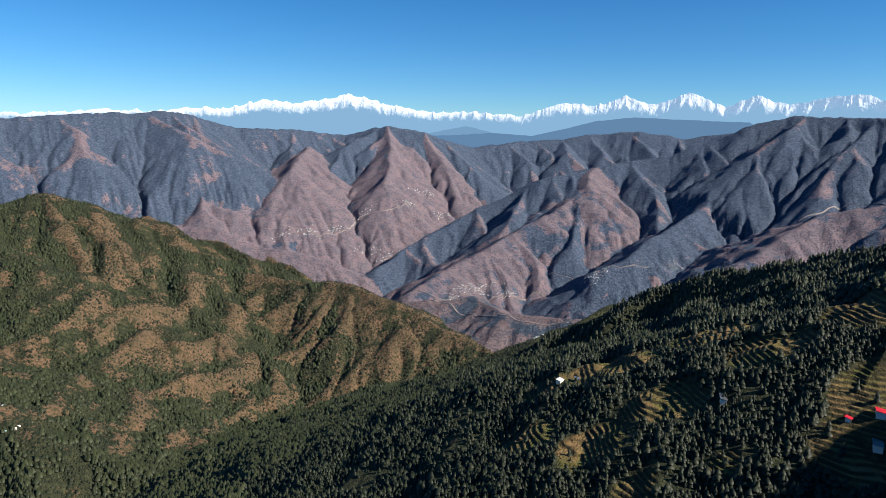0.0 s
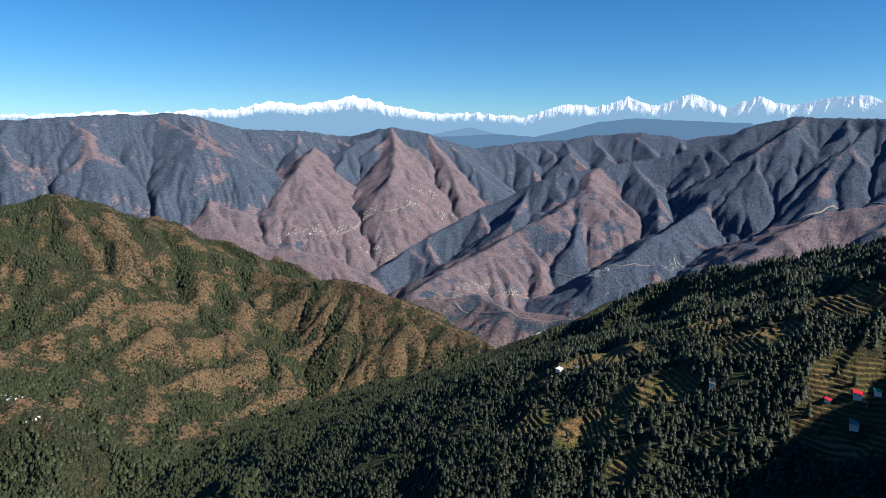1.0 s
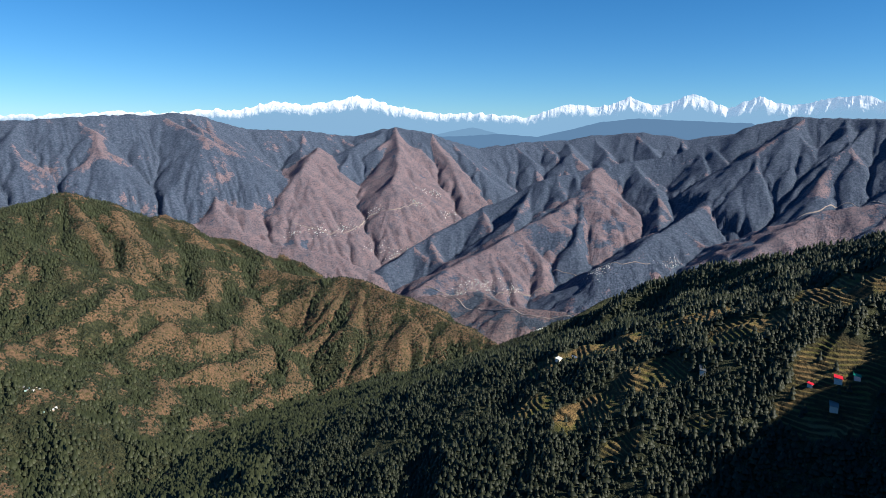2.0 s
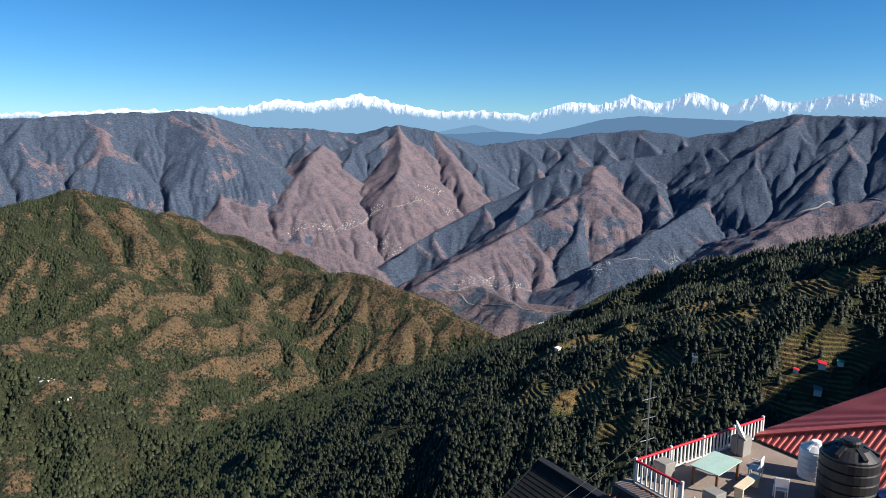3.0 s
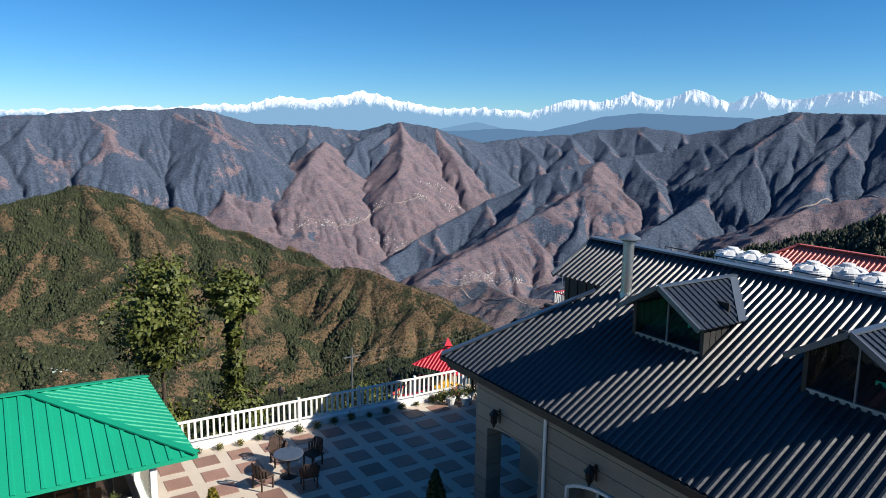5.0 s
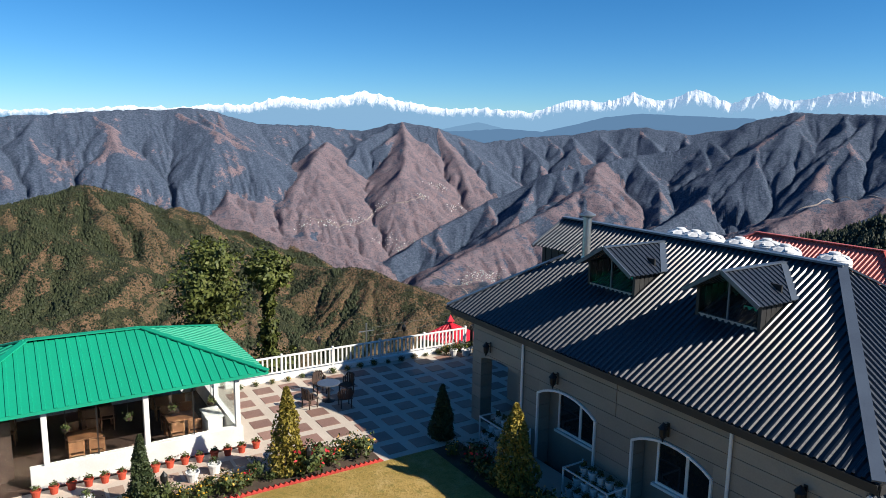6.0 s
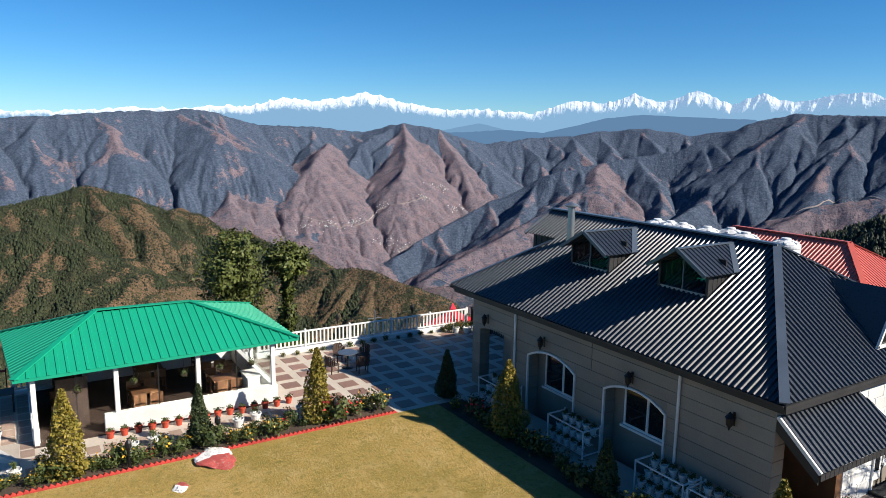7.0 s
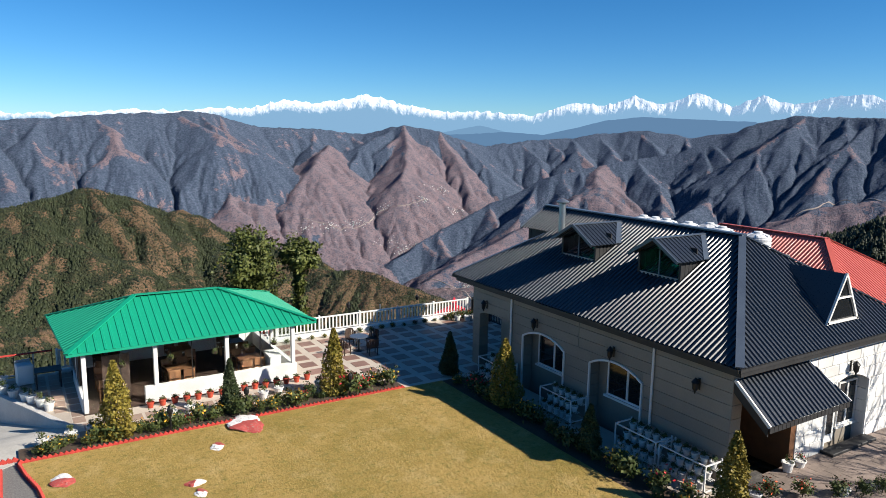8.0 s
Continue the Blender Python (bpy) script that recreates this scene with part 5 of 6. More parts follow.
# ---- water tanks and the flat roof beside the main house ----
def tank(name, material, label, r, h, group):
    t = thing(name, label, "water tank", 0, 0, -90, group=group)
    prof = [(r * 0.98, 0.0)]
    n = 5
    for i in range(n):
        z0, z1 = h * 0.8 * i / n, h * 0.8 * (i + 1) / n
        prof += [(r, z0 + 0.03), (r, z1 - 0.05), (r * 0.955, z1 - 0.02)]
    prof += [(r * 0.95, h * 0.82), (r * 0.6, h * 0.94), (r * 0.36, h * 0.96)]
    part("body", lathe(prof, 28), material, t)
    part("lid", lathe([(r * 0.34, h * 0.95), (r * 0.34, h * 1.02), (r * 0.3, h * 1.05), (0.02, h * 1.06)], 20), material, t)
    for k in range(6):
        a = k * math.pi / 3
        part("shoulder_rib", beam((r * 0.4 * math.cos(a), r * 0.4 * math.sin(a), h * 0.95), (r * 0.9 * math.cos(a), r * 0.9 * math.sin(a), h * 0.86), r * 0.16, h * 0.06), material, t)
    part("outlet_pipe", tube((r * 0.9, 0, 0.12), (r * 1.25, 0, 0.12), 0.03), "steel", t)
    return t


annex = thing("annex", "flat-roofed annex behind the dark roof", "building")
part("block", box(10.8, 7.4, -0.5, 13.3, 17.2, 5.05), "wall", annex)
part("roof_slab", box(10.6, 7.3, 5.05, 13.5, 17.4, 5.2), "concrete", annex)
for y in (7.4, 10.0, 12.5, 15.0, 17.3):
    part("rail_post", tube((10.75, y, 5.2), (10.75, y, 6.15), 0.02, 6), "iron", annex)
for z in (5.7, 6.15):
    part("rail_bar", tube((10.75, 7.4, z), (10.75, 17.3, z), 0.018, 6), "iron", annex)
wt = tank("water_tank", "tank_white", "white ribbed plastic water tank on the annex roof", 0.62, 1.05, "white water tanks")
wt.matrix_world = pose(12.2, 15.4, 5.2)
for y in (14.55, 13.75, 12.3, 11.5, 10.2, 8.2):
    copy_thing(wt, pose(12.2 + (0.7 if y == 11.5 else 0), y, 5.2, 0, 0, y * 33))


# ---- red-roofed lodge ----
def hip_roof(parent, x0, x1, y0, y1, z, top, inset, mat_name, pitch=0.25, cap=None):
    a, b, c, d = (x0, y0, z), (x1, y0, z), (x1, y1, z), (x0, y1, z)
    if x1 - x0 > y1 - y0:
        r0, r1 = (x0 + inset, (y0 + y1) / 2, top), (x1 - inset, (y0 + y1) / 2, top)
        faces = ([a, b, r1, r0], [b, c, r1], [c, d, r0, r1], [d, a, r0])
        hips = ((a, r0), (d, r0), (b, r1), (c, r1), (r0, r1))
    else:
        r0, r1 = ((x0 + x1) / 2, y0 + inset, top), ((x0 + x1) / 2, y1 - inset, top)
        faces = ([a, b, r0], [b, c, r1, r0], [c, d, r1], [d, a, r0, r1])
        hips = ((a, r0), (b, r0), (c, r1), (d, r1), (r0, r1))
    for f in faces:
        part("roof_slope", sheet(f, pitch, 0.035), mat_name, parent)
    for p, q in hips:
        part("hip_cap", beam(Vector(p) + Vector((0, 0, 0.05)), Vector(q) + Vector((0, 0, 0.05)), 0.35, 0.06), cap or mat_name, parent)
    for p, q in ((a, b), (b, c), (c, d), (d, a)):
        part("eave_trim", beam(Vector(p) - Vector((0, 0, 0.08)), Vector(q) - Vector((0, 0, 0.08)), 0.1, 0.16), "dark", parent)


lodge = thing("red_lodge", "stone-walled lodge with red ribbed hip roof", "building")
part("stone_wall", box(22.9, 9.0, -14, 38.0, 30.2, -1.1), "stone", lodge)
hip_roof(lodge, 22.1, 38.5, 8.0, 31.0, -1.0, 3.75, 7.2, "red", 0.28)
for i in range(14):
    part("edge_light", lathe([(0.02, 0), (0.05, 0.02), (0.05, 0.06), (0.01, 0.1)], 8, None, (22.15, 30.6 - i * 0.95, -0.98)), "white", lodge, "small white bulb on the eave")

back = thing("rear_lodge", "lodge wing with red ribbed hip roof", "building")
part("wall", box(34.2, 31.2, -14, 52, 41.0, -3.2), "cream", back)
hip_roof(back, 33.5, 53, 30.9, 41.8, -3.2, -1.25, 3.2, "red", 0.25)

M["skirt"] = mat("brown_red_sheet", (0.16, 0.03, 0.025), (0.11, 0.025, 0.02), 1, 20, 0.5)

# ---- flat-roofed guest house with roof terrace ----
gh = thing("guest_house", "white guest house with flat concrete roof terrace", "building")
# white wall in the darkened wall colour, which stands in for its shade
part("wall", box(26.3, 34.8, -14, 34.0, 41.2, -3.9), "wall", gh)
part("green_wall", box(26.27, 34.72, -8.0, 29.8, 34.8, -4.3), "mint", gh, "mint green painted wall panel")
part("dark_band", box(26.2, 34.7, -9.3, 34, 34.8, -8.1), "dark", gh)
part("roof_slab", box(25.7, 34.1, -3.9, 34.1, 41.9, -3.42), "dark", gh)
part("roof_floor", box(25.75, 34.15, -3.42, 34.1, 41.85, -3.3), "court", gh)
for f in ([(25.2, 41.9, -3.75), (25.2, 33.7, -3.75), (26.3, 34.6, -3.28), (26.3, 41.2, -3.28)], [(25.2, 33.7, -3.75), (34.1, 33.7, -3.75), (34.1, 34.6, -3.28), (26.3, 34.6, -3.28)]):
    part("skirt_roof", sheet(f, 0.25, 0.03), "skirt", gh, "brown-red ribbed skirt roof")
for z in (-6.6, -9.6, -12.4):
    for x in (27.6, 31.0):
        w = part("window_frame", box(x - 0.6, 34.6, z, x + 0.6, 34.74, z + 1.3, 0.01), "wood", gh)
        part("pane", box(x - 0.5, 34.58, z + 0.1, x + 0.5, 34.6, z + 1.2), "pane_dark", w)
railing("roof_railing", "white balustrade with red top rail on the roof terrace", (26.4, 41.5), (34.0, 41.5), 0.9, 2.0, 0.22, ("white", "kiosk", "white"), -3.3, 0.0, group="roof terrace railings")
railing("roof_railing", "white balustrade with red top rail on the roof terrace", (26.4, 39.4), (26.4, 41.5), 0.9, 2.0, 0.22, ("white", "kiosk", "white"), -3.3, 0.0, group="roof terrace railings")
railing("roof_railing", "cream balustrade between concrete posts on the roof terrace", (26.4, 34.8), (26.4, 38.2), 0.8, 1.7, 0.22, ("cream", "cream", "concrete"), -3.3, 0.0, group="roof terrace railings")
for x, y in ((27.2, 38.7), (27.5, 41.1), (31.9, 41.0), (27.4, 35.2), (33.0, 34.9)):
    solid("roof_plinth", box(-0.28, -0.28, 0, 0.28, 0.28, 0.75, 0.02), "concrete", "grey concrete pier stub on the roof terrace", "plinth", "roof plinths", m=pose(x, y, -3.3))
bt = tank("black_tank", "tank_black", "large black ribbed water tank on the roof terrace", 0.95, 2.25, "roof tanks")
bt.matrix_world = pose(31.7, 36.7, -3.3)
wt2 = tank("grey_tank", "tank_white", "pale grey cylindrical water tank on the roof terrace", 0.55, 1.35, "roof tanks")
wt2.matrix_world = pose(32.6, 38.4, -3.3)
bl_ = thing("blue_tank", "round blue plastic water tank on the roof terrace", "water tank", 32.3, 35.3, -3.3)
part("body", lathe([(0.4, 0), (0.62, 0.12), (0.68, 0.4), (0.62, 0.7), (0.35, 0.86), (0.2, 0.88)], 24), "tank_blue", bl_)
part("lid", lathe([(0.2, 0.86), (0.22, 0.96), (0.02, 0.98)], 16), "tank_blue", bl_)
rtab = thing("roof_table", "wooden table with pale glass top on the roof terrace", "table", 29.0, 40.0, -3.3, 10)
part("tabletop", box(-0.9, -0.55, 0.72, 0.9, 0.55, 0.76, 0.01), "table_glass", rtab)
for x in (-0.8, 0.8):
    for y in (-0.45, 0.45):
        part("leg", box(x - 0.04, y - 0.04, 0, x + 0.04, y + 0.04, 0.72), "wood", rtab)
bench = thing("roof_bench", "pale wooden bench on the roof terrace", "bench", 29.3, 38.9, -3.3, 12)
part("seat", box(-0.75, -0.18, 0.4, 0.75, 0.18, 0.45, 0.01), "cream", bench)
for x in (-0.65, 0.65):
    part("leg", box(x - 0.04, -0.15, 0, x + 0.04, 0.15, 0.4), "cream", bench)
pc = dining_chair("plastic_chair", "tank_white", "white plastic chair on the roof terrace", "roof chairs")
pc.matrix_world = pose(29.9, 38.0, -3.3, 0, 0, 130)
copy_thing(pc, pose(30.5, 39.4, -3.3, 0, 0, 200))
dish = thing("satellite_dish", "white satellite dish on the roof terrace", "antenna", 31.6, 41.0, -3.3)
part("mast", tube((0, 0, 0), (0, 0, 1.0), 0.03), "steel", dish)
db = lathe([(0.02, 0.0), (0.2, 0.04), (0.4, 0.14), (0.42, 0.15), (0.4, 0.12), (0.2, 0.02)], 20)
db.transform(Matrix.Translation((0, 0, 1.0)) @ pose(0, 0, 0, 60, 0, 40))
part("reflector", db, "white", dish)
mast = thing("radio_mast", "thin lattice antenna mast behind the roof terrace", "antenna", 28.2, 42.6, -13)
part("pole", tube((0, 0, 0), (0, 0, 13.0), 0.05, 6, 0.03), "steel", mast)
for z in (10.5, 11.4, 12.2):
    part("crossbar", tube((-0.4, 0, z), (0.4, 0, z), 0.015, 5), "steel", mast)

# outside stair of the guest house
st = thing("outside_stair", "steep white metal stair up to the roof terrace", "stair")
top, foot = Vector((25.6, 38.6, -3.3)), Vector((25.2, 33.4, -8.6))
for off in (-0.4, 0.4):
    o = Vector((off, 0, 0))
    part("stringer", beam(top + o, foot + o, 0.06, 0.2), "cream", st)
    part("handrail", beam(top + o + Vector((0, 0, 0.9)), foot + o + Vector((0, 0, 0.9)), 0.05, 0.05), "cream", st)
    for i in range(13):
        p = top.lerp(foot, (i + 0.5) / 13) + o
        part("baluster", beam(p, p + Vector((0, 0, 0.9)), 0.035, 0.035), "cream", st)
for i in range(22):
    p = top.lerp(foot, (i + 0.5) / 22)
    part("tread", box(p.x - 0.4, p.y - 0.13, p.z, p.x + 0.4, p.y + 0.13, p.z + 0.035), "cream", st)
part("landing", box(25.0, 38.6, -3.45, 26.4, 39.6, -3.3), "dark", st)


# ---- black-roofed cottages ----
def cottage(x, y0, y1, ridge, eave, half, label):
    c = thing("cottage", label, "building", group="black-roofed cottages")
    z0 = ridge - 9
    part("wall", box(x - half + 0.5, y0 + 0.6, z0, x + half - 0.5, y1 - 0.6, eave - 0.15), "white", c)
    for yy in (y0 + 0.6, y1 - 0.6):
        b = bmesh.new()
        k = (ridge - eave) / half
        pts = [(x - half + 0.5, eave - 0.2), (x + half - 0.5, eave - 0.2), (x + half - 0.5, eave + k * 0.5 - 0.1), (x, ridge - 0.12), (x - half + 0.5, eave + k * 0.5 - 0.1)]
        for d in (-0.08, 0.08):
            b.faces.new([b.verts.new((p, yy + d, q)) for p, q in pts])
        part("gable", b, "white", c)
    for s in (-1, 1):
        n = 16
        for i in range(n):
            t0, t1 = i / n, (i + 1) / n + 0.012
            xa, xb = x + s * half * (1 - t0), x + s * half * (1 - t1)
            za, zb = eave + (ridge - eave) * t0 + 0.03, eave + (ridge - eave) * t1
            part("shingle_course", slab([(xa, y0, za), (xb, y0, zb), (xb, y1, zb), (xa, y1, za)], 0.09), "shingle", c)
        for yy in (y0, y1):
            part("bargeboard", beam((x + s * half, yy, eave - 0.06), (x, yy, ridge - 0.04), 0.08, 0.2), "white" if yy == y0 else "dark", c)
    part("ridge_cap", beam((x, y0, ridge + 0.05), (x, y1, ridge + 0.05), 0.4, 0.07), "dark", c)
    for yy in (y0 + 2.2, y0 + 5.4):
        w = part("window_frame", box(x - half + 0.4, yy - 0.5, eave - 1.6, x - half + 0.52, yy + 0.5, eave - 0.5, 0.01), "wood", c)
        part("pane", box(x - half + 0.37, yy - 0.4, eave - 1.5, x - half + 0.4, yy + 0.4, eave - 0.6), "pane_dark", w)
        part("window_hood", slab([(x - half - 0.05, yy - 0.65, eave - 0.45), (x - half - 0.05, yy + 0.65, eave - 0.45), (x - half + 0.5, yy + 0.65, eave - 0.2), (x - half + 0.5, yy - 0.65, eave - 0.2)], 0.05), "shingle", c)
    for xx in (x - half * 0.45, x + half * 0.3):
        w = part("window_frame", box(xx - 0.45, y0 + 0.42, eave - 1.5, xx + 0.45, y0 + 0.54, eave - 0.3, 0.01), "wood", c)
        part("pane", box(xx - 0.36, y0 + 0.4, eave - 1.4, xx + 0.36, y0 + 0.42, eave - 0.4), "pane_dark", w)
        part("window_hood", slab([(xx - 0.55, y0 - 0.05, eave - 0.2), (xx + 0.55, y0 - 0.05, eave - 0.2), (xx + 0.55, y0 + 0.5, eave + 0.1), (xx - 0.55, y0 + 0.5, eave + 0.1)], 0.05), "shingle", c)


cottage(25.0, 41.2, 49.8, -8.0, -10.2, 2.9, "white cottage with black shingle roof")
cottage(30.4, 43.6, 51.5, -7.6, -9.8, 3.4, "white cottage with black shingle gable roof")

# ---- viewing deck with red kiosk ----
DZ = -7.2
deck = thing("viewing_deck", "paved stone viewing deck below the terrace", "deck")
part("deck_slab", slab([(9.3, 36.9, DZ), (13.0, 34.6, DZ), (27.5, 32.0, DZ), (27.5, 35.2, DZ), (17.0, 37.4, DZ), (12.8, 39.6, DZ)], 3.5), "court", deck)
for p, q in (((9.4, 37.1), (12.7, 39.3)), ((12.7, 39.3), (16.6, 37.2)), ((16.6, 37.2), (21.5, 36.2)), ((21.5, 36.2), (26.8, 35.1)), ((9.4, 37.1), (11.2, 35.8))):
    railing("deck_railing", "cream balustrade with red top rail round the viewing deck", p, q, 0.95, 1.9, 0.22, ("cream", "brick_red", "cream"), DZ, 0.08, group="deck railings")
ks = thing("kiosk", "open kiosk with crimson ribbed pyramid roof", "kiosk", 13.5, 37.0, DZ, 25)
R2, EZ, TZ = 2.05, 2.35, 3.45
c8 = [(R2 * math.cos(math.radians(45 + 90 * i)) * 1.15, R2 * math.sin(math.radians(45 + 90 * i)) * 1.15, EZ) for i in range(4)]
for i in range(4):
    part("roof_slope", sheet([c8[i], c8[(i + 1) % 4], (0, 0, TZ)], 0.25, 0.03), "kiosk", ks)
    part("hip_cap", beam(Vector(c8[i]) + Vector((0, 0, 0.03)), (0, 0, TZ + 0.03), 0.12, 0.05), "kiosk", ks)
part("cap_collar", lathe([(0.2, TZ - 0.1), (0.16, TZ + 0.15), (0.14, TZ + 0.18)], 10), "kiosk", ks)
part("cap", lathe([(0.38, TZ + 0.15), (0.2, TZ + 0.38), (0.02, TZ + 0.62)], 4), "kiosk", ks)
part("post", tube((0, 0, 0), (0, 0, TZ), 0.08, 10), "yellow", ks)
part("tabletop", box(-0.75, -0.75, 0.7, 0.75, 0.75, 0.78, 0.02), "yellow", ks)
for i in range(4):
    a = math.radians(45 + 90 * i)
    part("table_leg", beam((0.8 * math.cos(a), 0.8 * math.sin(a), 0), (0.5 * math.cos(a), 0.5 * math.sin(a), 0.7), 0.07, 0.07), "yellow", ks)
for i in range(3):
    stool = solid("deck_stool", box(-0.3, -0.3, 0, 0.3, 0.3, 0.48, 0.05), "brick_red" if i else "cream", "low square seat on the viewing deck", "stool", "deck seats",
                  m=pose(13.5 + 1.6 * math.cos(i * 2.1), 37.0 + 1.2 * math.sin(i * 2.1), DZ, 0, 0, 30 * i))
for p, q in (((-2.0, 34.0), (5.0, 34.6)), ((5.0, 34.6), (11.0, 35.6)), ((19.0, 32.6), (27.0, 31.2))):
    a, b_ = Vector((*p, -6.9)), Vector((*q, -6.9))
    f = thing("garden_fence", "thin red rail on green posts below the terrace", "fence", group="red garden fences")
    for h in (0.35, 0.75, 1.1):
        part("rail", tube(a + Vector((0, 0, h)), b_ + Vector((0, 0, h)), 0.035 if h > 1 else 0.02, 6), "kiosk", f)
    for i in range(5):
        c = a.lerp(b_, i / 4)
        part("post", tube(c - Vector((0, 0, 2.5)), c + Vector((0, 0, 1.15)), 0.045, 6), "green", f)
solid("lower_bank", slab([(-19, 22.3, -0.6), (12, 22.3, -0.6), (27, 30, -6.9), (27, 32.5, -7.0), (5, 36, -7.0), (-6, 36, -7.2), (-19, 32, -7)], 6), "soil", "steep grassy bank below the terrace", "bank", kind="structure")
sh = thing("green_shed", "low shed with green tin roof beside the viewing deck", "shed", 22.6, 37.4, -9.4, -12)
part("wall", box(-1.6, -1.0, -2, 1.6, 1.0, 1.2), "white", sh)
part("roof_sheet", sheet([(-1.9, -1.3, 1.2), (1.9, -1.3, 1.2), (1.9, 1.3, 1.75), (-1.9, 1.3, 1.75)], 0.25, 0.03), "green", sh)
for i, (a, b_) in enumerate((((8, 40, -4.2), (28, 42.5, -2.2)), ((8, 40, -4.8), (28, 42.5, -2.8)))):
    w = thing("cable", "thin black overhead cable above the cottages", "cable", group="overhead cables")
    pts = [Vector(a).lerp(Vector(b_), t / 10) - Vector((0, 0, 0.9 * math.sin(math.pi * t / 10))) for t in range(11)]
    part("wire", hose(pts, 0.008), "tank_black", w)
cp = thing("cable_pole", "tall steel pole carrying overhead cables", "pole", 8, 40, -20)
part("pole", tube((0, 0, 0), (0, 0, 16.2), 0.08, 8, 0.06), "steel", cp)
part("crossarm", beam((-0.6, 0, 15.6), (0.6, 0, 15.6), 0.06, 0.06), "steel", cp)
for i in range(9):
    shrub(17.2 + i * 1.05, 35.2 - 0.22 * i + rnd.uniform(-0.2, 0.2), rnd.uniform(0.8, 1.3), k, rnd.choice([None, "bud", "bloom"]), DZ)
    k += 1


# ---- tall trees below the terrace ----
def tree(name, label, x, y, base, top, clumps, seed, leaf=0.13, per=2600, group=""):
    """A tapered trunk with limbs to each clump (dx, dy, height, rx, rz) and a crown of leaves on each."""
    t = thing(name, label, "tree", x, y, base, seed * 31, group)
    part("trunk", tube((0, 0, -1), (0, 0, (top - base) * 0.9), 0.22, 9, 0.06), "bark", t)
    for i, (dx, dy, h, rx, rz) in enumerate(clumps):
        z = h - base
        part("limb", tube((0, 0, max(0.5, z - rz * 1.2)), (dx * 0.8, dy * 0.8, z), 0.08, 6, 0.03), "bark", t)
        mesh_part("crown", leaf_cloud(per, (rx, rx, rz), leaf, seed * 10 + i), "leaf", t, Matrix.Translation((dx, dy, z)))
    return t


tree("oak_tree", "tall slender oak with a dense leafy crown", -4.7, 34.0, -13, 4.5,
     [(0.3, 0, 3.0, 1.9, 1.6), (-0.8, 0.2, 1.6, 2.2, 1.8), (0.9, -0.3, 1.0, 2.1, 1.8), (0, 0.2, -0.3, 2.0, 1.2), (0.2, 0, -4.2, 1.2, 1.4), (0, 0.3, -6.5, 1.3, 1.6), (-0.4, 0, -9.0, 1.6, 2.0)], 2)
tree("oak_tree", "tall oak with a small top crown and dense lower growth", -1.2, 34.2, -13, 3.4,
     [(0.2, 0, 2.3, 1.7, 1.3), (-0.7, 0.1, 1.8, 1.3, 1.1), (1.1, 0, 2.0, 1.1, 0.9), (0, 0, 0.1, 0.5, 1.0), (0, 0.1, -1.8, 0.7, 1.4), (-0.3, 0, -4.0, 1.9, 1.8),
      (0.4, 0.2, -5.5, 2.1, 1.8), (-0.6, 0, -7.5, 2.3, 2.0)], 3)
tree("oak_tree", "leafy oak rising below the terrace railing", -8.6, 33.5, -13, -2.0, [(0, 0, -3.2, 1.3, 1.3), (-0.5, 0, -5.0, 1.9, 1.6), (0.4, 0, -7.5, 2.2, 2.2)], 4)
tree("oak_tree", "round leafy oak on the slope below the deck", 23.0, 68.5, -34, -17.8, [(0, 0, -20.0, 2.6, 2.3), (-0.9, 0.3, -22.5, 2.9, 2.4), (1.2, 0, -23, 2.5, 2.6), (0, 0, -27, 3.0, 3.2)], 5, 0.2, 1200)
tree("oak_tree", "dark leafy oak beside the viewing deck", 7.5, 40.5, -17, -7.4, [(0, 0, -8.6, 1.3, 1.3), (-0.8, 0, -10.2, 1.6, 1.5), (0.7, 0.2, -11.5, 2.0, 2.0)], 6, 0.13, 1100)

# ---- woods: conifers on the near flank, round scrub on the hill across the valley ----
def scatter(n, seed, az0, az1, r0, r1, keep):
    r = np.random.default_rng(seed)
    a = np.radians(r.uniform(az0, az1, n))
    d = np.sqrt(r.uniform(r0 ** 2, r1 ** 2, n))
    x, y = d * np.sin(a), 10 + d * np.cos(a)
    z, wood, far, field = land(x, y)
    ok = keep(x, y, z, wood, far, field, r)
    return x[ok], y[ok], z[ok], r


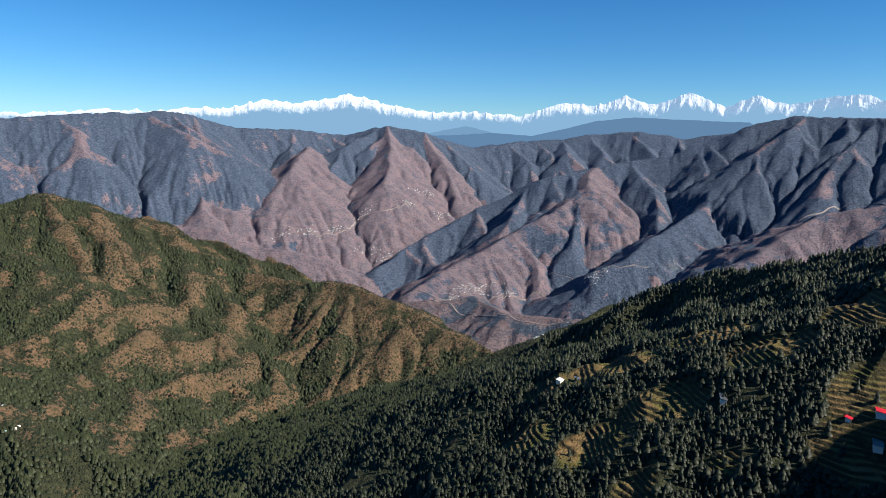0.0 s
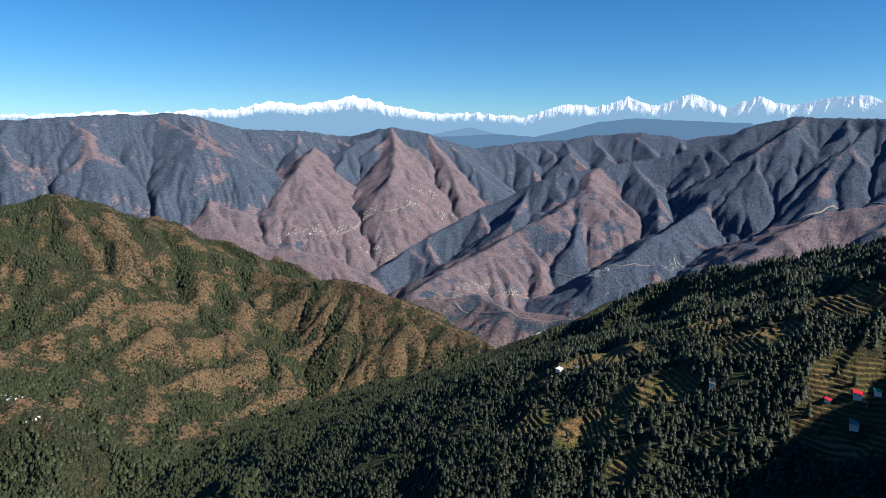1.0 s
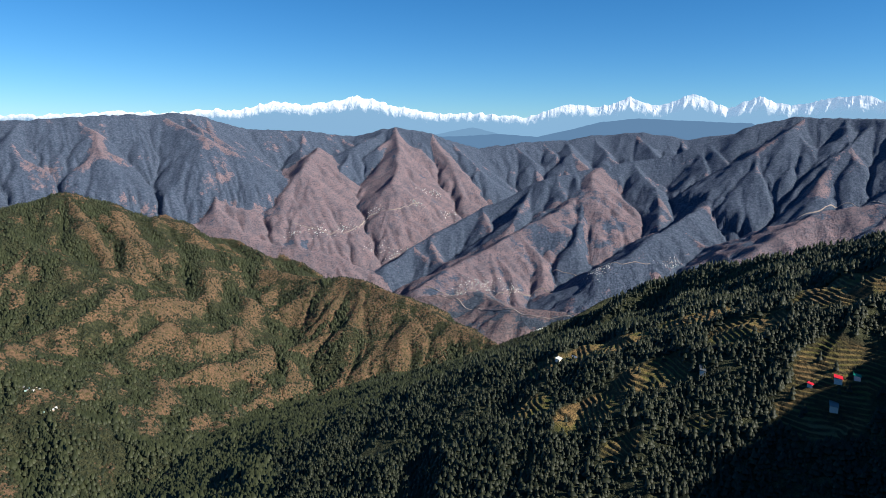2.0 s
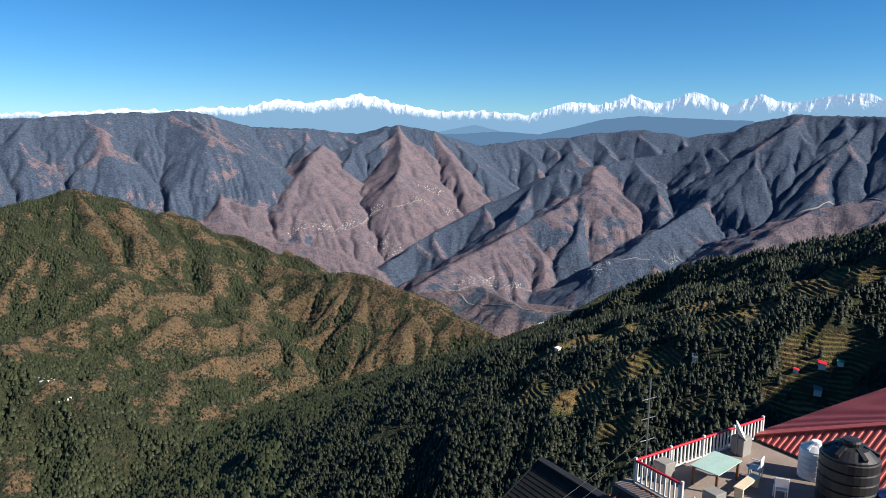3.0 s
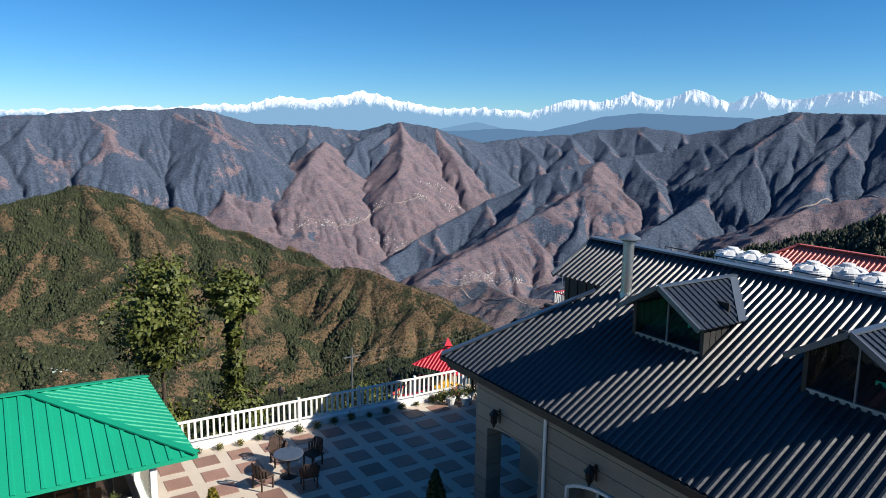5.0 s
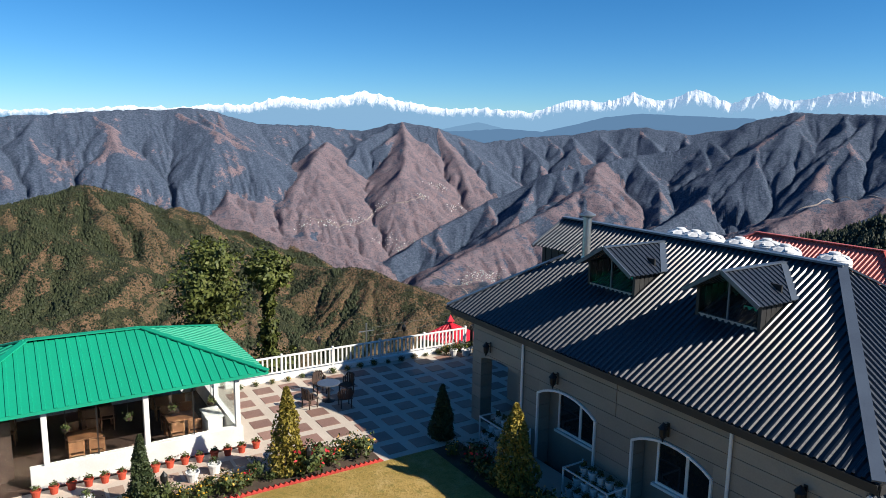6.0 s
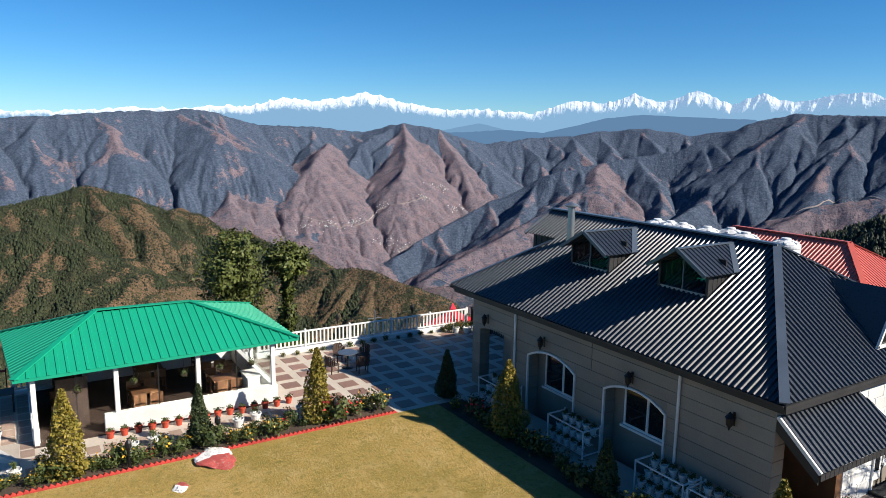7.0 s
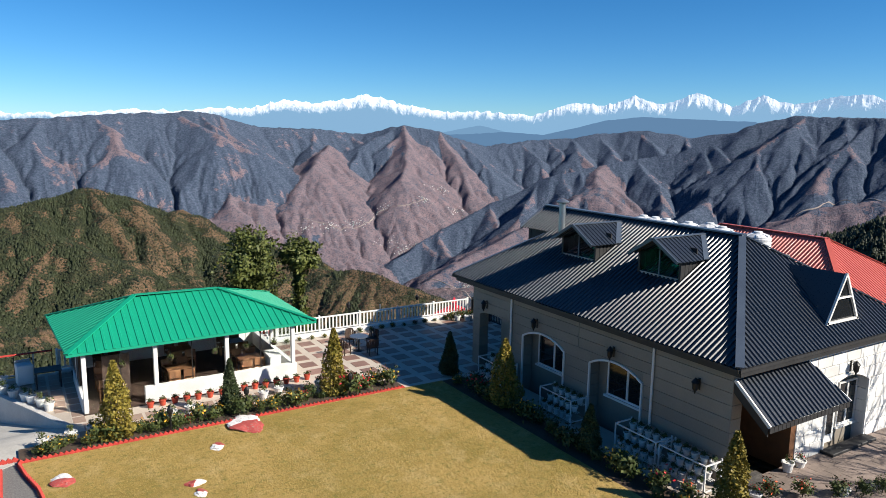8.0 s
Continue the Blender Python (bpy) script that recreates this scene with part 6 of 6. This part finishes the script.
def woods(name, label, x, y, z, r, h0, h1, wide, tiers, sides, material):
    """Many trees as one mesh: stacked uneven cones."""
    n = len(x)
    h = r.uniform(h0, h1, n) * (0.75 + 0.5 * vnoise(x / 30, y / 30))
    w = wide * h * r.uniform(0.7, 1.25, n)
    rot = r.uniform(0, 6.283, n)
    V, F = [], []
    base = 0
    for t in range(tiers):
        f0, f1 = (0.06 + 0.8 * t / tiers), min(1.0, 0.06 + 0.8 * t / tiers + 0.62 + 0.15 * (tiers == 1))
        k = (1 - t / tiers) ** 0.7
        if t == tiers - 1:
            f1 = 1.0
        ring = []
        for s in range(sides):
            a = rot + 6.283 * s / sides + t
            q = k * w * r.uniform(0.65, 1.3, n)
            ring.append(np.stack([x + q * np.cos(a), y + q * np.sin(a), z - 0.6 + h * (f0 + 0.1 * r.random(n))], 1))
        tip = np.stack([x + 0.12 * w * r.normal(size=n), y + 0.12 * w * r.normal(size=n), z - 0.6 + h * f1], 1)
        block = np.stack(ring + [tip], 1)
        V.append(block.reshape(-1, 3))
        ids = base + np.arange(n)[:, None] * (sides + 1)
        for s in range(sides):
            F.append(np.stack([ids[:, 0] + s, ids[:, 0] + (s + 1) % sides, ids[:, 0] + sides], 1))
        base += n * (sides + 1)
    V, F = np.concatenate(V), np.concatenate(F)
    me = bpy.data.meshes.new(name)
    me.vertices.add(len(V))
    me.vertices.foreach_set("co", V.astype(np.float32).ravel())
    me.loops.add(F.size)
    me.loops.foreach_set("vertex_index", F.astype(np.int32).ravel())
    me.polygons.add(len(F))
    me.polygons.foreach_set("loop_start", np.arange(0, F.size, 3, dtype=np.int32))
    me.update(calc_edges=True)
    me.materials.append(M[material])
    return tagged(new(name, me), label, "forest", kind="stuff")


M["wood_far"] = leaf_mat("hill_scrub", (0.014, 0.022, 0.01), (0.06, 0.07, 0.03))
x, y, z, r = scatter(66000, 5, 12, 75, 230, 1250, lambda x, y, z, w, f, fd, r: (x > 52 + 0.312 * (y - 81)) & ((fd < 0.04) | (r.random(len(x)) < 0.025)) & (z > -480) & (w + 0.9 * (fbm(x / 60, y / 60, 3) - 0.5) + 0.15 * r.normal(size=len(x)) > 0.68))
woods("conifer_wood", "dense dark conifer forest on the near hillside", x, y, z, r, 3.2, 9.5, 0.4, 2, 6, "conifer")
x, y, z, r = scatter(95000, 6, -8, 34, 500, 2650, lambda x, y, z, w, f, fd, r: (f < 0.5) & (x < 52 + 0.312 * (y - 81) + 9e9 * (y > 905)) & (w + 0.45 * (fbm(x / 110, y / 110, 4) - 0.5) + 0.05 * r.normal(size=len(x)) > 0.68))
woods("hill_wood", "oak and scrub cover on the hill across the valley", x, y, z, r, 6, 11, 0.46, 1, 6, "wood_far")
x, y, z, r = scatter(70000, 16, -8, 40, 900, 2650, lambda x, y, z, w, f, fd, r: (f < 0.5) & (w + 0.7 * (fbm(x / 60, y / 60, 3) - 0.5) > 0.5 * r.random(len(x))))
woods("hill_scrub", "scattered bushes on the dry open hillside", x, y, z, r, 2.5, 5, 0.6, 1, 5, "conifer")
x, y, z, r = scatter(9000, 8, 25, 75, 900, 1500, lambda x, y, z, w, f, fd, r: (f < 0.5) & (w > 0.5))
woods("ridge_wood", "dark forest on the shaded ridge", x, y, z, r, 8, 13, 0.35, 2, 6, "conifer")
x, y, z, r = scatter(7000, 9, -60, 90, 26, 240, lambda x, y, z, w, f, fd, r: (z < -16) & ~((x > 15) & (x < 56) & (y < 58) & (y > 5)) & ~((abs(x - 2) < 16) & (y < 75)))
woods("slope_wood", "oak and pine wood on the slope below the hotel", x, y, z, r, 4, 8, 0.3, 2, 7, "conifer")


# ---- hamlets in the valleys ----
def hamlet_mat():
    m, N, L, b = nodes_of("village_plaster", 0.85, 0.0, 0.2)
    g = N.new("ShaderNodeNewGeometry")
    ramp = N.new("ShaderNodeValToRGB")
    ramp.color_ramp.interpolation = "CONSTANT"
    for i, (pos, c) in enumerate(((0.0, (0.7, 0.7, 0.68, 1)), (0.4, (0.4, 0.42, 0.42, 1)), (0.62, (0.45, 0.36, 0.3, 1)), (0.78, (0.3, 0.45, 0.42, 1)), (0.9, (0.25, 0.24, 0.24, 1)))):
        e = ramp.color_ramp.elements[i] if i < 2 else ramp.color_ramp.elements.new(pos)
        e.position, e.color = pos, c
    L.new(g.outputs["Random Per Island"], ramp.inputs[0])
    L.new(ramp.outputs[0], b.inputs["Base Color"])
    return m


M["hamlet"] = hamlet_mat()

def hamlet(name, label, spots, count, spread, seed, small=1.0):
    """Clusters of little flat-roofed houses far below, as one mesh."""
    r = np.random.default_rng(seed)
    b = bmesh.new()
    place = np.array([(cx + r.normal() * spread * w, cy + r.normal() * spread * 0.5 * w) for cx, cy, w in spots for _ in range(int(count * w))])
    for (x, y), z in zip(place, land(place[:, 0], place[:, 1])[0]):
        sx, sy, sz = r.uniform(3, 7) * small, r.uniform(3, 6) * small, r.uniform(2.5, 6) * small
        m = pose(x, y, float(z) + sz / 2 - 0.8, 0, 0, r.uniform(0, 90)) @ Matrix.Diagonal((sx, sy, sz, 1))
        bmesh.ops.create_cube(b, size=1, matrix=m)
    ob = solid(name, b, "hamlet", label, "houses", kind="stuff")
    return ob


hamlet("valley_town", "small white houses of a far valley town", [(1384, 1916, 1.0), (1323, 1924, 1.0), (1450, 1866, 0.6), (1250, 1905, 0.5), (1648, 1678, 0.9), (1880, 1585, 0.7), (1060, 1275, 0.3)], 120, 34, 3, 0.42)
hamlet("upland_village", "scattered white houses on the far slopes", [(1150, 2768, 0.8), (1258, 2788, 0.7), (1420, 2851, 0.7), (1625, 2815, 0.5), (1793, 2797, 0.7), (1341, 2641, 0.7), (1412, 2579, 0.8),
                                                                      (1789, 2940, 0.7), (1040, 2790, 0.5), (2452, 1353, 0.4)], 75, 40, 4, 0.55)
hamlet("hill_farm", "small farm houses on the hill across the valley", [(55, 1400, 0.5), (83, 1339, 0.4)], 16, 22, 5, 0.55)


M["track"] = mat("pale_dust_road", (0.4, 0.335, 0.3), (0.3, 0.255, 0.23), 0.05, 0.4, 0.95)


def hill_road(label, line, wide):
    """A cut road along the plan's points: it keeps an even grade, with banks that fall off to both sides."""
    pts = []
    for (ax, ay), (bx, by) in zip(line, line[1:]):
        n = max(2, int(math.hypot(bx - ax, by - ay) / 7))
        pts += [(ax + (bx - ax) * i / n, ay + (by - ay) * i / n) for i in range(n)]
    P = np.array(pts + [line[-1]])
    for _ in range(6):
        P[1:-1] = 0.5 * P[1:-1] + 0.25 * (P[2:] + P[:-2])
    P[1:-1] += 9 * (np.stack([vnoise(P[1:-1, 0] / 40, P[1:-1, 1] / 40), vnoise(P[1:-1, 1] / 40 + 9, P[1:-1, 0] / 40)], 1) - 0.5)
    d = np.gradient(P, axis=0)
    side = np.stack([-d[:, 1], d[:, 0]], 1) / np.hypot(d[:, 0], d[:, 1])[:, None] * wide / 2
    h = np.max([land(P[:, 0] + k * side[:, 0], P[:, 1] + k * side[:, 1])[0] for k in (-1, 0, 1)], axis=0) + 0.6
    b = bmesh.new()
    rows = [[b.verts.new((p[0] + k * q[0], p[1] + k * q[1], z + dz)) for k, dz in ((-1.5, -5), (-1, 0), (1, 0), (1.5, -5))] for p, q, z in zip(P, side, h)]
    for lo, hi in zip(rows, rows[1:]):
        for i in range(3):
            b.faces.new((lo[i], lo[i + 1], hi[i + 1], hi[i]))
    bmesh.ops.recalc_face_normals(b, faces=b.faces[:])
    return solid("road", b, "track", label, "road", kind="structure")


hill_road("pale dusty road through the valley town", [(1159, 2000), (1215, 1925), (1303, 1893), (1441, 1862), (1534, 1838), (1600, 1760)], 2.4)
hill_road("pale road cut along the gorge above the river", [(1120, 1850), (1155, 1768), (1172, 1640), (1220, 1510), (1291, 1414)], 2.6)
hill_road("pale road cut across the bare eastern spur", [(2330, 1450), (2381, 1418), (2470, 1402), (2523, 1356), (2521, 1240)], 3.4)
hill_road("pale hill road winding below the bare peaks", [(1040, 2840), (1097, 2810), (1179, 2751), (1300, 2767), (1401, 2860), (1503, 2799), (1635, 2807)], 2.8)
hill_road("pale road between the fields of the lower slope", [(1640, 1925), (1690, 1835), (1672, 1700), (1730, 1640), (1803, 1611)], 2.2)


def far_house(x, y, wide, deep, roof_mat, label, rz):
    z = float(land(np.array([float(x)]), np.array([float(y)]))[0][0])
    h = thing("farm_house", label, "house", x, y, z, rz, "terrace farm houses")
    part("wall", box(-wide / 2, -deep / 2, -2, wide / 2, deep / 2, 3.0), "white", h)
    part("roof", slab([(-wide / 2 - 0.5, -deep / 2 - 0.5, 3.0), (wide / 2 + 0.5, -deep / 2 - 0.5, 3.0), (wide / 2 + 0.5, deep / 2 + 0.5, 4.2), (-wide / 2 - 0.5, deep / 2 + 0.5, 4.2)], 0.25), roof_mat, h)
    for i in (-1, 1):
        part("window", box(i * wide / 4 - 0.5, -deep / 2 - 0.03, 1.0, i * wide / 4 + 0.5, -deep / 2, 2.1), "pane_dark", h)


far_house(579, 465, 16, 5, "steel", "long shed with pale tin roof among terraces", 40)
far_house(612, 357, 9, 6, "kiosk", "farm house with pink-red tin roof", 30)
far_house(589, 346, 12, 6, "steel", "farm house with pale tin roof", 30)
far_house(628, 350, 7, 5, "green", "farm house with green tin roof", 30)
far_house(598, 372, 4, 4, "kiosk", "small shed with red tin roof", 10)
far_house(570, 655, 8, 5, "white", "white farm house among terraced fields", 20)
far_house(585, 645, 6, 5, "steel", "small farm house with tin roof", 50)

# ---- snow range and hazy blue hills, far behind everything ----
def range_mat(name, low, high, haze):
    """Distance: glowing snow with bare rock where the range stands clear, emitted haze blue towards its foot."""
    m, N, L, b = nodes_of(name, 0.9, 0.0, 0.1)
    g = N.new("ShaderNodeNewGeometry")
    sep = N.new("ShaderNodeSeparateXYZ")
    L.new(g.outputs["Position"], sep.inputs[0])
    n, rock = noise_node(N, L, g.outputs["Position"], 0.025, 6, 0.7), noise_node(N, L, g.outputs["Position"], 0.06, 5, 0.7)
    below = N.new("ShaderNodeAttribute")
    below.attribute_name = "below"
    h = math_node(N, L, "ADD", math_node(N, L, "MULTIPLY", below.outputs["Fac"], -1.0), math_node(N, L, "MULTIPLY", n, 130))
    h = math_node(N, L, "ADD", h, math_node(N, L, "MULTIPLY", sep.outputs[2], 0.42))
    # the blue haze is painted as an emitting colour
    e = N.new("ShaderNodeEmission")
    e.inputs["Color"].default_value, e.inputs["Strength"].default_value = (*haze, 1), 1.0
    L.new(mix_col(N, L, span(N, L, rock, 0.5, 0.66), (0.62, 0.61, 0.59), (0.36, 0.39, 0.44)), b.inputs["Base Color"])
    # added bluish glow stands in for daylight on the snow
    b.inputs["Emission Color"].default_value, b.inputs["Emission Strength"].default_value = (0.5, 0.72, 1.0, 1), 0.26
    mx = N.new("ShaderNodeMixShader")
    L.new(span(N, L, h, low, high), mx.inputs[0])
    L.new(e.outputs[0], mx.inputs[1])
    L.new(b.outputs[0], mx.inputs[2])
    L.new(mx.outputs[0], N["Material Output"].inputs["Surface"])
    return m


def far_range(name, label, crest, dist, depth, jag, material, category):
    """A far range along bearings (degrees, height): crest, ribs and foot."""
    az = np.linspace(crest[0][0], crest[-1][0], 1500)
    top = np.interp(az, [c[0] for c in crest], [c[1] for c in crest])
    u = az * 1.3
    top = top + jag * (fbm(u * 0.8, u * 0 + 3, 5, True) - 0.62) + 0.3 * jag * (fbm(u * 2.3, u * 0 + 8, 3, True) - 0.6)
    rows = 44
    V = []
    for i in range(rows):
        f = i / (rows - 1)
        rib = fbm(u * 0.8 + f * 1.5, u * 0.3 + f * 3.0, 3, True)
        spur = fbm(u * 0.75 + f * 4.0, u * 0.3 - f * 6.0, 4, True)
        z = top - f * (top + 420) * (0.82 + 0.18 * f) - f * (1 - f) * 60 * rib * (jag > 10)
        d = dist - depth * f - (depth * 0.35 * (rib - 0.5) + 1.1 * jag * (spur - 0.5)) * min(1, f * 9)
        V.append(np.stack([40 + d * np.sin(np.radians(az)), 70 + d * np.cos(np.radians(az)), z], 1))
    V = np.concatenate(V)
    n = len(az)
    i = np.arange(rows - 1)[:, None] * n
    j = np.arange(n - 1)[None, :]
    F = np.stack([i + j, i + j + 1, i + n + j + 1, i + n + j], -1).reshape(-1, 4)
    me = bpy.data.meshes.new(name)
    me.from_pydata(V.tolist(), [], F.tolist())
    me.attributes.new("below", "FLOAT", "POINT").data.foreach_set("value", (np.tile(top, rows) - V[:, 2]).astype(np.float32))
    me.materials.append(material)
    return tagged(new(name, me), label, category, kind="structure")


SNOW = [(-14, 80), (-6.6, 62), (-2.3, 62), (2.1, 65), (7.8, 102), (11.2, 99), (14.2, 121), (16.8, 137), (18.9, 183), (21.2, 159), (23.6, 199), (25.5, 231), (28.0, 180),
        (30.5, 139), (35.6, 127), (38.7, 112), (42.2, 198), (44.3, 177), (46.6, 242), (48.7, 186), (51.1, 259), (53.7, 180), (55.7, 240), (57.8, 187), (59.2, 212),
        (61.9, 249), (64.6, 193), (69.1, 210), (73.2, 158), (80, 150)]
far_range("backdrop_snow_range", "distant snow-covered mountain range over blue haze", SNOW, 4810, 130, 33, range_mat("far_snow_glow", 40, 112, (0.145, 0.262, 0.39)), "mountains")
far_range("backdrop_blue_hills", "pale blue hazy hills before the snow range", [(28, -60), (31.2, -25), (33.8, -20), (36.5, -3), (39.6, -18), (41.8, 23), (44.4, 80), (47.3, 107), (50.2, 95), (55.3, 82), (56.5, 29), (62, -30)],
          4720, 20, 6, range_mat("far_blue_haze", 5000, 5001, (0.072, 0.138, 0.232)), "hills")
far_range("backdrop_pale_hill", "palest hazy hill far off", [(29, -30), (31.2, -17), (32.9, 13), (34.5, 37), (36.5, -1), (39.2, -34)], 4732, 10, 5, range_mat("far_pale_haze", 5000, 5001, (0.108, 0.2, 0.31)), "hills")


# ---- leafless tree beside the forecourt, whose shade falls on the south wall ----
def bare_tree(x, y, z, seed):
    r = random.Random(seed)
    t = thing("bare_tree", "leafless slender tree beside the forecourt", "tree", x, y, z)
    part("trunk", tube((0, 0, -0.3), (0, 0, 3.2), 0.13, 8, 0.09), "bark", t)

    def grow(p, d, ln, rad, depth, bm):
        q = p + d * ln
        bm = tube(p, q, rad, 5, rad * 0.65, bm)
        if depth:
            for _ in range(3):
                nd = (d + Vector((r.uniform(-0.7, 0.7), r.uniform(-0.7, 0.7), r.uniform(-0.15, 0.5)))).normalized()
                bm = grow(p.lerp(q, r.uniform(0.55, 1.0)), nd, ln * r.uniform(0.6, 0.8), rad * 0.6, depth - 1, bm)
        return bm
    for k in range(5):
        a = k * 1.26
        part("limb", grow(Vector((0, 0, 2.2 + 0.25 * k)), Vector((math.cos(a) * 0.7, math.sin(a) * 0.7, 0.75)).normalized(), 1.7, 0.055, 3, None), "bark", t)


bare_tree(9.4, -3.7, -0.05, 6)
bare_tree(11.6, -4.9, -0.05, 9)
bare_tree(8.9, -7.4, -0.05, 12)


# ---- grass blades on the lawn ----
def grass(n, x0, x1, y0, y1, seed):
    r = np.random.default_rng(seed)
    x, y = r.uniform(x0, x1, n), r.uniform(y0, y1, n)
    a, h, w = r.uniform(0, 6.283, n), r.uniform(0.015, 0.04, n), r.uniform(0.006, 0.014, n)
    lx, ly = r.normal(size=n) * 0.02, r.normal(size=n) * 0.02
    A = np.stack([x - w * np.cos(a), y - w * np.sin(a), 0 * x], 1)
    B = np.stack([x + w * np.cos(a), y + w * np.sin(a), 0 * x], 1)
    C = np.stack([x + lx, y + ly, h], 1)
    V = np.stack([A, B, C], 1).reshape(-1, 3)
    me = bpy.data.meshes.new("lawn_grass")
    me.vertices.add(3 * n)
    me.vertices.foreach_set("co", V.astype(np.float32).ravel())
    me.loops.add(3 * n)
    me.loops.foreach_set("vertex_index", np.arange(3 * n, dtype=np.int32))
    me.polygons.add(n)
    me.polygons.foreach_set("loop_start", np.arange(0, 3 * n, 3, dtype=np.int32))
    me.update(calc_edges=True)
    me.materials.append(M["grass"])
    tagged(new("lawn_grass", me), "short dry grass blades of the lawn", "grass", kind="stuff")


M["grass"] = leaf_mat("dry_grass", (0.32, 0.23, 0.06), (0.5, 0.34, 0.11))
grass(110000, -18.2, -2.7, -2, 12.8, 77)


# ---- pieces: terrace tiles and lawn edging ----
terrace = bpy.data.objects["terrace"]
tile_me = None
for i in range(14):
    for j in range(8):
        x, y = -6.9 + i * 1.08, 13.55 + j * 1.04
        if x > 7.8:
            continue
        if tile_me is None:
            o = part("tile", box(-0.36, -0.34, 0, 0.36, 0.34, 0.018, 0.006), "tile_red", terrace)
            tile_me = o.data
        else:
            o = new("tile", tile_me)
            o.parent = terrace
        o.location = (x, y, -0.034)
flag_me = None
for i in range(20):
    for j in range(2):
        x, y = -16.5 + i * 0.53 + 0.2 * (j % 2), 14.4 + j * 0.72
        if flag_me is None:
            o = part("flagstone", box(-0.21, -0.3, 0, 0.21, 0.3, 0.015, 0.005), "flag", terrace)
            flag_me = o.data
        else:
            o = new("flagstone", flag_me)
            o.parent = terrace
        o.location = (x, y, -0.034)
edge = thing("lawn_edging", "red painted bricks set slantwise round the lawn", "edging", 0, 0, 0, kind="structure")
brick_me = None
rim_line = [(-18.62, 12.85), (-18.45, 11.9), (-18.15, 10.75), (-18.0, 9.6), (-18.0, 7.5)]
for i in range(160):
    if i < 86:
        x, y, rz = -18.53 + i * 0.165, 12.9, 0
    elif i < 118:
        y = 12.75 - (i - 86) * 0.165
        x, rz = float(np.interp(-y, [-p[1] for p in rim_line], [p[0] for p in rim_line])), 105 if y > 10 else 90
    elif i < 122:
        x, y, rz = -18.7 - (i - 118) * 0.165, 13.2, 0
    else:
        x, y, rz = -19.1, 12.5 - (i - 122) * 0.165, 90
    if brick_me is None:
        o = part("brick", box(-0.1, -0.04, -0.06, 0.1, 0.04, 0.07, 0.008), "brick_red", edge)
        brick_me = o.data
    else:
        o = new("brick", brick_me)
        o.parent = edge
    o.matrix_local = pose(x, y, 0.01, 0, 38, rz)

# stone slabs of the forecourt and paving beside the pavilion
entrance = bpy.data.objects["entrance_floor"]
slab_me = None
for i in range(16):
    for j in range(8):
        x, y = 0.45 + i * 0.6 + 0.3 * (j % 2), -2.7 + j * 0.4
        if y > 0.15:
            continue
        if slab_me is None:
            o = part("paving_slab", box(-0.292, -0.192, 0, 0.292, 0.192, 0.014, 0.004), "court", entrance)
            slab_me = o.data
        else:
            o = new("paving_slab", slab_me)
            o.parent = entrance
        o.location = (x, y, -0.054)
side = bpy.data.objects["side_terrace"]
for i in range(7):
    for j in range(9):
        x, y = -16.6 - i * 0.53, 15.9 + j * 0.7
        if x < float(np.interp(y, [15.4, 17.6, 19.9, 22.2], [-16.95, -17.95, -19.05, -20.05])) + 0.5 or y > 21.9:
            continue
        o = new("flagstone", flag_me)
        o.parent = side
        o.location = (x, y, -0.038)
